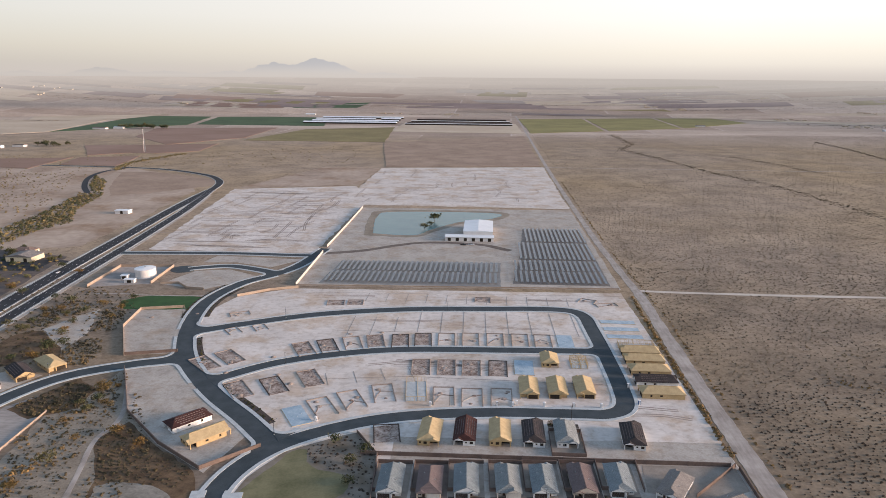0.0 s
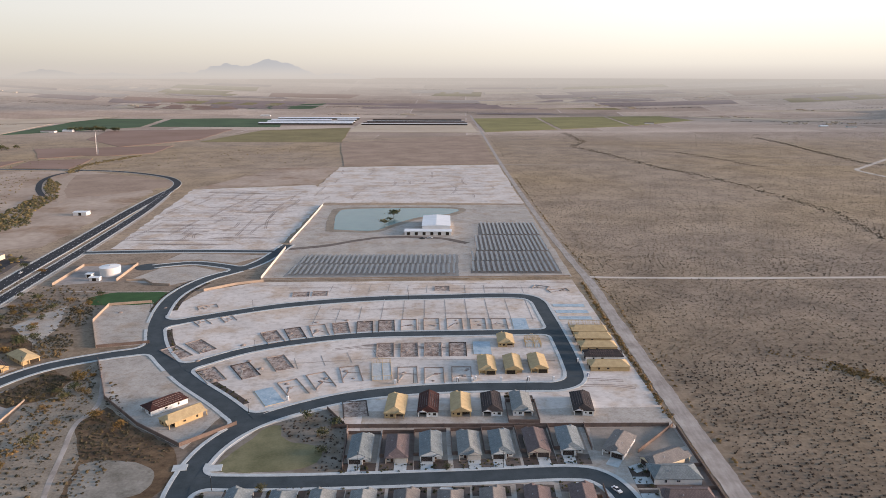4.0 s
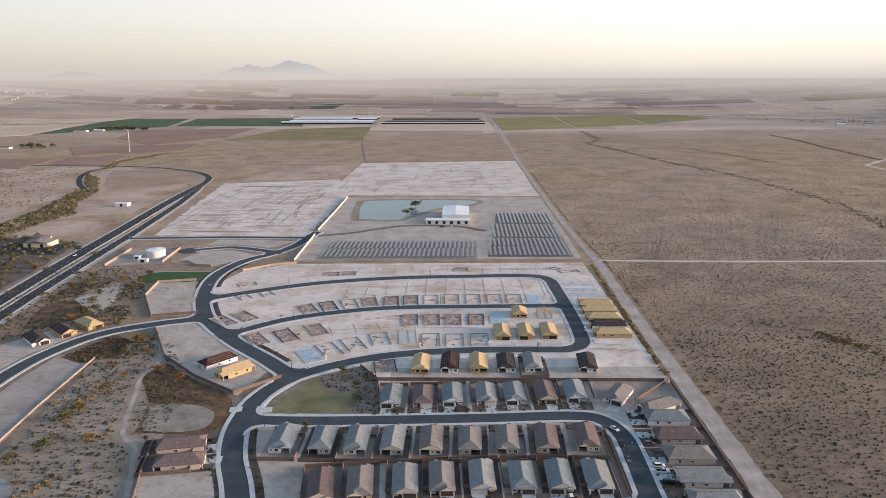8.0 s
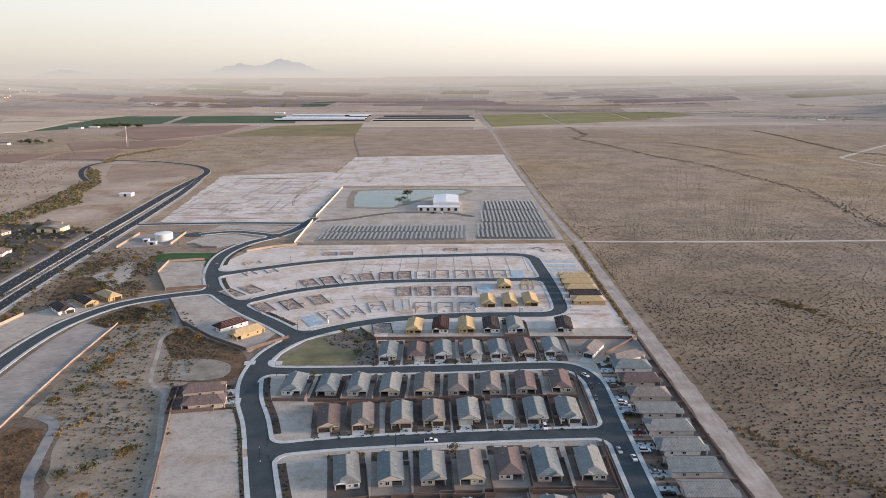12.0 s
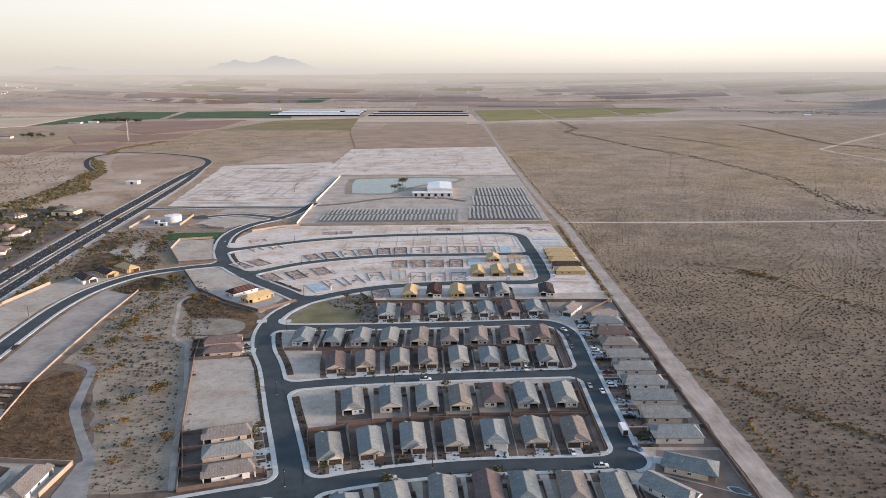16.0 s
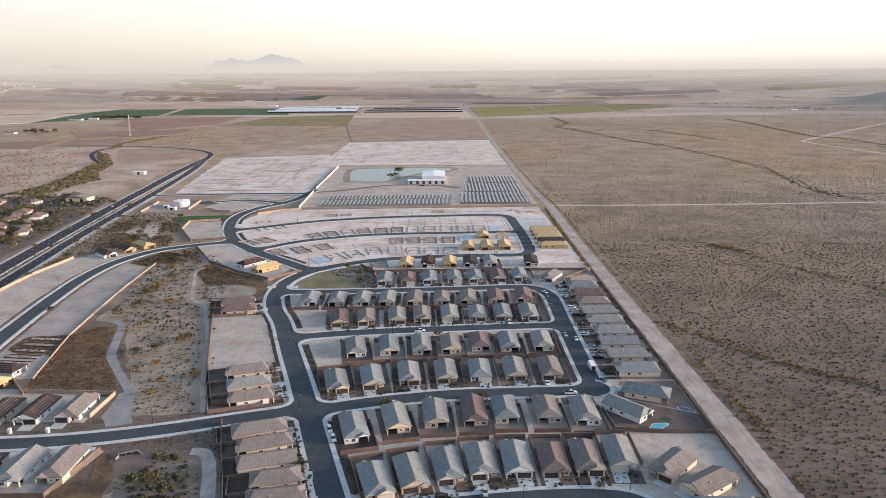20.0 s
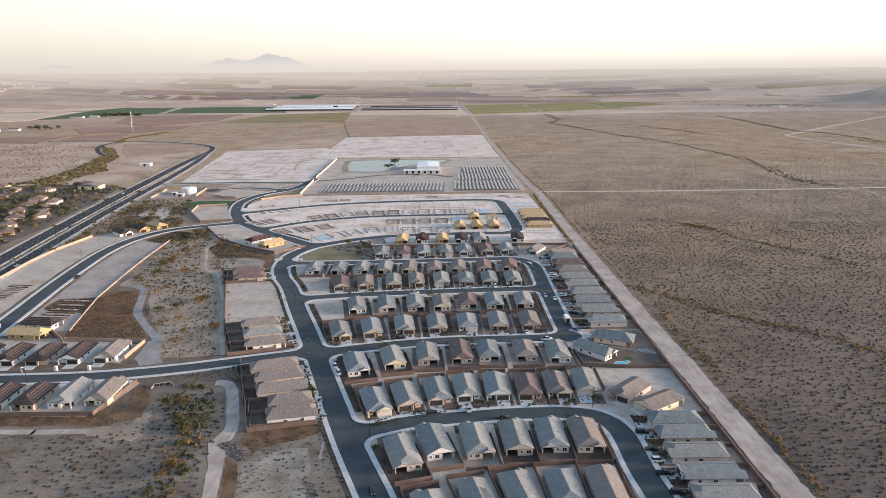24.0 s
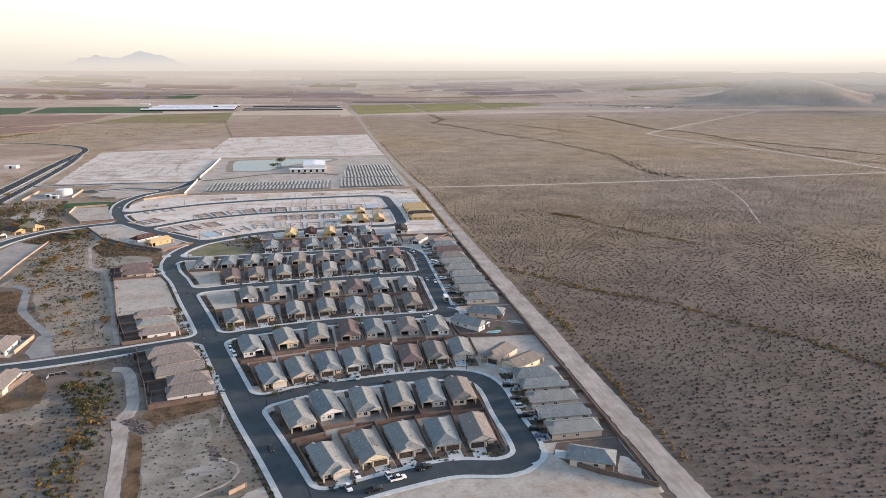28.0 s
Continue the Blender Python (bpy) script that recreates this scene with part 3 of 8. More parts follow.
def roads():
    for i, (k, (w, pts)) in enumerate({**STREETS, **HIGHWAY}.items()):
        line = LINES[k]
        old = k in HIGHWAY
        ob = strip("road", line, w, -w, -0.1, 0.11 + 0.005 * i, M_OLDASPHALT if old else M_ASPHALT)
        tagged(ob, "worn dark asphalt highway" if old else "smooth dark asphalt street", "road", "", "structure")
        if k == "spur":
            continue
        near = [(j, HALF[j]) for j in LINES if j != k]

        def blocked(p, near=near):
            for cn, u, v, ha, rad in CORNERS:
                if (cn - p).length < rad / math.tan(ha) * 0.95:
                    return True
            for j, h in near:
                r2 = (h + 0.1) ** 2
                for q in LINES[j]:
                    if (q - p).length_squared < r2:
                        return True
            return False

        walk_w = 0.7 if old else 2.0
        z = 0.25 + 0.006 * i
        for s in (1, -1):
            ob = strip("pavement", line, s * (w + walk_w) if s > 0 else -w, w if s > 0 else -(w + walk_w), -0.1, z, M_CONCRETE, blocked)
            tagged(ob, "pale concrete kerb and pavement along the street", "pavement", "", "structure")
    for name, c, r in (("road", (-262, 759), 11.0), ("road", (68.4, 287), 7.4), ("road", (69.5, 134.5), 7.2)):
        s = Shape().prism([(c[0] + r * math.cos(a * math.pi / 16), c[1] + r * math.sin(a * math.pi / 16)) for a in range(32)], -0.1, 0.19)
        tagged(s.make(name, M_ASPHALT), "round asphalt turning head of a street", "road", "", "structure")

    for cn, u, v, ha, rad in CORNERS:
        arc, t = corner_arc(cn, u, v, ha, rad)
        mid_ = cn - (u + v).normalized() * 2.0
        s = Shape().prism([tuple(mid_)] + [tuple(q) for q in arc], -0.1, 0.195)
        tagged(s.make("road", M_ASPHALT), "rounded asphalt corner of a street", "road", "", "structure")
        line = [cn + u * (t + 3.0)] + arc + [cn + v * (t + 3.0)]
        sgn = 2.0 if u.x * v.y - u.y * v.x < 0 else -2.0
        ob = strip("pavement", line, sgn if sgn > 0 else 0, 0 if sgn > 0 else sgn, -0.1, 0.34, M_CONCRETE)
        tagged(ob, "pale concrete pavement rounding a street corner", "pavement", "", "structure")
    for c, r, a0, a1 in (((68.4, 287), 7.4, -80, 75), ((69.5, 134.5), 7.2, -80, 20)):
        line = [Vector((c[0] + r * math.cos(radians(a0 + (a1 - a0) * i / 14)), c[1] + r * math.sin(radians(a0 + (a1 - a0) * i / 14)))) for i in range(15)]
        tagged(strip("pavement", line, 0, -2.0, -0.1, 0.35, M_CONCRETE), "pale concrete pavement round a turning head", "pavement", "", "structure")
    # pale gravel shoulders of the highway
    for k, a, b in (("northbound", -6.2, -9.6), ("southbound", 9.6, 7.7)):
        line = [p for p in LINES[k] if p.y < 1120]
        tagged(strip("road_shoulder", line, a, b, -0.1, 0.14, M_PAD), "pale gravel shoulder of the highway", "road", "", "structure")


roads()


def lane_marks():
    s = Shape()
    for k in ("southbound", "northbound"):
        line = LINES[k]
        for off in (-1.9, 1.9):
            side = sides(line, off)
            for i in range(0, len(side) - 1, 4):
                a, b = side[i], side[i + 1]
                d = (b - a).normalized()
                nn = Vector((-d.y, d.x)) * 0.08
                s.add([(*(a + nn), 0.2), (*(a - nn), 0.2), (*(b - nn), 0.2), (*(b + nn), 0.2)], [(0, 1, 2, 3)])
        for off in (-HALF[k] + 0.7, HALF[k] - 0.7):
            side = sides(line, off)
            for a, b in zip(side[:-1], side[1:]):
                d = (b - a).normalized()
                nn = Vector((-d.y, d.x)) * 0.1
                s.add([(*(a + nn), 0.2), (*(a - nn), 0.2), (*(b - nn), 0.2), (*(b + nn), 0.2)], [(0, 1, 2, 3)])
    tagged(s.make("road_markings", M_LINE), "white painted lane lines on the highway", "road marking", "", "stuff")


lane_marks()

# ---- patches of ground ----
M_GREYPAD = material("grey_pad_dirt", (0.20, 0.178, 0.16), (0.34, 0.31, 0.285), 0.06, 0.7, gap=0.26, stretch=(0.3, 1.0), fine=0.7)
M_RIPRAP = material("dark_riprap", (0.075, 0.065, 0.062), (0.20, 0.175, 0.165), 0.9, 2.6, gap=0.12)
M_BASINSLOPE = add_patches(material("basin_slope_soil", (0.125, 0.108, 0.086), (0.235, 0.205, 0.170), 0.08, 0.8), (0.75, 0.68, 0.58), 0.1)
M_BASIN = material("basin_soil", (0.13, 0.118, 0.095), (0.31, 0.285, 0.245), 0.09, 0.8, gap=0.2)
M_BLUEGRAVEL = material("blue_grey_gravel", (0.17, 0.172, 0.172), (0.28, 0.28, 0.275), 0.15, 1.8)
M_PLAIN = add_patches(material("warm_plain_soil", (0.26, 0.195, 0.148), (0.45, 0.36, 0.285), 0.012, 0.12, gap=0.25, fine=0.5), (0.72, 0.62, 0.52), 0.016)
sheet("ground_subdivision", [(0, 98), (60, 97), (109, 104), (108.5, 240), (107.5, 480), (102, 724), (-155, 714), (-190, 690), (-203, 640), (-193, 600), (-150, 545),
                             (-112, 510), (-98, 486), (-104, 462), (-106, 430), (-98, 395), (-76, 330), (-54, 265), (-32, 190), (-12, 122)], 0.04, M_GRADED,
      "pale graded dirt of the building plots", 0.5)
sheet("ground_blocks", [(0, 98), (60, 97), (108, 104), (107.8, 240), (107, 500), (-44, 494), (-42, 445), (-103, 440), (-98, 395), (-76, 330), (-54, 265), (-32, 190), (-12, 122)], 0.05, M_PAD,
      "tan graded dirt of the finished blocks", 0.3)
sheet("ground_plain_west", [(-395, 830), (-420, 1150), (-480, 1290), (-620, 1370), (-900, 1380), (-900, 900), (-560, 800), (-450, 805)], 0.02, M_PLAIN, "warm tan dry plain beyond the highway", 3.0)
sheet("ground_solar_yard", [(-154, 721), (104, 733), (101, 1062), (-160, 1055), (-157, 828)], 0.05, M_PAD, "pale levelled yard around the solar field", 0.6)
sheet("ground_graded_north", [(-196, 1075), (101, 1072), (99, 1480), (-194, 1436)], 0.04, M_GRADED, "bare graded dirt with faint tyre tracks", 1.5)
sheet("ground_graded_northwest", [(-325, 822), (-165, 822), (-163, 1075), (-200, 1225), (-372, 1178)], 0.03, M_GRADED, "bare graded dirt with faint tyre tracks", 1.5)
sheet("ground_graded_far", [(-200, 1230), (-196, 1436), (-300, 1436), (-372, 1185)], 0.025, M_PLAIN, "bare tan ground", 2.0)
sheet("ground_plots_west", [(-217, 575), (-187, 582), (-206, 640), (-219, 662), (-247, 655), (-242, 621)], 0.05, M_PAD, "pale levelled plot behind a wall", 0.3)
sheet("ground_plots_corner", [(-207, 557), (-182, 567), (-150, 528), (-112, 492), (-120, 458), (-150, 478), (-179, 507)], 0.05, M_PAD, "pale levelled corner plot", 0.3)
sheet("ground_plots_column", [(-143, 409), (-113, 413), (-100, 380), (-84, 330), (-70, 284), (-66, 274), (-100, 270), (-116, 313), (-138, 388)], 0.05, M_PAD,
      "pale levelled plots along the street", 0.4)
sheet("ground_plots_southeast", [(-84, 257), (-60, 262), (-43, 208), (-64, 200), (-72, 224)], 0.05, M_PAD, "pale levelled plots along the street", 0.4)
sheet("ground_plots_bend", [(-248, 545), (-262, 508), (-266, 470), (-263, 425), (-257, 378), (-250, 332), (-243, 285), (-262, 280), (-292, 400), (-296, 475), (-290, 520), (-270, 550)],
      0.05, M_PAD, "pale levelled plots beside the curving street", 0.5)
sheet("ground_plots_inner", [(-243, 508), (-246, 470), (-243, 425), (-237, 378), (-230, 330), (-226, 300), (-196, 300), (-207, 356), (-214, 430), (-219, 504), (-232, 522)], 0.05, M_GREYPAD,
      "pale levelled plots beside the curving street", 0.4)
sheet("ground_plots_sw", [(-330, 262), (-222, 262), (-150, 258), (-148, 283), (-195, 290), (-232, 290), (-330, 282)], 0.05, M_PAD, "pale yards of new houses", 0.4)
sheet("ground_plots_sw_south", [(-330, 230), (-200, 233), (-140, 240), (-131, 236), (-136, 205), (-330, 205)], 0.05, M_PAD, "pale yards of new houses", 0.4)
sheet("ground_tank_yard", [(-315, 703), (-319, 761), (-274, 766), (-270, 716)], 0.06, M_GREYPAD, "grey gravel yard around the tank", 0.2)
sheet("ground_court_plot", [(-262, 716), (-222, 705), (-190, 742), (-222, 762), (-250, 755)], 0.05, M_PAD, "pale levelled plot", 0.4)
sheet("ground_court_plot_north", [(-255, 782), (-225, 785), (-190, 772), (-168, 800), (-250, 806)], 0.05, M_PAD, "pale levelled plot", 0.4)
sheet("lawn_west", [(-271, 673), (-254, 687), (-216, 686), (-212, 662), (-259, 656)], 0.07, M_TURF, "deep green irrigated lawn", 0.5, 5, True, "structure", "lawn")
sheet("park", [(-103, 440), (-101, 456), (-91, 477), (-71, 491.5), (-62, 496), (-49.5, 476), (-46.5, 439)], 0.06, M_BASINSLOPE, "small park with brown planting beds", 0.2, 5, False, "structure", "park")
sheet("lawn_park", [(-101, 442), (-97.8, 454), (-92, 467), (-88, 477), (-82, 480), (-79, 470), (-72.5, 464), (-62, 461.5), (-57.3, 455), (-58.5, 447.5), (-66, 441.5), (-80, 439.5), (-95, 439.5)], 0.075, M_PARKGRASS, "faded green grass of a small park", 0.4, 3, True, "structure", "lawn")
for x, y in ((-116, 442.6), (-101, 442.4)):
    ob = Shape().box(-3, -2.4, -0.05, 3, 2.4, 0.36).make("pavement", M_CONCRETE)
    ob.matrix_world = pose(x, y, 0, 0, 0, 10)
    tagged(ob, "pale concrete pad beside the street", "pavement", "", "structure")
sheet("ground_wash", [(-205, 560), (-150, 478), (-140, 410), (-136, 385), (-113, 312), (-100, 266), (-138, 262), (-148, 300), (-165, 330), (-182, 372), (-205, 380), (-210, 440), (-218, 505)], 0.03, M_WASH,
      "sandy dry wash with scattered brush", 1.5)
sheet("ground_rough_basin", [(-192, 286), (-202, 328), (-219, 331), (-230, 336), (-230, 354), (-205, 358), (-205, 372), (-188, 369), (-176, 342), (-168, 318), (-153, 297), (-149, 285), (-151, 281), (-166, 287)], 0.05, M_ROUGHGROUND, "rough brown earth basin", 0.8, 6)
sheet("ground_south_flat", [(-330, 50), (0, 50), (-20, 110), (-62, 150), (-66, 196), (-90, 238), (-118, 232), (-128, 198), (-330, 192)], 0.02, M_FLAT, "pale desert flat with scattered bushes", 2.0)
sheet("ground_culvert_pad", [(-123, 226), (-123, 238), (-111, 237), (-106, 224), (-119, 221)], 0.05, M_GRAVEL, "grey gravel pad at a culvert", 0.4, 3)
sheet("ground_basin_slope", [(-71, 189), (-45.5, 199), (-41, 197), (-18.5, 128), (-27, 125), (-40, 120), (-60, 120), (-66.5, 140), (-68.5, 168)], 0.035, M_BASINSLOPE, "grey-brown sloping sides of a basin", 0.5, 6)
sheet("ground_basin_bank", [(-73.5, 173.7), (-70.5, 159), (-67.8, 144), (-65.6, 130), (-62, 114), (-57.5, 114), (-60, 129), (-65.5, 158), (-68.5, 169)], 0.05, M_ROUGHGROUND, "brown grassy bank beside a track", 0.6, 4)
sheet("ground_basin_bank", [(-72, 185), (-72, 190), (-59, 194.5), (-45.8, 199), (-44, 191), (-49, 186), (-55, 184.5), (-61, 180.5), (-66, 177)], 0.05, M_ROUGHGROUND, "brown grassy bank below a garden wall", 0.6, 4)
sheet("ground_basin_south", [(-68, 169), (-62, 175), (-52, 179.5), (-46, 179), (-43, 168), (-42, 158), (-35.5, 147), (-32, 141), (-33, 135), (-37, 131), (-42, 125.5), (-50, 121), (-57, 122)], 0.055, M_BASIN, "grey-green sandy retention basin with tufts", 0.7, 5, True)
sheet("ground_basin_tongue", [(-50, 142), (-44, 144.5), (-36.5, 142.5), (-34, 140.3), (-38, 138.5), (-46, 138.5)], 0.075, M_GREYPAD, "pale sandy tongue on a basin floor", 0.6, 3, True)
sheet("ground_pad_south", [(-29, 121), (-25.4, 126.5), (-19.3, 129), (-14.5, 121), (-2, 96), (-24, 92)], 0.07, M_PAD, "pale bare ground beside the street", 0.3)
sheet("ground_rock_apron", [(-80, 182.4), (-76.3, 185.2), (-72.2, 182.2), (-67.6, 176), (-66, 171.4), (-69.2, 170.6), (-73.6, 175.6)], 0.10, M_RIPRAP, "dark rock apron at a culvert", 0.2, 2)
sheet("ground_riprap", [(-43.7, 159.2), (-40.6, 158), (-37.3, 151.5), (-38, 146.7), (-40.7, 148.3), (-41.5, 154)], 0.09, M_RIPRAP, "heap of dark rocks on a basin slope", 0.5, 2)
sheet("ground_track_mouth", [(-83.5, 184), (-79.5, 171), (-74, 174.5), (-80, 182), (-76, 186), (-75.5, 194), (-80, 196)], 0.09, M_ROADDIRT, "pale dusty turning place of a track", 0.5, 3)
sheet("ground_track_fan", [(-132, 196), (-118, 198.5), (-116, 211), (-112.5, 200), (-111.5, 185), (-118.6, 186.5), (-132, 190.5)], 0.085, M_WASH, "pale dusty turning place of a track", 1.2, 2)
sheet("ground_brown_bank", [(-330, 206), (-181, 206.5), (-140, 205), (-133.5, 213.5), (-126, 213), (-131, 231), (-127.5, 233.5), (-118.3, 217.8), (-117.5, 203), (-128.6, 197.5), (-174, 197.5), (-330, 199)], 0.055, M_ROUGHGROUND, "rusty brown dry grass bank", 0.5, 5)
sheet("ground_path_mouth", [(-147, 284), (-144.5, 262), (-139, 254), (-129, 257.5), (-134, 266), (-138, 276), (-142.5, 290)], 0.075, M_BLUEGRAVEL, "grey gravel at the mouth of a path", 0.4, 3)
sheet("ground_basin_corner", [(-155, 418), (-120, 420), (-115, 434), (-124, 459), (-150, 477), (-174, 498), (-180, 478), (-162, 450)], 0.035, M_ROUGHGROUND, "rough brown basin with a sandy floor", 0.8, 6)
sheet("ground_basin_floor", [(-160, 445), (-151, 449), (-128, 443), (-124, 428), (-129, 422), (-152, 421.5)], 0.045, M_BASIN, "sandy basin floor", 0.8, 3, True)
sheet("ground_graded_south", [(-8, 104), (4, 112), (30, 118), (60, 119), (78, 124), (107, 104), (107, 40), (30, 40)], 0.06, M_PAD, "pale bare graded ground", 0.4)
sheet("ground_pale_patch", [(-291, 612), (-283, 641), (-277, 653), (-268, 632), (-258, 604), (-259, 579), (-273, 593)], 0.04, M_PAD, "bare pale patch beside the highway", 0.6, 5)
sheet("ground_verge_mound", [(-291, 551), (-303, 583), (-302, 603), (-291, 609), (-273, 593), (-259, 579), (-252, 562), (-268, 569), (-276, 555)], 0.045, M_ROUGHGROUND, "low brown mound beside the highway", 0.8, 6, True)
sheet("ground_upper_wash", [(-240, 505), (-225, 543), (-208, 530), (-206, 509), (-223, 496)], 0.055, M_ROUGHGROUND, "rough brown basin below the street", 0.8, 5)

M_PALETRACK = material("pale_track_dust", (0.40, 0.35, 0.30), (0.54, 0.485, 0.42), 0.05, 0.4)
# dirt roads and tracks
for nm, pts, w, z, lab in (
    ("dirt_road", [(126, -320), (121, -120), (117.6, 20), (116.6, 160), (116.2, 240), (115.2, 330), (114.8, 450), (114.4, 560), (114.8, 640), (115.5, 715), (112, 800), (108, 960), (105, 1480), (108, 2400), (108, 3150)], 3.2, 0.10, "wide pale dirt road beside the desert"),
    ("desert_track", [(112, 733), (153, 730), (296, 731), (533, 742), (774, 759), (1500, 800)], 2.4, 0.09, "narrow pale track across the desert"),
    ("desert_fork_track", [(815, 700), (804, 790), (803, 928), (772, 1115), (745, 1285), (735, 1385), (745, 1425), (778, 1458), (982, 1669), (1260, 1945), (1500, 2185), (1620, 2300)], 4.2, 0.25, "pale forked track in the desert"),
    ("desert_corner_track", [(479, 738), (486, 706), (468, 640), (440, 570), (420, 530), (396, 480)], 0.6, 0.09, "narrow pale track across the desert"),
    ("far_track", [(99, 1480), (400, 1480), (1200, 1500)], 2.2, 0.05, "faint straight desert track"),
    ("wash_track", [(-58, 96), (-66, 120), (-68.5, 130), (-72.8, 152), (-76, 168), (-78.5, 181), (-78.5, 196), (-81.8, 209), (-87.4, 227), (-92, 234.5), (-97, 235)], 2.5, 0.08, "pale dusty maintenance track"),
    ("wash_track_upper", [(-136, 257), (-139, 272), (-144.2, 288), (-155, 303.5), (-170, 326.5), (-175, 340), (-181.5, 361), (-186, 373), (-197, 381)], 2.2, 0.08, "pale gravel path along the wash"),
    ("wash_track_inner", [(-103, 266), (-116, 306), (-127, 345), (-144, 393), (-149, 406), (-161, 419), (-173, 456), (-180, 480), (-180, 503), (-196, 540)], 1.15, 0.08, "pale dusty track through the wash"),
    ("basin_rim_path", [(-41, 184), (-40.4, 172)], 0.5, 0.1, "pale rim path round a basin"),
    ("basin_rim_path", [(-37, 149), (-33.5, 145.8), (-31, 143.5), (-30, 139), (-31.8, 134.2), (-34.5, 131.2), (-38.5, 128.8), (-43, 125.5), (-48, 120)], 0.5, 0.1, "pale rim path round a basin"),
    ("south_track", [(-330, 195), (-172, 193.5), (-152, 193), (-132, 193.5), (-122, 193)], 1.9, 0.07, "pale dusty track"),
    ("lawn_path", [(-300, 687), (-276, 689), (-262, 687.5), (-232, 688), (-213, 690)], 0.9, 0.1, "pale concrete path along a lawn"),
    ("solar_drive", [(-157, 822), (-120, 838), (-90, 862), (-60, 876), (-10, 872), (20, 850)], 4.0, 0.09, "grey gravel drive to the plant"),
):
    near_ = nm.startswith(("wash", "south", "dirt"))
    line = curve(pts, 2.0 if near_ else 6.0)
    w0 = w
    offs = [(w0 if nm != "dirt_road" or p.y > 735 else 5.4 if p.y < 300 else 5.4 - 1.6 * (p.y - 300) / 435) * (1 + 0.2 * noise.noise((p.x * 0.05, p.y * 0.05, 3)) + (0.12 * noise.noise((p.x * 0.3, p.y * 0.3, 7)) if near_ else 0)) for p in line]
    tagged(strip(nm, line, offs, [-o for o in offs], -0.05, z, M_GRAVEL if nm == "solar_drive" else M_BLUEGRAVEL if nm == "wash_track_upper" else M_PALETRACK if nm.startswith("desert") else M_ROADDIRT), lab, "dirt track", "", "structure")

M_REDTAN = material("reddish_tan_soil", (0.22, 0.155, 0.112), (0.35, 0.26, 0.195), 0.02, 0.2)
sheet("ground_loop", [(-410, 1205), (-434, 1262), (-505, 1305), (-575, 1338), (-636, 1328), (-612, 1255), (-568, 1158), (-530, 1095), (-480, 1130)], 0.06, M_REDTAN, "reddish brown ground inside a highway bend", 2.0, 8)
sheet("ground_bank_loop", [(-505, 1060), (-530, 1098), (-568, 1160), (-612, 1258), (-634, 1322), (-618, 1322), (-592, 1250), (-552, 1160), (-520, 1108)], 0.08, M_WALLTAN, "bare orange earth bank by the spur road", 1.0, 6)
# fields of the farmland
for nm, pts, mm, lab in (
    ("field_green_west", [(-1240, 2090), (-1361, 2860), (-1080, 2860), (-985, 2420)], M_GREEN, "dark green irrigated crop field"),
    ("field_green", [(-965, 2440), (-1050, 2857), (-850, 2900), (-625, 2880), (-540, 2440)], M_GREEN, "dark green irrigated crop field"),
    ("field_brown", [(-1014, 2268), (-662, 2348), (-643, 1987), (-759, 1787), (-934, 1979)], M_BROWNCROP, "ploughed reddish-brown field"),
    ("field_brown_middle", [(-931, 1739), (-649, 1821), (-629, 1661), (-699, 1604), (-754, 1610), (-817, 1556)], M_BROWNCROP, "ploughed reddish-brown field"),
    ("field_brown_west", [(-1200, 1420), (-945, 1480), (-822, 1513), (-804, 1350), (-1100, 1405)], M_BROWNCROP, "ploughed dark brown field"),
    ("field_brown_near", [(-808, 1515), (-707, 1558), (-671, 1400), (-784, 1408)], M_BROWNCROP, "ploughed dark brown field"),
    ("field_straw", [(-1716, 2550), (-1349, 2579), (-1245, 2090), (-1316, 1995), (-1600, 2100)], M_PALEFIELD, "straw-coloured stubble field"),
    ("field_green_far", [(-1477, 3095), (-1467, 3478), (-1318, 3463), (-1310, 2943)], M_GREEN, "dark green irrigated crop field"),
    ("field_olive", [(-620, 1920), (-560, 2300), (-305, 2420), (-262, 1920)], M_OLIVECROP, "olive-brown stubble field"),
    ("field_lime_west", [(118, 2250), (112, 2925), (362, 2995), (352, 2370)], M_LIME, "yellow-green crop field"),
    ("field_lime", [(366, 2375), (376, 3000), (655, 3080), (625, 2530)], M_LIME, "yellow-green crop field"),
    ("field_lime_east", [(640, 2540), (668, 3080), (905, 3120), (950, 2850)], M_LIME, "yellow-green crop field"),
    ("field_pale", [(1000, 3050), (1050, 3180), (1500, 2800), (1380, 2750)], M_PALEFIELD, "pale straw-coloured field"),
    ("field_tan", [(-190, 1450), (95, 1490), (95, 2150), (-260, 1900)], M_REDTAN, "reddish tan scrubby open ground"),
    ("field_dairy_yard", [(-290, 2250), (-300, 2640), (90, 2640), (95, 2230)], M_PALEFIELD, "pale farmyard ground"),
):
    sheet(nm, pts, 0.5, mm, lab, 2.0, 40, False, "structure", "field")

def plain_z(x, y):
    """The plain climbs gently far out."""
    r = math.hypot(x, y - 60)
    return 0.2 if r <= 3200 else 0.2 + RISE * ((r - 3200) / 1600) ** 1.25


def far_field(pts, mat_, label, n=7):
    """A field laid over the rising plain."""
    a, b, c, d = [Vector(p) for p in pts]
    v, f = [], []
    for i in range(n + 1):
        for j in range(n + 1):
            p = a.lerp(d, i / n).lerp(b.lerp(c, i / n), j / n)
            v.append((p.x, p.y, plain_z(p.x, p.y) + 1.0))
    f = [(i * (n + 1) + j, i * (n + 1) + j + 1, (i + 1) * (n + 1) + j + 1, (i + 1) * (n + 1) + j) for i in range(n) for j in range(n)]
    tagged(link_mesh("field", v, f, mat_), label, "field", "far fields", "structure")


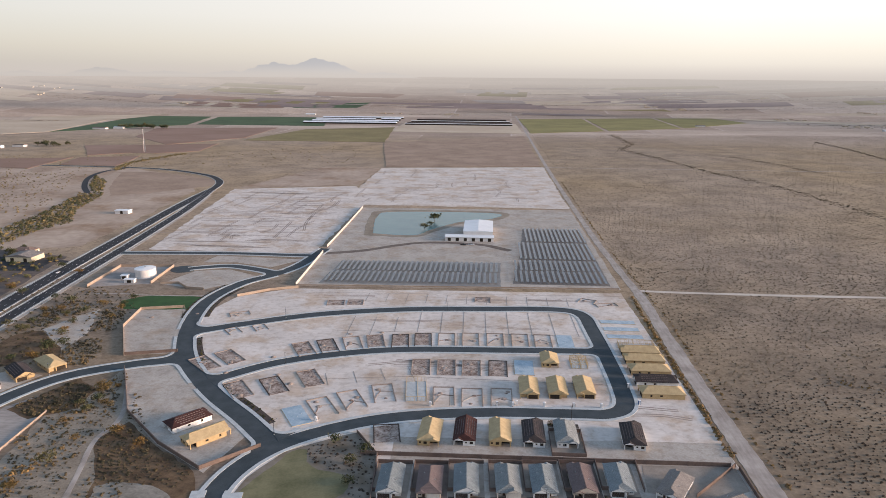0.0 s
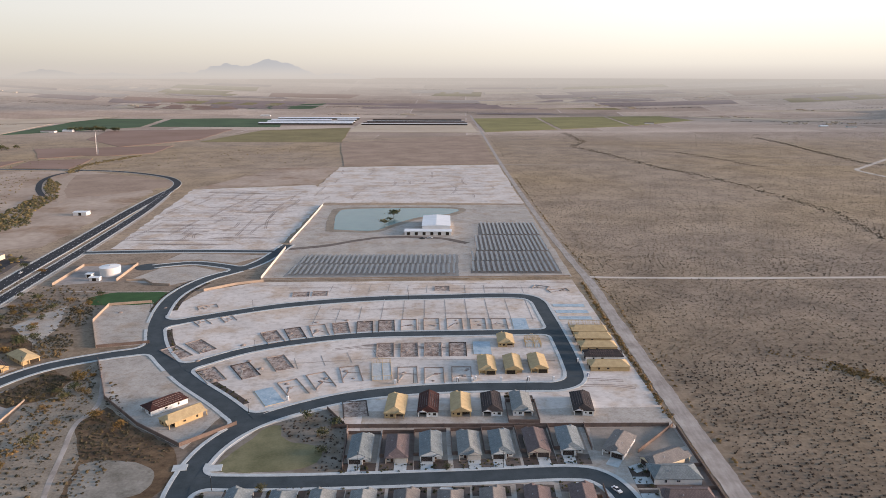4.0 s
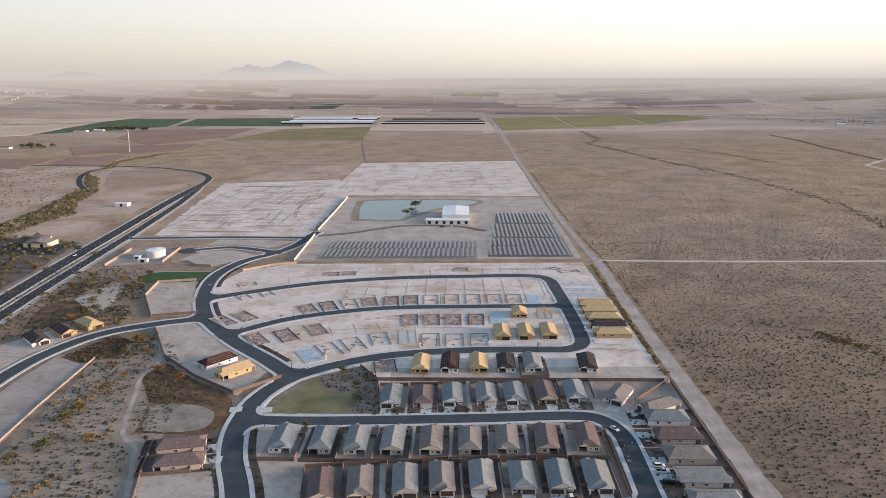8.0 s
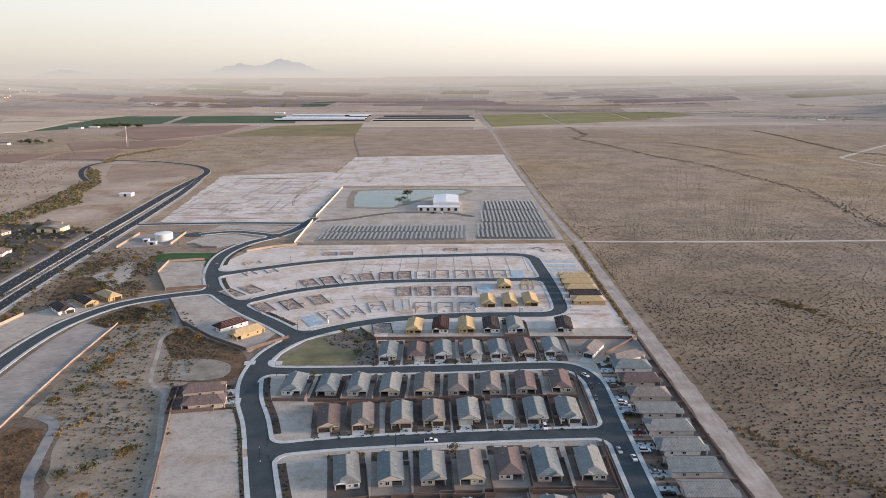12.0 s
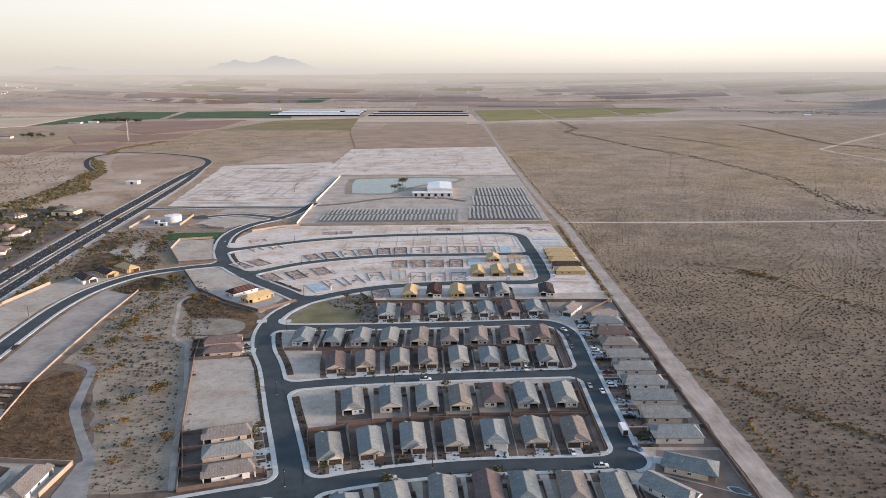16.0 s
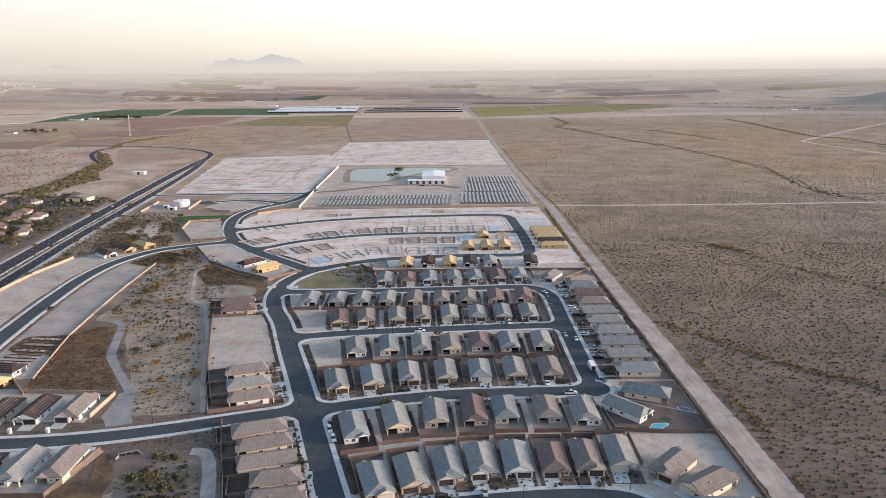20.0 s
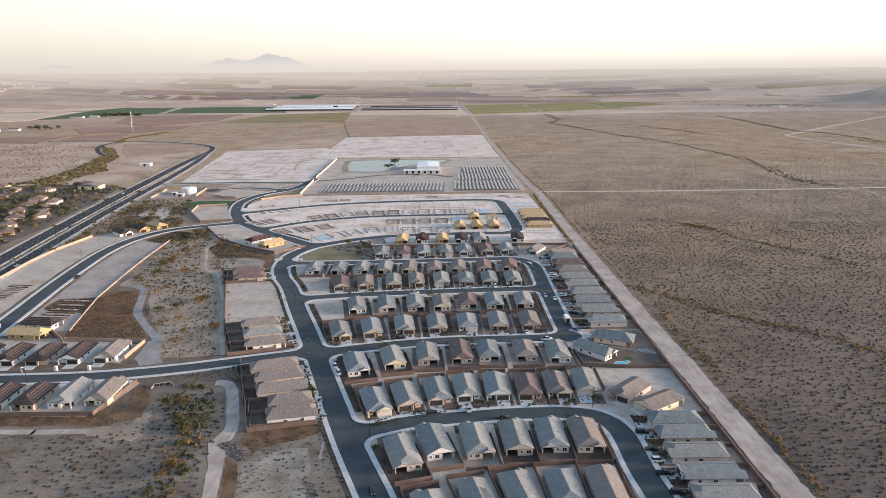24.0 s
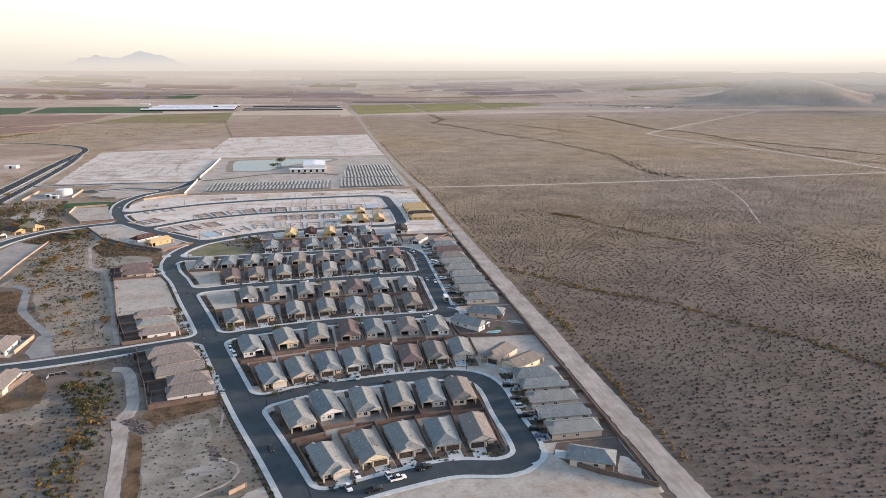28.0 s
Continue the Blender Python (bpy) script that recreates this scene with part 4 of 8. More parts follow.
M_MAUVE = material("ploughed_mauve_soil", (0.17, 0.128, 0.118), (0.25, 0.195, 0.178), 0.006, 0.05)
M_DUSK = material("fallow_grey_soil", (0.24, 0.205, 0.178), (0.35, 0.305, 0.268), 0.006, 0.05)
far_field([(-930, 3225), (-628, 3335), (-582, 3630), (-872, 3510)], M_GREEN, "dark green irrigated crop field")
far_field([(142, 3230), (490, 3185), (432, 3490), (140, 3535)], M_MAUVE, "ploughed mauve-brown field")
far_field([(884, 3150), (1180, 3140), (1190, 3190), (894, 3205)], M_PALEFIELD, "pale bare strip beside a crop")
far_field([(1300, 3200), (1830, 3100), (1910, 3158), (1310, 3270)], M_PALEFIELD, "straw-coloured stubble field")
far_field([(-1600, 2520), (-1330, 2600), (-1300, 2960), (-1720, 2740)], M_PALEFIELD, "straw-coloured stubble field")
r7 = np.random.default_rng(17)
for k in range(64):
    x, y = r7.uniform(-2600, 2300), r7.uniform(3000, 4350)
    w, h = r7.uniform(180, 620), r7.uniform(60, 190)
    if math.hypot(x + w, y + h) > 4600 or math.hypot(x, y + h) > 4600 or (-1750 < x + w and x < 2000 and y < 3260) or (x > 1500 and y < 3350):
        continue
    far_field([(x, y), (x + w, y + r7.uniform(-20, 20)), (x + w + r7.uniform(-60, 60), y + h), (x + r7.uniform(-60, 60), y + h)],
              (M_MAUVE, M_BROWNCROP, M_DUSK, M_MAUVE, M_PALEFIELD, M_OLIVECROP, M_MAUVE)[k % 7], ("ploughed mauve-brown field", "ploughed reddish-brown field", "fallow grey-tan field", "ploughed mauve-brown field", "straw-coloured stubble field", "olive-brown stubble field", "ploughed mauve-brown field")[k % 7], 4)


# faint tyre tracks left by the graders
M_RUT = material("tyre_rut", (0.23, 0.185, 0.16), (0.34, 0.285, 0.25), 0.1, 1.0)
ruts = Shape()
random.seed(5)
for x0, x1, y0, y1, n in ((-185, 92, 1085, 1430, 90), (-355, -172, 835, 1170, 110), (-140, 95, 1000, 1055, 6), (-150, 95, 690, 716, 6), (60, 105, 440, 540, 8), (-100, 60, 560, 590, 7), (-120, 60, 612, 660, 9), (-285, -245, 300, 520, 8)):
    for _ in range(n):
        a = Vector((random.uniform(x0, x1), random.uniform(y0, y1)))
        ang = random.choice((0.0, 0.0, 0.0, 1.55)) + random.gauss(0, 0.06)
        ln = random.uniform(25, 110) * (0.4 if x1 - x0 < 60 else 1.0)
        mid_ = a + Vector((math.cos(ang), math.sin(ang))) * ln / 2 + Vector((random.gauss(0, 3), random.gauss(0, 3)))
        b = a + Vector((math.cos(ang), math.sin(ang))) * ln
        if not (x0 < b.x < x1 and y0 < b.y < y1):
            continue
        c = curve([tuple(a), tuple(mid_), tuple(b)], 6.0)
        for off in (-1.0, 1.0):
            s_ = sides(c, off)
            for p, q in zip(s_[:-1], s_[1:]):
                d = (q - p).normalized()
                nn = Vector((-d.y, d.x)) * 0.42
                ruts.add([(*(p + nn), 0.062), (*(p - nn), 0.062), (*(q - nn), 0.062), (*(q + nn), 0.062)], [(0, 1, 2, 3)])
tagged(ruts.make("tyre_tracks", M_RUT), "faint curving tyre tracks in graded dirt", "tyre tracks", "", "stuff")


# ---- houses ----
def stucco(name, a, b):
    return material(name, a, b, 0.25, 2.2, 0.92, space="object", vary=0.12)


WALLS = {
    "white": stucco("white_stucco", (0.60, 0.59, 0.57), (0.78, 0.77, 0.75)),
    "tan": stucco("tan_stucco", (0.42, 0.35, 0.28), (0.56, 0.48, 0.40)),
    "beige": stucco("beige_stucco", (0.50, 0.44, 0.38), (0.64, 0.58, 0.51)),
    "cream": stucco("cream_stucco", (0.58, 0.49, 0.34), (0.70, 0.62, 0.46)),
    "osb": material("yellow_sheathing", (0.36, 0.26, 0.135), (0.50, 0.375, 0.21), 0.5, 2.5, space="object"),
    "wrap": material("white_house_wrap", (0.62, 0.62, 0.60), (0.80, 0.80, 0.78), 0.4, 2.0, space="object"),
}
ROOFS = {
    "grey": roof_material("grey_roof_tiles", (0.165, 0.185, 0.182), (0.30, 0.318, 0.308)),
    "slate": roof_material("slate_roof_tiles", (0.140, 0.172, 0.180), (0.265, 0.300, 0.308)),
    "brown": roof_material("brown_roof_tiles", (0.118, 0.090, 0.086), (0.205, 0.158, 0.149)),
    "taupe": roof_material("taupe_roof_tiles", (0.162, 0.148, 0.136), (0.272, 0.250, 0.230)),
    "osb": material("yellow_roof_sheathing", (0.37, 0.275, 0.15), (0.50, 0.385, 0.22), 0.4, 2.0, space="object"),
    "felt": material("black_roof_felt", (0.028, 0.024, 0.024), (0.06, 0.05, 0.048), 0.4, 2.0, space="object"),
    "redfelt": material("dark_red_roof_felt", (0.035, 0.016, 0.014), (0.07, 0.030, 0.026), 0.4, 2.0, space="object"),
}
M_GLASS = material("dark_window_glass", (0.012, 0.014, 0.018), (0.03, 0.034, 0.04), 0.5, 1.0, rough=0.12, space="object", spec=0.5)
M_FRAME = material("white_window_frame", (0.6, 0.6, 0.6), (0.75, 0.75, 0.75), 1, 4, space="object")
M_GARAGE = {
    "light": material("pale_garage_door", (0.45, 0.42, 0.38), (0.58, 0.55, 0.50), 0.8, 3, space="object"),
    "dark": material("dark_garage_door", (0.035, 0.028, 0.025), (0.07, 0.055, 0.05), 0.8, 3, space="object"),
}
M_DOOR = material("dark_front_door", (0.05, 0.03, 0.022), (0.10, 0.06, 0.045), 1, 3, space="object")
M_METAL = material("galvanised_metal", (0.30, 0.30, 0.31), (0.45, 0.45, 0.46), 1, 4, rough=0.45, metal=0.8, space="object")
M_WOOD = material("raw_lumber", (0.45, 0.32, 0.17), (0.62, 0.47, 0.28), 1, 5, space="object")


def hip(s, x0, x1, y0, y1, ze, zr, front, back):
    """A roof solid with its ridge along y; front and back: how far the ridge stops short of the eaves (0: a gable)."""
    xm, t = (x0 + x1) / 2, 0.2
    v = [(x0, y0, ze - t), (x1, y0, ze - t), (x1, y1, ze - t), (x0, y1, ze - t), (x0, y0, ze), (x1, y0, ze), (x1, y1, ze), (x0, y1, ze),
         (xm, y0 + front, zr), (xm, y1 - back, zr)]
    s.add(v, [(3, 2, 1, 0), (0, 1, 5, 4), (1, 2, 6, 5), (2, 3, 7, 6), (3, 0, 4, 7), (4, 5, 8), (5, 6, 9, 8), (6, 7, 9), (7, 4, 8, 9)])
    return s


def cross_hip(s, x0, x1, y0, y1, ze, zr, left, right):
    """The same with its ridge along x."""
    ym, t = (y0 + y1) / 2, 0.2
    v = [(x0, y0, ze - t), (x1, y0, ze - t), (x1, y1, ze - t), (x0, y1, ze - t), (x0, y0, ze), (x1, y0, ze), (x1, y1, ze), (x0, y1, ze),
         (x0 + left, ym, zr), (x1 - right, ym, zr)]
    s.add(v, [(3, 2, 1, 0), (0, 1, 5, 4), (1, 2, 6, 5), (2, 3, 7, 6), (3, 0, 4, 7), (7, 4, 8), (4, 5, 9, 8), (5, 6, 9), (6, 7, 8, 9)])
    return s


def ridge_cap(a, b):
    return Shape().bar(a, b, 0.34, 0.16)


def window(parent, x, y, z, w, h, face):
    """A window with a proud frame and two panes, on the wall that faces face: 'f', 'b', 'l' or 'r'."""
    def at(u0, u1, z0, z1, d0, d1):
        s = Shape()
        if face == "f":
            s.box(x + u0, y - d1, z + z0, x + u1, y - d0, z + z1)
        elif face == "b":
            s.box(x + u0, y + d0, z + z0, x + u1, y + d1, z + z1)
        elif face == "l":
            s.box(x - d1, y + u0, z + z0, x - d0, y + u1, z + z1)
        else:
            s.box(x + d0, y + u0, z + z0, x + d1, y + u1, z + z1)
        return s
    fr = Shape()
    e = 0.09
    for u0, u1, z0, z1 in ((-w / 2 - e, w / 2 + e, -e, 0), (-w / 2 - e, w / 2 + e, h, h + e), (-w / 2 - e, -w / 2, 0, h), (w / 2, w / 2 + e, 0, h), (-0.03, 0.03, 0, h)):
        q = at(u0, u1, z0, z1, 0.0, 0.07)
        fr.add(q.v, q.f)
    ob = part("window", fr, M_FRAME, parent)
    part("pane", at(-w / 2, w / 2, 0, h, 0.0, 0.03), M_GLASS, ob)
    return ob


PLANS = {}


def build_house(plan, mirror, wall, roof, stage="done", w=9.6, d=19.5):
    """A single-storey house, its front towards -y, the middle of its front at the origin."""
    e, hw, ov = 2.9, w / 2, 0.45
    root = new("house")
    k = -1 if mirror else 1

    def X(a, b):
        return (a, b) if k > 0 else (-b, -a)

    gx0, gx1 = X(hw - 5.9, hw)          # garage wing
    px0, px1 = X(-hw, hw - 5.9)         # porch side
    rx0, rx1 = X(-hw, -hw + 4.6)        # covered patio at the back
    depth_in = 1.9 if plan != "flat" else 0.9
    foot = [(gx0, 0), (gx1, 0), (gx1, d), (rx1, d), (rx1, d - 3.0), (rx0, d - 3.0), (rx0, depth_in), (gx0, depth_in)]
    if k < 0:
        foot = [(gx0, 0), (gx1, 0), (gx1, depth_in), (px1, depth_in), (px1, d - 3.0), (rx0, d - 3.0), (rx0, d), (gx0, d)]
    part("wall", Shape().prism(foot, 0, e - 0.1), WALLS[wall], root)
    R, rise = ROOFS[roof], 0.46
    zr = e + (hw + ov) * rise
    run = hw + ov
    main = Shape()
    gables = []
    if plan == "gable":
        hip(main, -hw - ov, hw + ov, -ov, d + ov, e, zr, 0, run * 0.35)
        gables.append((-hw, hw, -ov, e, zr))
        ends = (-ov, d + ov - run * 0.35)
    elif plan == "backgable":
        hip(main, -hw - ov, hw + ov, -ov, d + ov, e, zr, run * 0.45, 0)
        gables.append((-hw, hw, d + ov, e, zr))
        ends = (-ov + run * 0.45, d + ov)
    else:
        short = run * (0.5 if plan == "hip" else 0.8)
        hip(main, -hw - ov, hw + ov, -ov, d + ov, e, zr, short, short)
        ends = (-ov + short, d + ov - short)
    roof_ob = part("roof", main, R, root)
    part("ridge_cap", ridge_cap((0, ends[0], zr + 0.02), (0, ends[1], zr + 0.02)), R, roof_ob)
    # a smaller roof in front, over the garage or the porch
    small = Shape()
    if plan == "gable":
        a0, a1 = px0 - 0.3, px1 + 0.2
        z2 = e + (a1 - a0) / 2 * rise
        hip(small, a0, a1, -0.9, 4.2, e - 0.05, z2, 0, 0.3)
        gables.append((a0 + 0.35, a1 - 0.35, -0.9, e - 0.05, z2))
    elif plan in ("hip", "backgable"):
        a0, a1 = gx0 - 0.35, gx1 + 0.35
        z2 = e + (a1 - a0) / 2 * rise
        hip(small, a0, a1, -0.85, 6.6, e + 0.03, z2, 0, 0.3)
        gables.append((a0 + 0.4, a1 - 0.4, -0.85, e + 0.03, z2))
    else:
        a0, a1 = px0 - 0.1, px1
        z2 = e + 0.75
        hip(small, a0, a1, -0.8, 3.6, e - 0.03, z2, 0.9, 0.2)
    part("porch_roof" if plan != "hip" else "garage_roof", small, R, root)
    if plan in ("hip", "gable"):
        a0, a1 = rx0 - 0.3, rx1 + 0.3
        z3 = e + (a1 - a0) / 2 * rise
        part("patio_roof", hip(Shape(), a0, a1, d - 4.6, d + 0.8, e + 0.02, z3, 0.2, 0), R, root)
        gables.append((a0 + 0.35, a1 - 0.35, d + 0.8, e + 0.02, z3))
    for a0, a1, y, z0, z1 in gables:
        mid = (a0 + a1) / 2
        zz = z0 + (z1 - z0) * 0.86
        y += 0.06 if y > 1 else 0
        part("gable", Shape().add([(a0, y - 0.03, z0 + 0.02), (a1, y - 0.03, z0 + 0.02), (mid, y - 0.03, zz), (a0, y + 0.02, z0 + 0.02), (a1, y + 0.02, z0 + 0.02), (mid, y + 0.02, zz)],
                                  [(0, 1, 2), (5, 4, 3), (0, 3, 4, 1), (1, 4, 5, 2), (2, 5, 3, 0)]), WALLS[wall], root)
    px, rx = (px0 + 0.25, px1 - 0.25), (rx0 + 0.2, rx1 - 0.2)
    for x in (px[0],):
        part("post", Shape().box(x - 0.22, -0.35, 0, x + 0.22, 0.09, e - 0.2), WALLS[wall], root)
    for x in rx:
        part("post", Shape().box(x - 0.2, d - 0.35, 0, x + 0.2, d + 0.05, e - 0.2), WALLS[wall], root)
    gm = (gx0 + gx1) / 2
    if stage == "done":
        door = Shape()
        for i in range(4):
            door.box(gm - 2.45, -0.05, 0.03 + i * 0.55, gm + 2.45, 0.0, 0.55 + i * 0.55, 0.02)
        part("garage_door", door, M_GARAGE["dark" if (len(PLANS) % 5) else "light"], root)
        pm = (px0 + px1) / 2
        part("front_door", Shape().box(gx0 - 1.4 if k > 0 else gx1 + 0.4, depth_in - 0.06, 0, gx0 - 0.4 if k > 0 else gx1 + 1.4, depth_in, 2.1), M_DOOR, root)
        window(root, pm - 0.6 * k, depth_in, 0.9, 1.2, 1.3, "f")
    else:
        part("garage_opening", Shape().box(gm - 2.4, -0.04, 0, gm + 2.4, 0.0, 2.25), M_DARK, root)
    part("patio_glass", Shape().box(rx0 + 0.5, d - 3.0, 0.05, rx1 - 0.5, d - 2.94, 2.15), M_GLASS if stage == "done" else M_DARK, root)
    rm = (X(-hw + 4.6, hw)[0] + X(-hw + 4.6, hw)[1]) / 2
    spots = [(rm - 1.0, d, 0.9, 1.5, 1.25, "b"), (rm + 1.4, d, 1.2, 0.8, 0.8, "b"), (-hw, 5.0, 1.0, 1.0, 1.2, "l"), (-hw, 11.5, 1.2, 1.4, 0.8, "l"),
             (hw, 4.6, 1.0, 1.0, 1.2, "r"), (hw, 9.8, 1.2, 1.4, 0.9, "r")]
    for q in spots:
        if q[5] in "lr" and not (depth_in < q[1] < d - 3.4):
            continue
        if stage == "done":
            window(root, *q)
        else:
            x, y, z, ww, hh, f = q
            b = {"b": (x - ww / 2, y, z, x + ww / 2, y + 0.04, z + hh), "l": (x - 0.04, y - ww / 2, z, x, y + ww / 2, z + hh), "r": (x, y - ww / 2, z, x + 0.04, y + ww / 2, z + hh)}[f]
            part("window_opening", Shape().box(*b), M_DARK, root)
    # roof fittings
    if stage == "done":
        for vx, vy in ((hw * 0.45, d * 0.35), (-hw * 0.5, d * 0.6)):
            zz = zr - abs(vx) * rise
            part("roof_vent", Shape().box(vx - 0.25, vy - 0.25, zz - 0.1, vx + 0.25, vy + 0.25, zz + 0.28, 0.06), M_METAL, roof_ob)
    elif roof in ("felt", "redfelt"):
        # rows of tiles waiting along the slopes
        for sx in (-1, 1):
            for j in range(4):
                vx = sx * (0.9 + 1.1 * j)
                zz = zr - abs(vx) * rise
                row_ = Shape()
                for i in range(11):
                    vy = 3.0 + i * 1.3 + 0.3 * (j % 2)
                    if vy < d - 2.0 - 0.5 * j:
                        row_.box(vx - 0.17, vy - 0.5, zz - 0.1, vx + 0.17, vy + 0.5, zz + 0.17, 0.03)
                part("tile_course", row_, ROOFS["brown"], roof_ob)
    return root


# dark panels on solid walls; the shade inside openings is put in the colour
M_DARK = material("unlit_opening", (0.02, 0.016, 0.012), (0.045, 0.035, 0.025), 0.5, 2, space="object")
WORDS = {"grey": "grey tiled", "slate": "blue-grey tiled", "brown": "dark brown tiled", "taupe": "taupe tiled", "osb": "bare yellow sheathed", "felt": "black felted", "redfelt": "dark red felted"}
WALLW = {"white": "white", "tan": "tan", "beige": "beige", "cream": "cream", "osb": "yellow sheathed", "wrap": "white wrapped"}


def house(x, y, rot, plan="hip", mirror=False, wall="beige", roof="grey", stage="done", w=9.6, d=19.5, group="houses of the estate"):
    key = (plan, mirror, wall, roof, stage, w, d)
    m = pose(x, y, 0.03, 0, 0, rot)
    if key not in PLANS:
        ob = build_house(*key)
        tagged(ob, f"{WALLW[wall]} stucco house with a {WORDS[roof]} roof" if stage == "done" else f"unfinished {WALLW[wall]} house with a {WORDS[roof]} roof", "house", group)
        PLANS[key] = ob
        ob.matrix_world = m
    else:
        ob = copy_thing(PLANS[key], m)
    return ob


def driveway(x, y, rot, mirror, length=7.0, w=9.6):
    gm = (w / 2 - 2.95) * (-1 if mirror else 1)
    s = Shape().box(gm - 2.7, -length, -0.05, gm + 2.7, -0.02, 0.13)
    ob = s.make("driveway", M_CONCRETE)
    ob.matrix_world = pose(x, y, 0, 0, 0, rot)
    tagged(ob, "pale concrete driveway in front of a garage", "driveway", "driveways", "structure")


# dark gravels, lowered further for the shade between houses and walls
M_YARDS = [M_GRAVEL, material("pink_yard_gravel", (0.125, 0.097, 0.083), (0.22, 0.177, 0.152), 0.15, 1.6),
           material("dark_yard_soil", (0.040, 0.031, 0.027), (0.092, 0.072, 0.062), 0.15, 1.6), material("tan_yard_gravel", (0.20, 0.17, 0.142), (0.325, 0.284, 0.242), 0.15, 1.6), material("brown_yard", (0.075, 0.060, 0.052), (0.145, 0.118, 0.102), 0.15, 1.6)]
LOTS = [0]


def lot(x, y, rot, lw, back, front=7.0, yard=0, d=19.5, wall=True, sides_=(True, True)):
    """A plot's yard and the block walls at its back and sides, round a house at (x, y, rot)."""
    LOTS[0] += 1
    z = 0.075 + 0.0015 * (LOTS[0] % 20)
    m = pose(x, y, 0, 0, 0, rot)
    h = lw / 2
    yd = Shape().box(-h + 0.1, -front, -0.05, h - 0.1, 0.8, z).make("front_yard", M_YARDS[(2, 4, 0, 2, 4)[LOTS[0] % 5]])
    yd.matrix_world = m
    tagged(yd, "front yard of dark gravel", "yard", "yards", "structure")
    yd = Shape().box(-h + 0.1, 0.8, -0.05, h - 0.1, d + back, z).make("back_yard", M_YARDS[yard])
    yd.matrix_world = m
    tagged(yd, "walled back yard of bare gravel", "yard", "yards", "structure")
    if not wall:
        return
    s = Shape()
    s.box(-h - 0.1, d + back - 0.1, 0, h + 0.1, d + back + 0.12, 1.85)
    g = thing("garden_wall", m, "brown block garden wall around a back yard", "garden wall", "garden walls")
    part("back_panel", s, M_BLOCK, g)
    for sgn, on in zip((-1, 1), sides_):
        if on:
            part("side_panel", Shape().box(sgn * h - 0.1, 4.5, 0, sgn * h + 0.1, d + back - 0.12, 1.85), M_BLOCK, g)
            part("gate_panel", Shape().box(min(sgn * h, sgn * 4.8) + 0.12, 4.5, 0, max(sgn * h, sgn * 4.8) - 0.12, 4.7, 1.75), M_BLOCK, g)


def row_back(items, back, lw, depth=19.5):
    """The same for houses whose backs are seen: (x, y) is the middle of the back."""
    row([(x - depth * math.sin(radians(t)), y + depth * math.cos(radians(t)), t, *rest) for x, y, t, *rest in items], 180, back, lw, depth=depth, drive=6.0)


def row(items, rot, back, lw, group="houses of the estate", depth=19.5, drive=7.0):
    """Houses side by side: (x, y, turn, plan, mirror, wall, roof, yard)."""
    for x, y, turn, plan, mirror, wall, roof, yard in items:
        house(x, y, rot + turn, plan, bool(mirror), wall, roof, "done", 9.6, depth, group)
        driveway(x, y, rot + turn, mirror, drive)
        lot(x, y, rot + turn, lw, back, drive + 0.4, yard, depth, sides_=(True, False))


G, H, B, F = "gable", "hip", "backgable", "flat"
# inside the fourth street's loop
row([(3.2, 129, 17, H, 0, "beige", "grey", 2), (16.7, 134.6, 13, G, 0, "cream", "grey", 3), (29.6, 138.8, 10, H, 1, "beige", "grey", 2), (43.3, 140.4, 5, F, 0, "tan", "slate", 3),
     (56.3, 141, 1, G, 1, "beige", "taupe", 4)], 0, 7.0, 13.2)
row_back([(-8.5, 163.5, 16, H, 1, "tan", "grey", 2), (2.5, 171, 14, B, 0, "white", "slate", 3), (16.7, 171, 7, H, 0, "beige", "grey", 3), (30.5, 173, 3, B, 1, "tan", "grey", 2),
          (43.5, 174.5, 1, H, 1, "beige", "slate", 4), (56.5, 174.5, 1, H, 0, "cream", "taupe", 2)], 7.0, 12.8)
# solar panels on one roof of the loop
roof_house = [o for o in scene.collection.objects if o.name.startswith("house") and (o.matrix_world.translation - Vector((16.7, 134.6, 0.03))).length < 0.5][0]
for i in range(6):
    x0, x1, y0 = 0.9 + 1.25 * (i % 2), 2.05 + 1.25 * (i % 2), 6.2 + 2.1 * (i // 2)
    za, zb = 2.9 + 5.25 * 0.46 - x0 * 0.46 + 0.1, 2.9 + 5.25 * 0.46 - x1 * 0.46 + 0.1
    part("solar_panel", Shape().add([(x0, y0, za), (x1, y0, zb), (x1, y0 + 2.0, zb), (x0, y0 + 2.0, za), (x0, y0, za - 0.06), (x1, y0, zb - 0.06), (x1, y0 + 2.0, zb - 0.06), (x0, y0 + 2.0, za - 0.06)],
                                    [(0, 1, 2, 3), (7, 6, 5, 4), (0, 4, 5, 1), (1, 5, 6, 2), (2, 6, 7, 3), (3, 7, 4, 0)]), M_GLASS, roof_house, "dark glass solar panel on the roof")
# north side of the fourth street
row([(-21.5, 203, 16, H, 0, "cream", "slate", 4), (-9.8, 207.5, 13, G, 1, "tan", "grey", 2), (2.5, 212, 9, H, 1, "beige", "slate", 3), (14.3, 215, 6, H, 1, "white", "grey", 3),
     (26.7, 216, 2, G, 0, "white", "slate", 4), (40, 216, 1, F, 1, "tan", "brown", 1), (52.5, 217, 0, H, 0, "cream", "taupe", 2), (65, 219.5, -2, G, 1, "beige", "grey", 3)], 0, 8.0, 12.4)
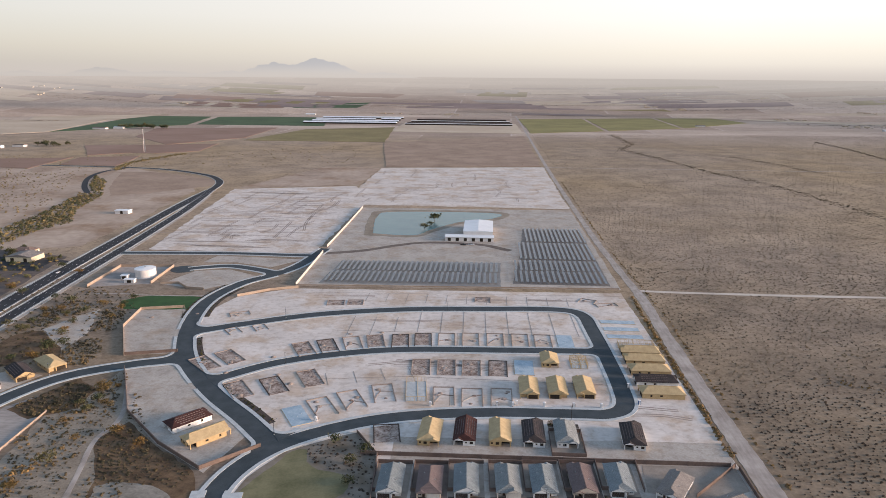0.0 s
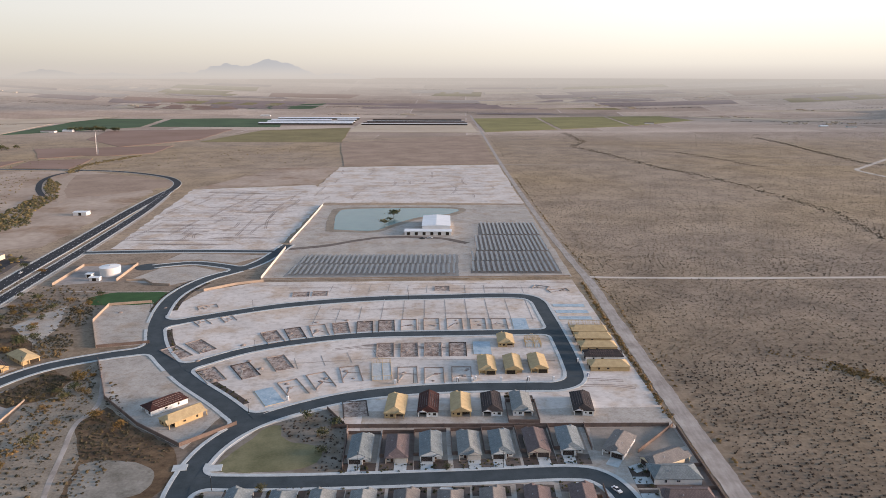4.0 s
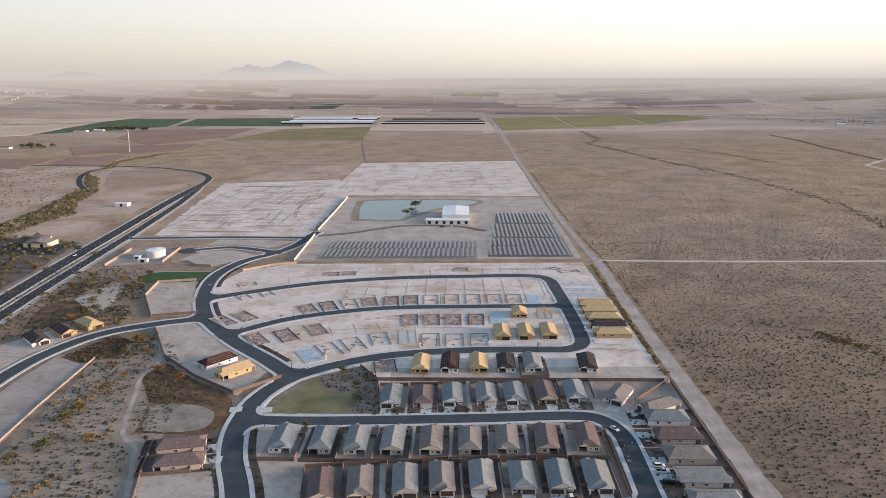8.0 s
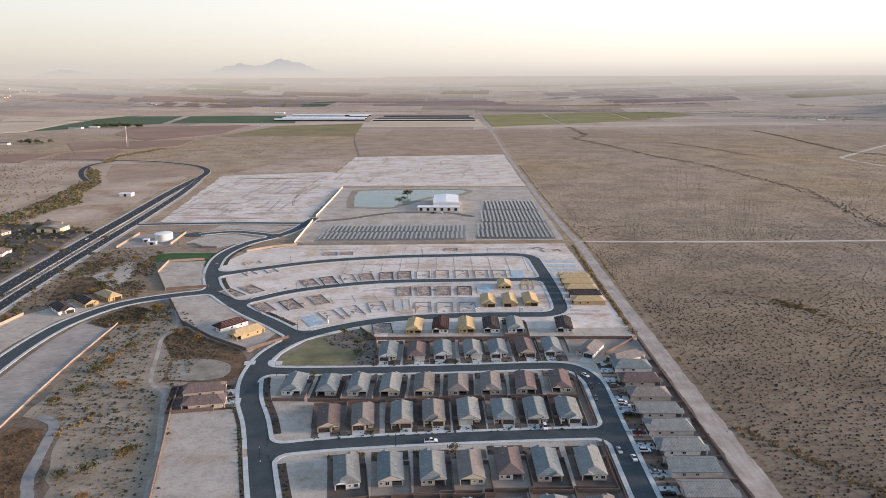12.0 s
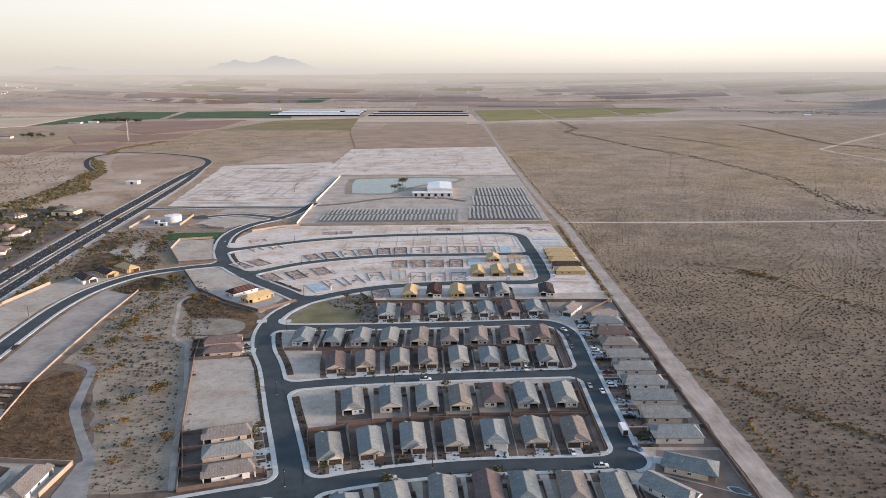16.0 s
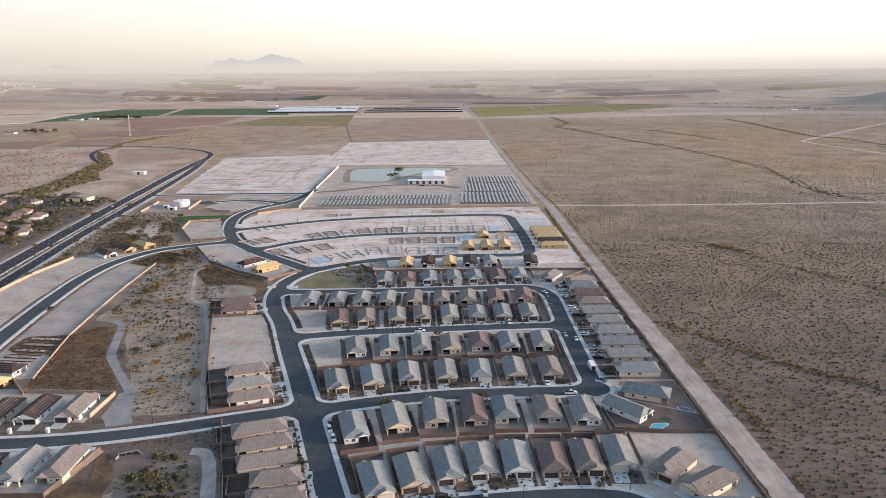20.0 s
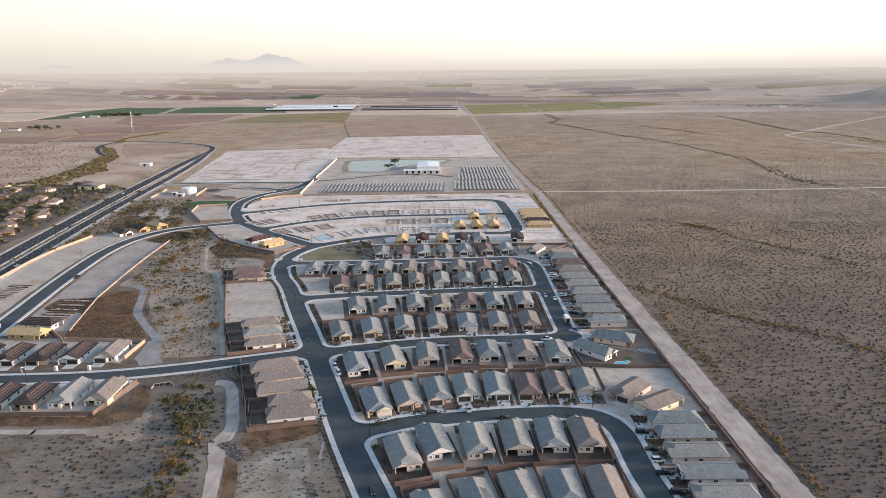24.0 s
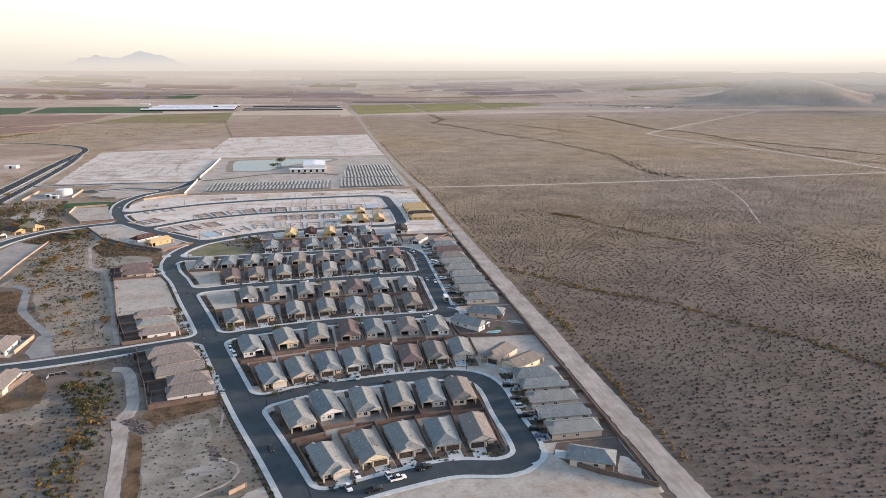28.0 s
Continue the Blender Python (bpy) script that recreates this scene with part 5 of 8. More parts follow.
# south side of the third street
row_back([(-34, 240.5, 14.5, H, 0, "white", "slate", 2), (-18, 247.5, 12, B, 1, "cream", "grey", 4), (-3, 251.5, 4, B, 0, "tan", "grey", 1), (13, 253, 3, G, 1, "tan", "brown", 1),
          (26, 255, 2, F, 0, "beige", "slate", 3), (43.5, 255, 1, F, 1, "tan", "taupe", 3), (59, 253, 0, H, 1, "white", "grey", 3)], 7.0, 14.6)
# north side of the third street
row([(-47.5, 283, 13, H, 0, "cream", "grey", 2), (-32, 287, 10, G, 1, "tan", "slate", 4), (-15.5, 291, 6, H, 0, "tan", "grey", 2), (1.5, 293, 4, G, 1, "tan", "grey", 2), (17.5, 294.6, 2, F, 0, "white", "slate", 0),
     (34, 295.6, 1, G, 0, "tan", "grey", 1), (51, 296, 0, H, 1, "tan", "taupe", 4)], 0, 8.5, 16.2)
# south side of the second street
row_back([(-44, 323.5, 10, H, 1, "white", "grey", 4), (-27.5, 325.5, 6, B, 0, "beige", "slate", 3), (-11, 326.5, 4, H, 0, "tan", "grey", 4), (4, 327, 3, B, 1, "cream", "taupe", 3), (19.5, 330.5, 2, F, 0, "beige", "brown", 3),
          (34.5, 329.5, 1, H, 0, "tan", "slate", 4), (52, 330.5, 0, H, 1, "beige", "grey", 4)], 8.0, 15.6)
# north side of the second street
row([(-59, 367, 8, G, 1, "tan", "brown", 1), (-44, 369, 6, H, 1, "cream", "taupe", 0), (-26.5, 371, 4, G, 0, "tan", "grey", 4), (-12, 373, 3, H, 0, "cream", "taupe", 2), (4, 374.5, 2, G, 1, "beige", "grey", 2),
     (20, 375, 1, F, 0, "tan", "slate", 3), (35, 375.5, 0, G, 1, "beige", "slate", 2), (50.5, 376, 0, H, 0, "white", "grey", 2)], 0, 6.5, 15.4)
# south side of the first street
row_back([(-84, 403, 0, H, 0, "white", "slate", 3), (-66.5, 402.5, 0, F, 1, "tan", "slate", 2), (-51, 402.5, 0, H, 0, "beige", "grey", 3), (-35, 402.5, 0, B, 1, "tan", "grey", 4), (-18, 403, 0, B, 1, "cream", "taupe", 1),
          (-1, 403.5, -1, F, 0, "tan", "taupe", 4), (15.5, 404.5, -1, H, 1, "tan", "taupe", 3), (33, 405.5, -2, B, 0, "tan", "brown", 4), (51, 407.5, -2, H, 1, "cream", "brown", 3)], 6.0, 15.8)
# north side of the first street
row([(-40, 446, 1, G, 1, "white", "slate", 3), (-24, 447, 1, F, 0, "tan", "brown", 1), (-9, 448.5, 2, G, 1, "white", "slate", 3), (8, 449.6, 2, H, 0, "beige", "grey", 3), (22.5, 450.6, 2, H, 1, "white", "slate", 3),
     (38.5, 452, 2, G, 0, "tan", "brown", 4), (53.5, 454, 0, H, 1, "white", "slate", 3)], 0, 6.0, 15.0)
for x, y, r, p, mi, wl_, rf in ((70.8, 452.3, -30.5, H, 0, "white", "taupe"), (84, 444, -62, H, 1, "cream", "taupe"),
                                (76.2, 214.4, -45, H, 0, "tan", "taupe"), (83.8, 204.6, -57, G, 1, "cream", "taupe"), (71.4, 271.2, -138, G, 0, "white", "grey")):
    house(x, y, r, p, bool(mi), wl_, rf, d=18.5 if x < 75 or y < 230 else 19.5)
    driveway(x, y, r, mi, 3.2 if y < 300 else 7.0)
sheet("yard_corner", [(69, 249.5), (67.5, 266), (76, 278), (108, 262), (108, 247.5)], 0.09, M_YARDS[4], "brown gravel yard with a pool", 0.2)
sheet("yard_corner", [(77, 279), (82, 294), (107, 294), (108, 263)], 0.10, M_YARDS[1], "pinkish bare yard with a dark pool", 0.2)
sheet("yard_corner", [(72.5, 222), (73, 246), (107, 246.5), (107.5, 203), (86, 199), (78, 210)], 0.085, M_PAD, "pale bare yards at a street corner", 0.2)
sheet("yard_corner", [(80, 132), (84, 139.5), (107.6, 139.5), (107.8, 107.5), (92, 117.5), (84, 125)], 0.085, M_YARDS[4], "brown yard at the end of a street", 0.2)
sheet("yard_corner", [(103, 127), (106.6, 125), (107.3, 118), (105.4, 111.8), (100.5, 114), (99, 118)], 0.10, M_GRADED, "pale patch of bare sand in a yard", 0.5, 1.5)
sheet("yard_corner", [(64, 458), (66, 478), (106, 480), (106, 462), (86, 452)], 0.09, M_YARDS[3], "pale bare yard at a street corner", 0.2)
# east side, facing the street
for i, (y, p, mi, wl_, rf, yd) in enumerate(((195.3, F, 0, "beige", "slate", 1), (184.5, H, 1, "tan", "slate", 1), (171.5, H, 0, "beige", "grey", 3), (158.5, G, 1, "white", "slate", 1), (146, H, 0, "tan", "grey", 4),
                                             (132.5, F, 1, "beige", "slate", 2))):
    if i == 5:
        house(84.8, 128.8, -115, p, bool(mi), wl_, rf, d=16.0)
        driveway(84.8, 128.8, -115, mi, 5.0)
        continue
    house(83, y, -90, p, bool(mi), wl_, rf)
    driveway(83, y, -90, mi, 5.0)
    lot(83, y, -90, 12.4, 6.2, 5.2, yd, sides_=(True, False))
for i, (y, p, mi, wl_, rf, yd) in enumerate(((437, F, 0, "white", "slate", 1), (420, H, 1, "tan", "brown", 1), (403.5, F, 0, "tan", "taupe", 0), (386.5, G, 1, "beige", "grey", 1), (370.5, H, 0, "beige", "grey", 4),
                                             (354, H, 1, "white", "grey", 1), (338, G, 0, "beige", "slate", 3), (321.5, G, 1, "tan", "grey", 3), (304.5, H, 0, "beige", "slate", 1), (289, F, 1, "tan", "slate", 0))):
    if i == 9:
        house(81.4, 283.6, -113, p, bool(mi), wl_, rf, "done", 11.0)
        driveway(81.4, 283.6, -113, mi, 4.2, 11.0)
        continue
    house(83, y, -90, p, bool(mi), wl_, rf, "done", 11.0)
    driveway(83, y, -90, mi, 7.4, 11.0)
    lot(83, y, -90, 16.2, 5.0, 7.5, yd, sides_=(True, False))
# the blocks' east ends: yard, wall and a planted strip up to the pavement
for x0, y0, x1, y1 in ((58.4, 293.5, 61.2, 360), (58.4, 373, 61.4, 430), (62.9, 136, 63.4, 194)):
    tagged(Shape().box(x0, y0, -0.05, x1, y1, 0.07).make("side_yard", M_YARDS[1]), "narrow gravel yard beside the last house", "yard", "yards", "structure")
    g = thing("boundary_wall", pose(x1 + 0.1, y0, 0), "brown block wall at the end of a block", "wall", "boundary walls")
    part("panel", Shape().box(-0.1, 0, 0, 0.1, y1 - y0, 1.85), M_BLOCK, g)
    tagged(Shape().box(x1 + 0.25, y0 + 1, -0.05, x1 + 1.6, y1 - 1, 0.11).make("planting_strip", M_YARDS[2]), "strip of dark planted soil beside the pavement", "planting strip", "", "structure")
# column beside the collector, facing it
for x, y, r, p, mi, wl_, rf, dd, bk in ((-114, 394.5, 100, F, 0, "tan", "brown", 19.5, 7), (-118.5, 408.3, 102, H, 1, "tan", "brown", 19.5, 7), (-85, 307.2, 107, H, 0, "beige", "taupe", 19.0, 9.5), (-80.6, 293.4, 107, F, 1, "tan", "grey", 19.0, 9.0),
                                        (-76.2, 279.6, 107, H, 0, "white", "taupe", 18.5, 9.0), (-64.2, 252.2, 108, F, 1, "tan", "taupe", 21.0, 6.0), (-59.6, 240.2, 107, H, 0, "beige", "taupe", 20.0, 6.0), (-55.4, 227.8, 105, G, 1, "beige", "taupe", 20.5, 6.0),
                                        (-51.2, 215.8, 103, F, 0, "tan", "taupe", 17.0, 8.0), (-47.4, 204.2, 101, H, 1, "white", "taupe", 18.5, 6.5)):
    house(x, y, r, p, bool(mi), wl_, rf, d=dd)
    driveway(x, y, r, mi, 7.0 if y > 270 else 4.4)
    lot(x, y, r, 12.0 if y < 260 else 13.6, bk, 4.4, 2 if y < 260 and y % 2 > 1 else 4, dd, sides_=(True, True))
# the south-western streets
for x, y, r, p, mi, wl_, rf, st in ((-233, 254, 0, H, 0, "wrap", "felt", "raw"), (-218, 254.5, 0, G, 1, "wrap", "felt", "raw"), (-203, 255, 0, H, 0, "white", "felt", "raw"), (-188, 255.5, 0, F, 1, "tan", "felt", "raw"),
                                    (-173, 256.5, 0, G, 0, "wrap", "felt", "raw"), (-157, 258, 0, H, 1, "white", "taupe", "done"), (-210, 228, 180, H, 0, "white", "felt", "raw"), (-196, 228.5, 180, G, 1, "wrap", "redfelt", "raw"),
                                    (-182, 229, 180, H, 0, "wrap", "felt", "raw"), (-168, 230, 180, F, 1, "tan", "felt", "raw"), (-153.5, 231.5, 180, G, 0, "white", "grey", "done"), (-139.5, 233.5, 180, H, 1, "cream", "taupe", "done"),
                                    (-224, 309, -98, F, 0, "white", "felt", "raw"), (-222.5, 294.5, -98, H, 1, "osb", "osb", "raw")):
    house(x, y, r, p, bool(mi), wl_, rf, st)
    driveway(x, y, r, mi, 5.0)


# ---- houses going up ----
RAW = "houses under construction"
for x, y, r, p, mi, wl_, rf, st in ((-27, 506.5, 178, H, 0, "osb", "osb", "raw"), (-11, 508, 179, G, 1, "wrap", "redfelt", "raw"), (5, 508.5, 180, B, 0, "osb", "osb", "raw"),
                                    (20.5, 509, 180, H, 1, "white", "felt", "raw"), (35.5, 509.5, 180, H, 0, "white", "grey", "done"), (67, 510, 176, H, 1, "white", "felt", "raw"),
                                    (21, 538, 0, H, 0, "osb", "osb", "raw"), (36, 539, 0, G, 1, "osb", "osb", "raw"), (50.5, 540.5, 0, G, 0, "osb", "osb", "raw"),
                                    (-124, 493, 139, H, 0, "osb", "osb", "raw"), (-138, 506, 139, F, 1, "wrap", "redfelt", "raw"),
                                    (-262, 523, 47, H, 0, "white", "felt", "raw"), (-252.5, 538, 50, G, 1, "osb", "felt", "raw"), (-243, 551.5, 54, F, 0, "osb", "osb", "raw")):
    house(x, y, r, p, bool(mi), wl_, rf, st, group=RAW)
house(35, 593, 180, H, False, "osb", "osb", "raw", 9.6, 14.5, RAW)
for y, wl_, rf, p in ((548, "osb", "osb", F), (562.5, "wrap", "felt", H), (577, "osb", "osb", F), (591.5, "osb", "osb", H), (604, "osb", "osb", H)):
    house(80, y, -90, p, False, wl_, rf, "raw", 9.6, 22.0, RAW)
lot(35.5, 509.5, 180, 15, 7.0, 3, 3)

M_TRENCH = material("turned_dark_soil", (0.20, 0.158, 0.132), (0.34, 0.285, 0.245), 0.4, 2.2)
M_SHEETING = material("pale_blue_sheeting", (0.20, 0.29, 0.36), (0.40, 0.49, 0.55), 0.2, 1.0, rough=0.45)
M_SLAB = material("dug_over_earth", (0.13, 0.085, 0.066), (0.43, 0.365, 0.32), 0.22, 0.9, gap=0.16, fine=0.6)


def trench(x, y, rot, w=9.0, d=13.0, dark=False, filled=False, group="house foundations"):
    """The open footing of a house: spoil round a rectangle, with a cross wall."""
    g = thing("foundation_trench", pose(x, y, 0.04, 0, 0, rot), "freshly dug footing trench with dark spoil" if dark else "footing trench dug in pale dirt", "foundation", group)
    h, t = w / 2, 0.55
    spoil = M_YARDS[2] if dark else M_TRENCH
    for nm, q in (("back_footing", (-h, d - t, h, d)), ("side_footing", (-h, 0.4, -h + t, d - t)), ("side_footing", (h - t, 0.4, h, d - t))):
        part(nm, Shape().box(q[0], q[1], -0.05, q[2], q[3], 0.45, 0.08), spoil, g)
    if filled:
        part("turned_earth", Shape().box(-h + t, 0.6, -0.05, h - t, d - t, 0.10 + 0.02 * random.random(), 0.05), M_SLAB, g)
    k, e = random.uniform(-2, 2), random.uniform(0.35, 0.65)
    for a, b in (((-h + t, d * random.uniform(0.1, 0.4)), (k, d * e)), ((k, d * e), (h - t, d * random.uniform(0.2, 0.7)))):
        part("cross_footing", Shape().bar((*a, 0.09), (*b, 0.09), 0.6, 0.2), M_SLAB if random.random() < 0.6 else M_PAD, g)
    for _ in range(2):
        x_, y_, r_ = random.uniform(-h, h) * 0.6, d * random.uniform(0.15, 0.85), random.uniform(0.9, 2.0)
        part("loose_earth", Shape().tube(x_, y_, 0.0, 0.3 + 0.2 * random.random(), r_, r_ * 0.35, 9), M_TRENCH if random.random() < 0.5 else M_SLAB, g)


def slab(x, y, rot, w=10.0, d=15.0):
    g = thing("house_slab", pose(x, y, 0.04, 0, 0, rot), "house slab under pale blue sheeting", "foundation", "house foundations")
    part("formwork", Shape().box(-w / 2 - 0.12, -0.12, -0.05, w / 2 + 0.12, d + 0.12, 0.2), M_WOOD, g)
    part("sheeting", Shape().box(-w / 2, 0, 0.2, w / 2, d, 0.26), M_SHEETING, g)
    for i in range(3):
        part("pipe_stub", Shape().tube(-w / 4 + i * w / 4, d * 0.3 + i * 2.0, 0.26, 0.9, 0.06, 0.06, 6), M_FRAME, g)


# north side of the lower loop
slab(-89.5, 501.5, 31, 10, 20)
for x, y, r, k in ((-78.5, 510.5, 31, 0), (-66, 519.5, 27, 0), (-53, 527.5, 14, 0), (-23, 526.5, 4, 0), (-8.5, 526, 2, 0), (6.5, 527, 0, 0)):
    trench(x, y, r, 11.4, 21.5, bool(k))
# south side of the middle street
for x, y, r, k, fl in ((-127, 527, 36, 0, 1), (-110, 533, 33, 1, 1), (-93.5, 543.5, 29, 0, 1), (-38.5, 562, 4, 0, 1), (-24, 562.5, 3, 0, 1), (-10, 563, 1, 0, 1), (5, 563.5, 0, 1, 1)):
    trench(x, y, r, 11.0, 22, bool(k), bool(fl))
slab(20, 567, 0, 11, 20)
trench(-46.5, 488, 10, 12.5, 17, True, True)
# north side of the middle street
for x, y, r, k, fl in ((-157, 560, 46, 0, 1), (-146, 570, 44, 0, 1), (-108, 584, 28, 0, 1), (-95.5, 589.5, 23, 1, 1), (-82, 595, 18, 0, 0), (-69, 599, 13, 0, 1), (-55, 601, 6, 1, 1), (-41, 603.5, 5, 1, 1),
                       (-26.5, 605.5, 3, 0, 0), (-11.5, 607, 2, 0, 0), (4, 607.5, 1, 0, 0), (19.5, 608, 0, 0, 0), (34, 608, 0, 0, 0)):
    trench(x, y, r, 11.0, 22, bool(k), bool(fl))
slab(48, 609, 0, 10, 21)
trench(-163, 615, 40, 8.6, 12)
trench(-148, 622, 34, 8.6, 12)
# along the upper street
for x, y, r, w, d, fl in ((-172, 648, 28, 14, 9, 0), (-112, 676, 8, 13, 12, 1), (-98, 678, 6, 12, 12, 1), (-5, 692, 0, 12, 12, 1), (71, 697, -24, 12, 10, 0), (87, 690, 14, 16, 8, 0)):
    trench(x, y, r, w, d, False, bool(fl))
# slabs on the east side
for y in (628, 641.5, 655):
    slab(76, y + 3, -90, 6.5, 23)
# dug strips on the western plots
for i in range(13):
    trench(-268 + 0.55 * i, 296 + 7.0 * i, 80, 4.4, 15, i % 3 == 0, True)
for i in range(5):
    trench(-206 - 0.5 * i, 318 + 8.0 * i, 84, 4.6, 18, True, True)


# spoil heaps and portable toilets on the building plots
def heap(x, y, r):
    v, f, n = [], [], 14
    for q, z in ((1.0, 0.0), (0.72, 0.5), (0.35, 0.85), (0.02, 1.0)):
        v += [(r * q * math.cos(6.283 * i / n) * random.uniform(0.85, 1.15), r * q * math.sin(6.283 * i / n) * random.uniform(0.85, 1.15), z * r * 0.45) for i in range(n)]
    for j in range(3):
        f += [(j * n + i, j * n + (i + 1) % n, (j + 1) * n + (i + 1) % n, (j + 1) * n + i) for i in range(n)]
    ob = link_mesh("dirt_mound", v, f, M_TRENCH)
    ob.matrix_world = pose(x, y, 0.03)
    tagged(ob, "small heap of dark spoil on pale dirt", "dirt mound", "dirt mounds")


for x, y, r in ((-148, 556, 1.6), (-128, 580, 1.8), (-150, 570, 1.4), (-103, 600, 1.6), (-90, 621, 1.5), (-70, 625, 1.6), (-130, 529, 2.0), (-108, 545, 1.8), (-58, 622, 1.3), (-232, 640, 1.8), (-204, 650, 1.3), (-118, 556, 1.5), (10, 545, 1.3)):
    heap(x, y, r)


def toilet(x, y, rot, paint):
    g = thing("portable_toilet", pose(x, y, 0.04, 0, 0, rot), "small upright portable toilet cabin on a building site", "toilet cabin", "site cabins")
    part("cabin", Shape().box(-0.6, -0.6, 0, 0.6, 0.6, 2.15), PAINTS[paint], g)
    part("roof", Shape().box(-0.64, -0.64, 2.15, 0.64, 0.64, 2.35, 0.2), M_FRAME, g)
    part("door", Shape().box(-0.4, -0.64, 0.1, 0.4, -0.6, 2.0), M_FRAME, g)


PAINTS = {"blue": material("blue_plastic", (0.03, 0.08, 0.2), (0.05, 0.11, 0.26), 1, 3, space="object"), "white": M_FRAME, "dark": M_DARK}
for x, y, c in ((12, 529, "white"), (4, 529, "dark"), (28, 530, "white"), (43, 530.5, "dark"), (14, 531, "white"), (57, 531, "white"), (-84, 506, "white"), (77, 536, "blue"), (75, 556, "dark"), (-30, 526, "white"), (-236, 306, "white"), (-160, 250, "white"),
                (-175, 249.5, "white"), (-190, 248.5, "dark"), (-205, 248.5, "white")):
    toilet(x, y, 0, c)
# lot lines scraped between the pads
lines = Shape()
for x in range(-92, 62, 15):
    lines.bar((x, 628 if x > -70 else 606, 0.06), (x - 1, 672 if x > -50 else 655, 0.06), 0.35, 0.12)
    lines.bar((x, 688, 0.06), (x, 708, 0.06), 0.35, 0.12)
    if x < -45:
        lines.bar((x, 560 - (x + 92) * -0.3, 0.06), (x + 5, 545 - (x + 92) * -0.3, 0.06), 0.35, 0.12)
lines.bar((-100, 627, 0.06), (60, 630, 0.06), 0.4, 0.12).bar((-95, 552, 0.06), (-45, 560, 0.06), 0.4, 0.12).bar((-45, 560, 0.06), (62, 558, 0.06), 0.4, 0.12).bar((-150, 705, 0.06), (100, 716, 0.06), 0.4, 0.12)
tagged(lines.make("lot_lines", M_GREYPAD), "thin scraped lines between bare building plots", "lot lines", "", "stuff")


def stud_frame(x, y, rot, w=9.6, d=14.0, roofed=False):
    """An open timber frame: plates, studs and a few trusses."""
    g = thing("timber_house_frame", pose(x, y, 0.04, 0, 0, rot), "open yellow timber frame of a house", "house frame", RAW)
    part("slab", Shape().box(-w / 2, 0, -0.04, w / 2, d, 0.12), M_CONCRETE, g)
    for z in (0.2, 2.75):
        for a, b in (((-w / 2, 0.1), (w / 2, 0.1)), ((-w / 2, d - 0.1), (w / 2, d - 0.1)), ((-w / 2 + 0.1, 0), (-w / 2 + 0.1, d)), ((w / 2 - 0.1, 0), (w / 2 - 0.1, d)), ((0.6, 0), (0.6, d))):
            part("plate", Shape().bar((*a, z), (*b, z), 0.16, 0.14), M_WOOD, g)
    for i in range(10):
        yy = 0.3 + i * (d - 0.6) / 9
        for xx in (-w / 2 + 0.1, w / 2 - 0.1, 0.6):
            part("stud", Shape().box(xx - 0.07, yy - 0.07, 0.26, xx + 0.07, yy + 0.07, 2.68), M_WOOD, g)
    for i in range(6):
        xx = -w / 2 + 0.8 + i * (w - 1.6) / 5
        for yy in (0.1, d - 0.1):
            part("stud", Shape().box(xx - 0.07, yy - 0.07, 0.26, xx + 0.07, yy + 0.07, 2.68), M_WOOD, g)
    if roofed:
        for i in range(6):
            yy = 1 + i * (d - 2) / 5
            s = Shape()
            s.bar((-w / 2, yy, 2.85), (0, yy, 4.7), 0.08, 0.18).bar((w / 2, yy, 2.85), (0, yy, 4.7), 0.08, 0.18).bar((-w / 2, yy, 2.87), (w / 2, yy, 2.87), 0.08, 0.16)
            part("truss", s, M_WOOD, g)


stud_frame(-37.5, 530, 6, 11, 24)
stud_frame(52, 578, 0, 9.6, 13, True)
stud_frame(80, 615, -90, 8.5, 22, True)


# ---- walls along plots and roads ----
def wall_line(pts, mat_, h, label, t=0.24, cap=True):
    g = thing("boundary_wall", pose(*pts[0], 0), label, "wall", "boundary walls")
    o = Vector(pts[0])
    for a, b in zip(pts[:-1], pts[1:]):
        a, b = Vector(a) - o, Vector(b) - o
        part("panel", Shape().bar((*a, h / 2), (*b, h / 2), t, h), mat_, g)
        if cap:
            part("coping", Shape().bar((*a, h + 0.05), (*b, h + 0.05), t + 0.1, 0.09), mat_, g)
        part("pier", Shape().box(b.x - 0.25, b.y - 0.25, 0, b.x + 0.25, b.y + 0.25, h + 0.16), mat_, g)


def along(a, b, n):
    return [tuple(Vector(a).lerp(Vector(b), i / n)) for i in range(n + 1)]


wall_line([(83.5, 125.2), (91.9, 117.9), (108.3, 107)], M_BLOCK, 1.7, "brown block wall behind the last house")
wall_line([(69, 249), (88, 246.8), (108, 246.5)], M_BLOCK, 1.8, "brown block wall between two corner yards")
wall_line([(67.5, 267), (69, 249)], M_BLOCK, 1.8, "brown block wall beside a corner yard")
wall_line([(83, 456), (106, 480)], M_BLOCK, 1.8, "brown block wall between two corner yards")
wall_line([(63, 458), (63.4, 480)], M_BLOCK, 1.8, "brown block wall beside a corner yard")
wall_line([(73, 246), (72.6, 224)], M_BLOCK, 1.8, "brown block wall beside a corner yard")
wall_line([(-31.5, 125.7), (-26.6, 129.6)], M_WALLTAN, 1.4, "short pale wall at the basin")
wall_line(along((108.3, 108), (108, 300), 12) + along((108, 300), (107.2, 478), 10)[1:], M_BLOCK, 1.9, "long brown block wall beside the dirt road")
wall_line(along((-57, 477.5), (104, 480), 9), M_BLOCK, 1.9, "brown block wall between two rows of plots")
wall_line([(-207, 557), (-193, 532), (-179, 507), (-150, 479), (-123, 460), (-103, 480)], M_BLOCK, 1.9, "brown block wall around a corner plot")
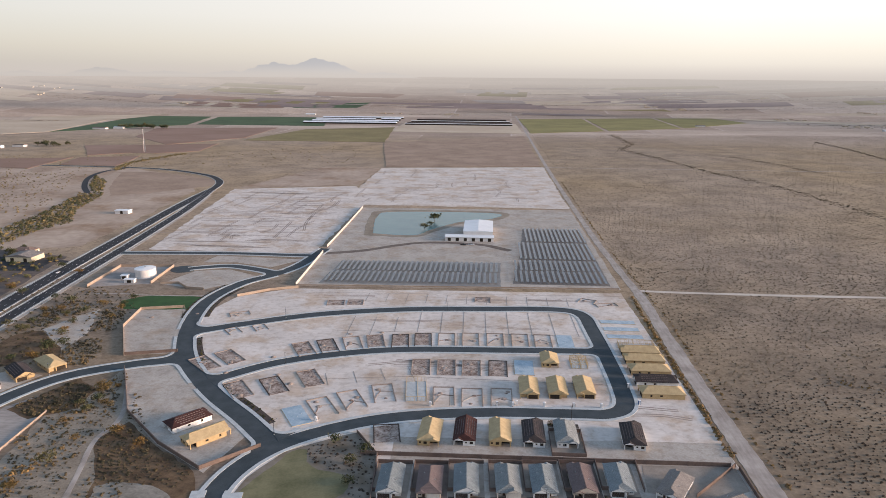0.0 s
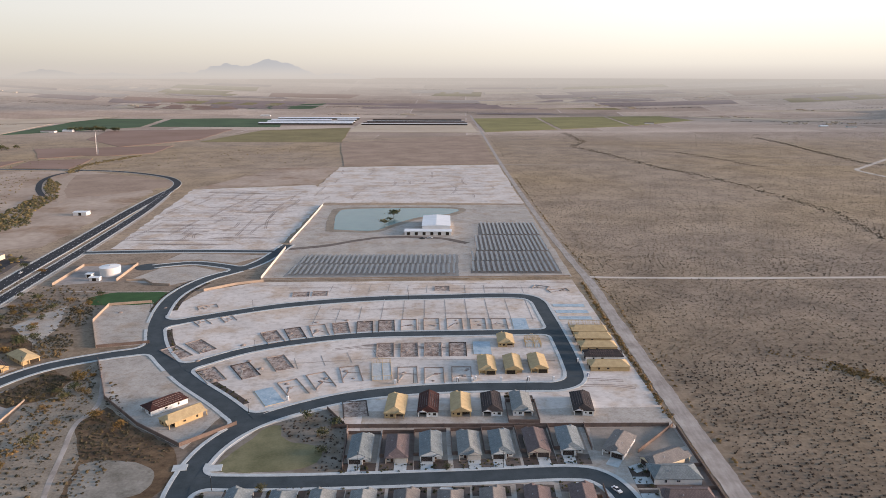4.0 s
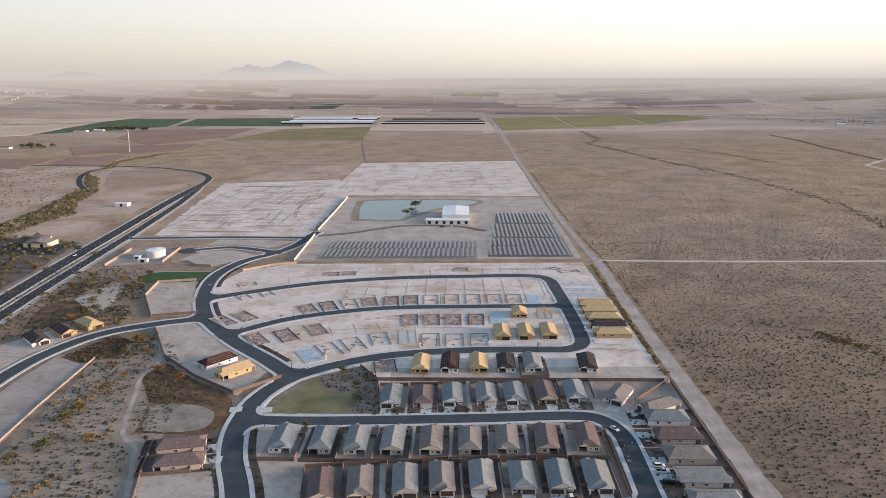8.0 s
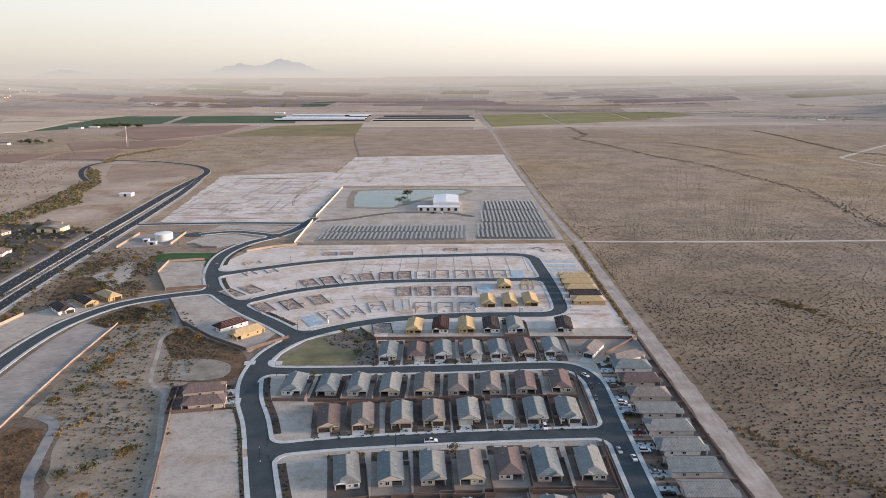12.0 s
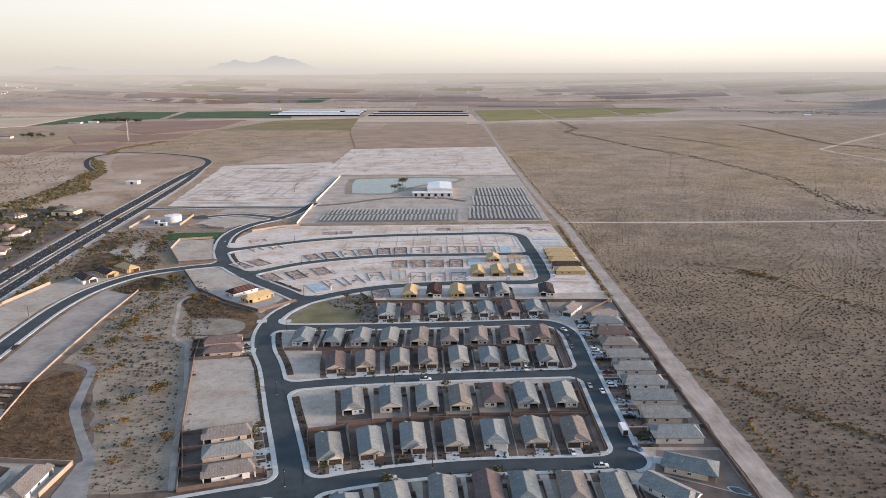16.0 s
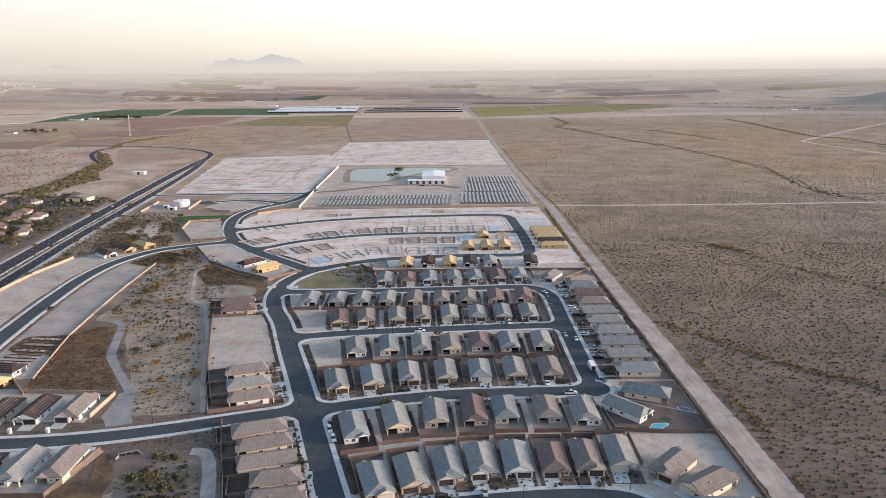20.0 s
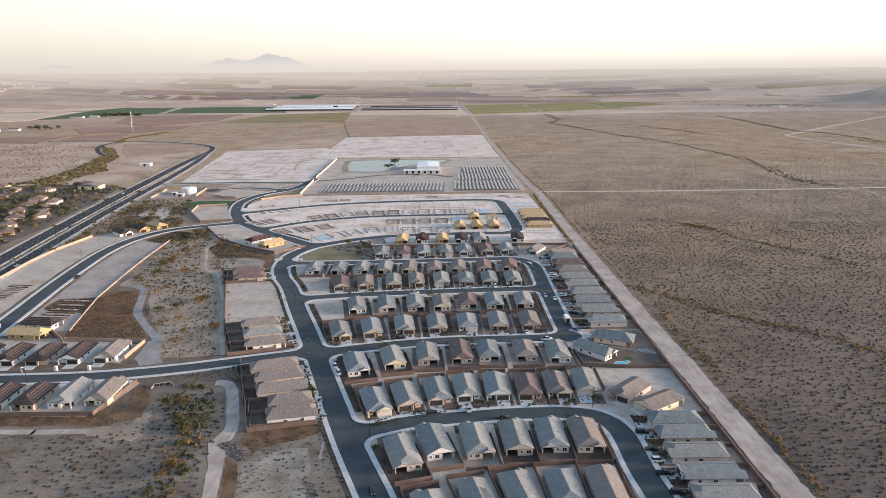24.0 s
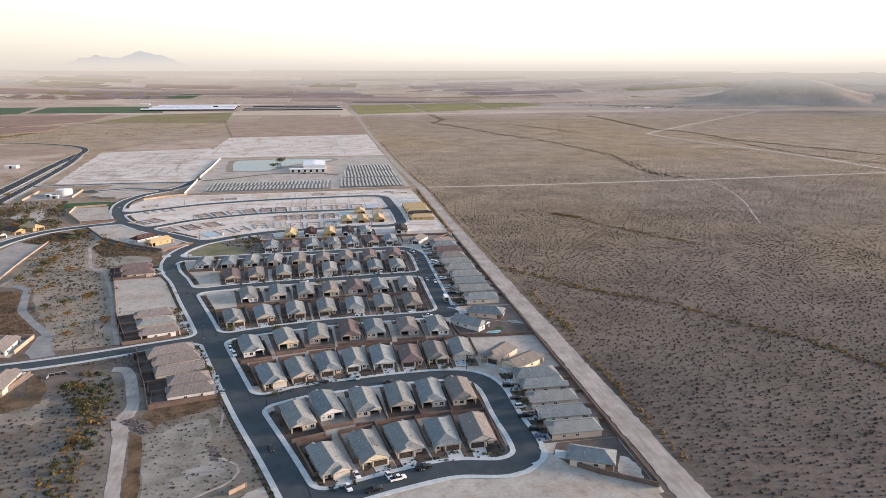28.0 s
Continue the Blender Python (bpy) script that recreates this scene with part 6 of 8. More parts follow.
wall_line([(-217, 575), (-242, 621), (-247, 655), (-219, 662)], M_WALLTAN, 1.9, "tan block wall around an empty plot")
wall_line([(-217, 575.5), (-188, 583)], M_BLOCK, 1.9, "brown block wall along a street")
wall_line([(-154, 722), (-155.5, 775), (-157, 826)], M_PALEWALL, 2.4, "tall pale wall of the solar yard")
wall_line([(-158, 848), (-158.5, 950), (-160, 1053)], M_PALEWALL, 2.4, "tall pale wall of the solar yard")
wall_line(along((-154, 722), (102, 734), 10), M_WALLTAN, 0.9, "low pale wall along the solar yard")
wall_line([(-315, 703), (-319, 761), (-274, 766), (-270, 716)], M_WALLTAN, 2.2, "tan wall around the tank yard")
wall_line([(-262, 716), (-248, 718), (-236, 706), (-222, 704)], M_WALLTAN, 1.8, "tan wall behind a levelled plot")
wall_line([(-190, 690), (-170, 707), (-150, 716)], M_WALLTAN, 1.9, "tan wall at the edge of the plots")
# tan instead of brown block: warm sun on the east face, as colour
wall_line([(-195, 300), (-207, 356), (-212, 400), (-216, 445), (-219, 504)], M_WALLTAN, 0.9, "low wall along the dry wash in a sunlit tan")
wall_line([(-190, 284), (-205, 300), (-226, 300)], M_WALLTAN, 2.0, "tan wall above a brown basin")
wall_line([(-268, 270), (-292, 395), (-296, 440), (-296, 475), (-290, 520)], M_WALLTAN, 2.0, "tan wall between plots and the highway")
wall_line([(-143, 411), (-137, 385), (-116, 312), (-101, 272), (-72, 278)], M_BLOCK, 1.9, "brown wall behind the plots")
wall_line([(-132, 236), (-137, 206), (-330, 205)], M_BLOCK, 1.8, "brown wall behind the new houses")
wall_line([(-149, 262), (-148, 283), (-190, 286)], M_WALLTAN, 1.9, "tan wall beside a gravel path")
wall_line([(-62, 496.2), (-49.3, 476.8), (-46.6, 442)], M_BLOCK, 1.6, "brown wall beside the park")
wall_line([(-45.5, 197.5), (-71.5, 191.5), (-77.5, 212), (-85, 234), (-92, 257)], M_BLOCK, 1.9, "brown wall behind the plots")
# planting strips between the pavements and the corner plots
STRIPS = []
for k, y0, y1, sgn in (("collector", 126, 181, -1), ("collector", 203, 257, -1), ("collector", 283, 341, -1), ("collector", 362, 424, -1), ("branch", 494, 535, -1), ("branch", 558, 604, -1), ("branch", 640, 716, -1),
                       ("branch", 640, 716, 1), ("collector", 214, 256, 1), ("collector", 282, 392, 1), ("collector", 120, 205, 1)):
    line = [p for i, p in enumerate(LINES[k]) if y0 < p.y < y1 and (k == "branch" or i < 277)]
    if k == "collector":
        line = [p for p in line if p.x < -4 and p.y < 426]
    o = HALF[k] + 2.15
    w = 3.4 if sgn < 0 else 1.6
    tagged(strip("planting_strip", line, sgn * o if sgn < 0 else o + w, sgn * (o + w) if sgn < 0 else o, -0.05, 0.12, M_YARDS[2]), "strip of dark planted soil beside the pavement", "planting strip", "", "structure")
    STRIPS.append((sides(line, sgn * (o + w / 2)), w))


# ---- solar field ----
M_PANEL = material("solar_glass", (0.055, 0.065, 0.08), (0.10, 0.115, 0.13), 0.2, 1.0, rough=0.22, space="object", spec=0.6)


def solar_table(length, tilt):
    """A long table of panels on a tube, its length along y."""
    g = new("solar_table")
    n = max(3, int(length / 8))
    c, s = math.cos(radians(tilt)), math.sin(radians(tilt))
    for i in range(n):
        y0, y1 = i * length / n + 0.06, (i + 1) * length / n - 0.06
        q = Shape()
        for u0, u1 in ((-1.05, -0.02), (0.02, 1.05)):
            a, b = (u0 * c, 1.75 + u0 * s), (u1 * c, 1.75 + u1 * s)
            q.add([(a[0], y0, a[1]), (b[0], y0, b[1]), (b[0], y1, b[1]), (a[0], y1, a[1]), (a[0], y0, a[1] - 0.05), (b[0], y0, b[1] - 0.05), (b[0], y1, b[1] - 0.05), (a[0], y1, a[1] - 0.05)],
                  [(0, 1, 2, 3), (7, 6, 5, 4), (0, 4, 5, 1), (1, 5, 6, 2), (2, 6, 7, 3), (3, 7, 4, 0)])
        part("panel", q, M_PANEL, g)
    part("torque_tube", Shape().box(-0.07, 0, 1.56, 0.07, length, 1.68), M_METAL, g)
    for i in range(3):
        y = length * (i + 0.5) / 3
        part("post", Shape().box(-0.06, y - 0.06, 0, 0.06, y + 0.06, 1.56), M_METAL, g)
    return tagged(g, "long table of dark glass solar panels on steel posts", "solar panel", "solar field")


def solar_block(x0, x1, y0, y1, n, shear=0.0, tilt=6):
    proto = solar_table(y1 - y0, tilt)
    for i in range(n):
        m = pose(x0 + (x1 - x0) * i / (n - 1), y0 + shear * i / (n - 1), 0.06)
        if i == 0:
            proto.matrix_world = m
        else:
            copy_thing(proto, m)


solar_block(-133, 5, 733, 763, 32, 4.0)
solar_block(-130, 6, 766, 797, 32, 3.0)
solar_block(22, 94, 743, 776, 17)
solar_block(23, 94, 778, 811, 17)
solar_block(29, 95, 816, 879, 16)
solar_block(38, 96, 884, 946, 14)
M_ARRAYPALE = material("pale_array_gravel", (0.17, 0.172, 0.168), (0.27, 0.27, 0.262), 0.2, 1.5)
M_ARRAY = material("array_gravel", (0.12, 0.115, 0.11), (0.20, 0.19, 0.18), 0.2, 1.5)
sheet("ground_array", [(-138, 729), (-133, 800), (10, 804), (9, 732)], 0.058, M_ARRAYPALE, "grey gravel under the solar panels", 0.5)
sheet("ground_array", [(19, 741), (27, 812), (36, 948), (98, 949), (97, 742)], 0.058, M_ARRAY, "dark gravel under the solar panels", 0.5)

# pond, plant building, tank
sheet("ground_pond_bank", [(-132, 902), (-142, 1000), (-126, 1040), (12, 1042), (12, 996), (-28, 972), (-58, 928), (-78, 898)], 0.10, M_WASH, "pale earth bank around a pond", 0.8, 8, True)
sheet("pond", [(-124, 911), (-133, 1000), (-115, 1031), (5, 1034), (4, 1002), (-34, 978), (-64, 934), (-80, 906)], 0.16, M_WATER, "still blue-green pond", 0.4, 6, True, "structure", "water")
M_WHITEMETAL = material("white_sheet_roof", (0.60, 0.62, 0.63), (0.76, 0.78, 0.79), 0.05, 0.6, rough=0.5)
M_OFFWHITE = material("off_white_wall", (0.56, 0.54, 0.52), (0.70, 0.68, 0.66), 0.1, 1.0)


def shed(name, x0, y0, x1, y1, h, rise, wall, roof, label, cat, doors=0, along_y=True, group=""):
    g = thing(name, pose((x0 + x1) / 2, y0, 0.05), label, cat, group)
    w, d = (x1 - x0) / 2, y1 - y0
    part("wall", Shape().box(-w, 0, 0, w, d, h - 0.2), wall, g)
    s = Shape()
    (hip if along_y else cross_hip)(s, -w - 0.5, w + 0.5, -0.5, d + 0.5, h, h + rise, 0, 0)
    part("roof", s, roof, g)
    for i in range(doors):
        xx = -w + (i + 0.5) * 2 * w / doors
        part("door", Shape().box(xx - 1.6, -0.06, 0, xx + 1.6, 0.0, min(3.4, h - 0.6)), M_DARK, g)
    return g


shed("plant_building", -27, 898, 3, 953, 7.5, 1.2, M_OFFWHITE, M_WHITEMETAL, "large white metal-roofed plant building", "building", 2)
shed("plant_annex", -45, 885, 4, 897.4, 4.2, 0.3, M_OFFWHITE, M_WHITEMETAL, "low white annex with dark doorways", "building", 6, False)
shed("roadside_hut", -446, 984, -430, 994, 4.0, 0.5, M_OFFWHITE, M_WHITEMETAL, "small white hut beside bare ground", "hut", 1, False)


def tank():
    g = thing("water_tank", pose(-284, 736, 0.06), "round cream-white steel water tank", "water tank")
    part("shell", Shape().tube(0, 0, 0, 7.0, 8.2, 8.2, 40), M_OFFWHITE, g)
    part("roof", Shape().tube(0, 0, 7.0, 7.8, 8.4, 0.8, 40), M_WHITEMETAL, g)
    part("hatch", Shape().tube(0, 0, 7.8, 8.2, 0.7, 0.7, 12), M_METAL, g)
    s = Shape()
    for u in (-0.25, 0.25):
        s.bar((-8.35, u, 0), (-8.35, u, 7.2), 0.08)
    for i in range(20):
        s.bar((-8.35, -0.25, 0.35 + i * 0.34), (-8.35, 0.25, 0.35 + i * 0.34), 0.05)
    part("ladder", s, M_METAL, g)
    part("base_ring", Shape().tube(0, 0, -0.05, 0.25, 8.8, 8.8, 40), M_CONCRETE, g)


tank()
for i, (x, y, w, d) in enumerate(((-292, 716, 8, 4), (-300, 726, 5, 5))):
    shed("pump_house", x, y, x + w, y + d, 3.0, 0.3, M_OFFWHITE, M_WHITEMETAL, "small pale pump house in the tank yard", "hut", 1, False)

# dairy barns far out, the shade under their roofs put into dark walls
for i, (x0, x1, y) in enumerate(((-640, -318, 2560), (-630, -322, 2640), (-640, -420, 2740), (-400, -330, 2760), (-640, -330, 2850))):
    g = shed("barn", x0, y, x1, y + 27, 5.0, 3.0, M_DARK, M_WHITEMETAL, "very long white-roofed livestock barn", "barn", 0, False, "dairy barns")
for i, (x0, x1, y) in enumerate(((-285, 75, 2540), (-285, 75, 2600), (-280, 70, 2680), (-270, 60, 2780))):
    shed("shade_shelter", x0, y, x1, y + 16, 5.0, 1.2, M_DARK, M_GRAVEL if i % 2 else M_OFFWHITE, "long grey shade roof over a feed yard", "shelter", 0, False, "dairy barns")


# ---- cars ----
M_TYRE = material("tyre_rubber", (0.012, 0.012, 0.012), (0.025, 0.025, 0.025), 2, 6, space="object")
PAINT = {}
for nm, c in (("white", 0.75), ("silver", 0.42), ("black", 0.012), ("grey", 0.10)):
    PAINT[nm] = material(nm + "_car_paint", (c * 0.92,) * 3, (c,) * 3, 1, 3, rough=0.25, space="object", spec=0.5)
PAINT["red"] = material("dark_red_car_paint", (0.16, 0.02, 0.02), (0.20, 0.03, 0.028), 1, 3, rough=0.25, space="object", spec=0.5)
PAINT["blue"] = material("blue_car_paint", (0.03, 0.09, 0.22), (0.04, 0.12, 0.27), 1, 3, rough=0.25, space="object", spec=0.5)
CARS = {}


def build_car(kind, paint):
    """A car along y, nose towards -y, its middle at the origin."""
    L, w, P = {"sedan": (4.7, 1.82, PAINT[paint]), "suv": (4.9, 1.95, PAINT[paint]), "pickup": (5.8, 2.0, PAINT[paint])}[kind]
    g = new("pickup_truck" if kind == "pickup" else "car")
    h, b, tp = L / 2, 0.95 if kind == "sedan" else 1.1, 1.45 if kind == "sedan" else 1.8
    side = [(-h, 0.35), (h, 0.35), (h, b * 0.95), (-h + 1.2, b), (-h + 0.1, b * 0.82)]

    def loft(prof, w0, w1, ztop):
        v = [(-(w0 if z < ztop else w1), y, z) for y, z in prof] + [((w0 if z < ztop else w1), y, z) for y, z in prof]
        k = len(prof)
        return Shape().add(v, [tuple(range(k)), tuple(range(2 * k - 1, k - 1, -1))] + [(i, k + i, k + (i + 1) % k, (i + 1) % k) for i in range(k)])
    part("body", loft(side, w / 2, w / 2 - 0.06, b * 0.8), P, g)
    if kind == "pickup":
        cab = [(-h + 1.5, b), (0.7, b), (0.6, tp), (-h + 2.2, tp)]
        part("bed_floor", Shape().box(-w / 2 + 0.18, 0.85, b + 0.005, w / 2 - 0.18, h - 0.15, b + 0.02), M_TYRE, g)
    elif kind == "suv":
        cab = [(-h + 1.3, b), (h - 0.1, b), (h - 0.35, tp), (-h + 2.0, tp)]
    else:
        cab = [(-h + 1.35, b), (h - 0.6, b), (h - 1.35, tp), (-h + 2.15, tp)]
    cabin = part("cabin_glass", loft(cab, w / 2 - 0.1, w / 2 - 0.3, tp - 0.01), M_GLASS, g)
    part("roof_panel", Shape().box(-w / 2 + 0.3, cab[3][0] + 0.05, tp, w / 2 - 0.3, cab[2][0] - 0.05, tp + 0.05, 0.02), P, g)
    for sx in (-1, 1):
        for yy in (-h + 0.95, h - 1.0):
            s = Shape()
            n = 12
            cx = sx * (w / 2 - 0.1)
            v = [(cx + o, yy + 0.34 * math.cos(2 * math.pi * i / n), 0.34 + 0.34 * math.sin(2 * math.pi * i / n)) for o in (-0.12, 0.12) for i in range(n)]
            s.add(v, [tuple(range(n - 1, -1, -1)), tuple(range(n, 2 * n))] + [(i, (i + 1) % n, n + (i + 1) % n, n + i) for i in range(n)])
            wh = part("wheel", s, M_TYRE, g)
            part("rim", Shape().box(cx + sx * 0.12 - 0.01, yy - 0.17, 0.17, cx + sx * 0.12 + 0.015, yy + 0.17, 0.51), M_METAL, wh)
        part("headlight", Shape().box(sx * (w / 2 - 0.45) - 0.18, -h - 0.02, 0.62, sx * (w / 2 - 0.45) + 0.18, -h + 0.04, 0.76), M_FRAME, g)
        part("tail_light", Shape().box(sx * (w / 2 - 0.3) - 0.14, h - 0.03, 0.7, sx * (w / 2 - 0.3) + 0.14, h + 0.02, 0.84), PAINT["red"], g)
    where = {"pickup": "pickup truck", "suv": "tall estate car", "sedan": "saloon car"}[kind]
    return tagged(g, f"parked {paint} {where} with dark windows", "pickup" if kind == "pickup" else "car", "parked cars")


def car(x, y, rot, kind="sedan", paint="white", z=0.15):
    if (kind, paint) not in CARS:
        CARS[kind, paint] = build_car(kind, paint)
        CARS[kind, paint].matrix_world = pose(x, y, z, 0, 0, rot)
    else:
        copy_thing(CARS[kind, paint], pose(x, y, z, 0, 0, rot))


for a in ((-46.2, 250, 17, "suv", "white"), (-43.6, 243, 17, "suv", "white"), (-20, 152, 17, "sedan", "black"), (-1, 205, 100, "sedan", "black"), (57, 281.8, 92, "pickup", "white"), (48, 291.5, 0, "sedan", "white"),
          (78.5, 168.5, 90, "suv", "white"), (78.3, 160.5, 90, "pickup", "black"), (79, 149.5, 90, "suv", "black"), (79, 144.5, 90, "sedan", "blue"), (78.5, 188, 90, "suv", "black"), (-24, 273.3, 105, "pickup", "silver"),
          (-13, 359, 94, "pickup", "white"), (71.5, 346, 2, "sedan", "white"), (79, 367, 90, "pickup", "red"), (78.5, 396, 90, "suv", "white"), (78.8, 392, 90, "pickup", "white"), (66.5, 427, 30, "sedan", "white"),
          (66.8, 414, 3, "suv", "black"), (66.6, 401, 0, "sedan", "grey"), (74.6, 294.5, 25, "sedan", "blue"), (79, 302, 90, "suv", "black"), (-18, 285, 100, "pickup", "black"), (38, 371.5, 0, "suv", "white"),
          (6.8, 122.8, 17, "sedan", "white"), (20.5, 127.5, 15, "sedan", "white"), (33, 130.6, 102, "pickup", "black"), (23.5, 125.3, 105, "pickup", "white"), (15, 120.3, 105, "pickup", "black"), (32, 131.0, 10, "sedan", "black"),
          (-361, 738, 6, "sedan", "white"), (-330, 560, 7, "sedan", "black"), (-300, 430, 8, "sedan", "white"), (79, 414, 90, "suv", "grey"), (79, 384, 90, "suv", "black"), (-18, 870, 80, "pickup", "white"), (-26, 868, 80, "pickup", "black"),
          (-242, 400, 4, "pickup", "black"), (-234, 297, 5, "sedan", "blue"), (14, 206.8, 0, "sedan", "silver"), (27, 200.5, 95, "sedan", "black"), (77.5, 336, 90, "sedan", "silver"), (77.5, 352, 90, "suv", "white"), (78, 321, 90, "pickup", "black"), (78.5, 176, 90, "sedan", "black"), (10, 129.5, 14, "sedan", "white"), (66.8, 352, 2, "sedan", "silver")):
    car(*a)


def box_truck(x, y, rot):
    g = thing("box_truck", pose(x, y, 0.15, 0, 0, rot), "white box truck parked at the kerb", "truck", "parked cars")
    part("cargo_box", Shape().box(-1.2, -2.6, 0.9, 1.2, 4.2, 3.5), PAINT["white"], g)
    part("cab", Shape().add([(-1.1, -4.6, 0.5), (1.1, -4.6, 0.5), (1.1, -2.7, 0.5), (-1.1, -2.7, 0.5), (-1.05, -4.3, 2.3), (1.05, -4.3, 2.3), (1.05, -2.7, 2.4), (-1.05, -2.7, 2.4)],
                            [(3, 2, 1, 0), (4, 5, 6, 7), (0, 1, 5, 4), (1, 2, 6, 5), (2, 3, 7, 6), (3, 0, 4, 7)]), PAINT["white"], g)
    part("windscreen", Shape().add([(-0.95, -4.47, 1.4), (0.95, -4.47, 1.4), (0.95, -4.36, 2.15), (-0.95, -4.36, 2.15)], [(0, 1, 2, 3)]), M_GLASS, g)
    part("rear_opening", Shape().box(-1.0, 4.2, 1.0, 1.0, 4.23, 3.3), M_DARK, g)
    for sx in (-1, 1):
        for yy in (-3.7, 2.6):
            part("wheel", Shape().box(sx * 1.0 - 0.16, yy - 0.42, 0.0, sx * 1.0 + 0.16, yy + 0.42, 0.84, 0.1), M_TYRE, g)


box_truck(71.8, 308, 180)


# ---- plants ----
def leaf_material(name, a, b, c):
    """Foliage in three tones that change from plant to plant and within each."""
    m = material(name, a, b, 0.12, 1.2, 0.9, gap=0.3)
    n, l = m.node_tree.nodes, m.node_tree.links
    p = n["Principled BSDF"]
    old = p.inputs["Base Color"].links[0].from_socket
    no = n.new("ShaderNodeTexNoise")
    no.inputs["Scale"].default_value = 0.045
    no.inputs["Detail"].default_value = 3
    l.new(n.new("ShaderNodeNewGeometry").outputs["Position"], no.inputs["Vector"])
    r = n.new("ShaderNodeValToRGB")
    r.color_ramp.elements[0].position, r.color_ramp.elements[1].position = 0.48, 0.64
    r.color_ramp.elements[0].color, r.color_ramp.elements[1].color = (0, 0, 0, 1), (1, 1, 1, 1)
    l.new(no.outputs[0], r.inputs[0])
    mx = n.new("ShaderNodeMixRGB")
    l.new(r.outputs[0], mx.inputs[0])
    l.new(old, mx.inputs[1])
    mx.inputs[2].default_value = (*c, 1)
    l.new(mx.outputs[0], p.inputs["Base Color"])
    return m


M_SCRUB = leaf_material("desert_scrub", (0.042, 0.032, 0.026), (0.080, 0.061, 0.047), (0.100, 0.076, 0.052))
# the same scrub further off, paler with haze put into its colour
M_FARSCRUB = leaf_material("hazed_distant_scrub", (0.135, 0.107, 0.076), (0.215, 0.172, 0.120), (0.24, 0.195, 0.125))
M_MIDSCRUB = leaf_material("hazed_middle_scrub", (0.095, 0.074, 0.055), (0.165, 0.130, 0.092), (0.190, 0.152, 0.098))
M_RUST = leaf_material("rusty_dry_grass", (0.055, 0.036, 0.020), (0.12, 0.076, 0.038), (0.165, 0.10, 0.045))
M_BRUSH = leaf_material("wash_brush", (0.045, 0.041, 0.028), (0.094, 0.082, 0.050), (0.150, 0.106, 0.050))
M_LEAF = leaf_material("tree_leaves", (0.034, 0.041, 0.020), (0.076, 0.084, 0.039), (0.100, 0.092, 0.042))
M_RIVER = leaf_material("riverside_leaves", (0.12, 0.098, 0.048), (0.21, 0.168, 0.080), (0.25, 0.185, 0.080))
M_GOLD = leaf_material("golden_leaves", (0.085, 0.060, 0.024), (0.175, 0.120, 0.042), (0.19, 0.110, 0.038))
M_RUSTY = leaf_material("rusty_brush", (0.14, 0.096, 0.045), (0.24, 0.160, 0.068), (0.27, 0.170, 0.068))
M_BARK = material("tree_bark", (0.07, 0.055, 0.045), (0.12, 0.095, 0.08), 1, 6, space="object")
rng = np.random.default_rng(11)


def tri_mesh(name, verts, mat_):
    """A mesh of loose triangles, three vertices each."""
    n = len(verts)
    me = bpy.data.meshes.new(name)
    me.vertices.add(n)
    me.vertices.foreach_set("co", np.ascontiguousarray(verts, dtype=np.float32).ravel())
    me.loops.add(n)
    me.loops.foreach_set("vertex_index", np.arange(n, dtype=np.int32))
    me.polygons.add(n // 3)
    me.polygons.foreach_set("loop_start", np.arange(0, n, 3, dtype=np.int32))
    me.materials.append(mat_)
    me.update(calc_edges=True)
    return me


def clump_template(k, leaf=0.30):
    """k leaf clumps as triangles over a low dome of about a metre."""
    c = rng.normal(size=(k, 3))
    c /= np.linalg.norm(c, axis=1)[:, None]
    c[:, 2] = np.abs(c[:, 2])
    c *= rng.uniform(0.72, 1.0, (k, 1)) * np.array([0.45, 0.45, 0.40])
    out = []
    for p in c:
        q = p / np.linalg.norm(p)
        a = np.cross(q, rng.normal(size=3))
        b = np.cross(q, a)
        a, b = a / np.linalg.norm(a) * leaf, b / np.linalg.norm(b) * leaf
        w = rng.normal(size=(3, 3)) * leaf * 0.28
        out += [p - a * 0.9 - b * 0.5 + w[0], p + a * 0.9 - b * 0.5 + w[1], p + b + w[2]]
    v = np.array(out)
    v[:, 2] = np.maximum(v[:, 2], 0.0)
    return v


BUSHES = [clump_template(24, 0.20) for _ in range(8)]
COARSE = [clump_template(11, 0.30) for _ in range(8)]
ROADPTS = np.array([(p.x, p.y, HALF[k] + 3.0) for k, line in LINES.items() for p in line])


def clear_of_roads(pts):
    keep = np.ones(len(pts), bool)
    for i in range(0, len(pts), 2000):
        d = np.hypot(pts[i:i + 2000, None, 0] - ROADPTS[None, :, 0], pts[i:i + 2000, None, 1] - ROADPTS[None, :, 1])
        keep[i:i + 2000] = (d > ROADPTS[None, :, 2]).all(1)
    return pts[keep]


def inside(pts, poly):
    ok = np.zeros(len(pts), bool)
    x, y = pts[:, 0], pts[:, 1]
    for i in range(len(poly)):
        (x0, y0), (x1, y1) = poly[i], poly[i - 1]
        hit = ((y0 > y) != (y1 > y)) & (x < (x1 - x0) * (y - y0) / (y1 - y0 + 1e-9) + x0)
        ok ^= hit
    return ok


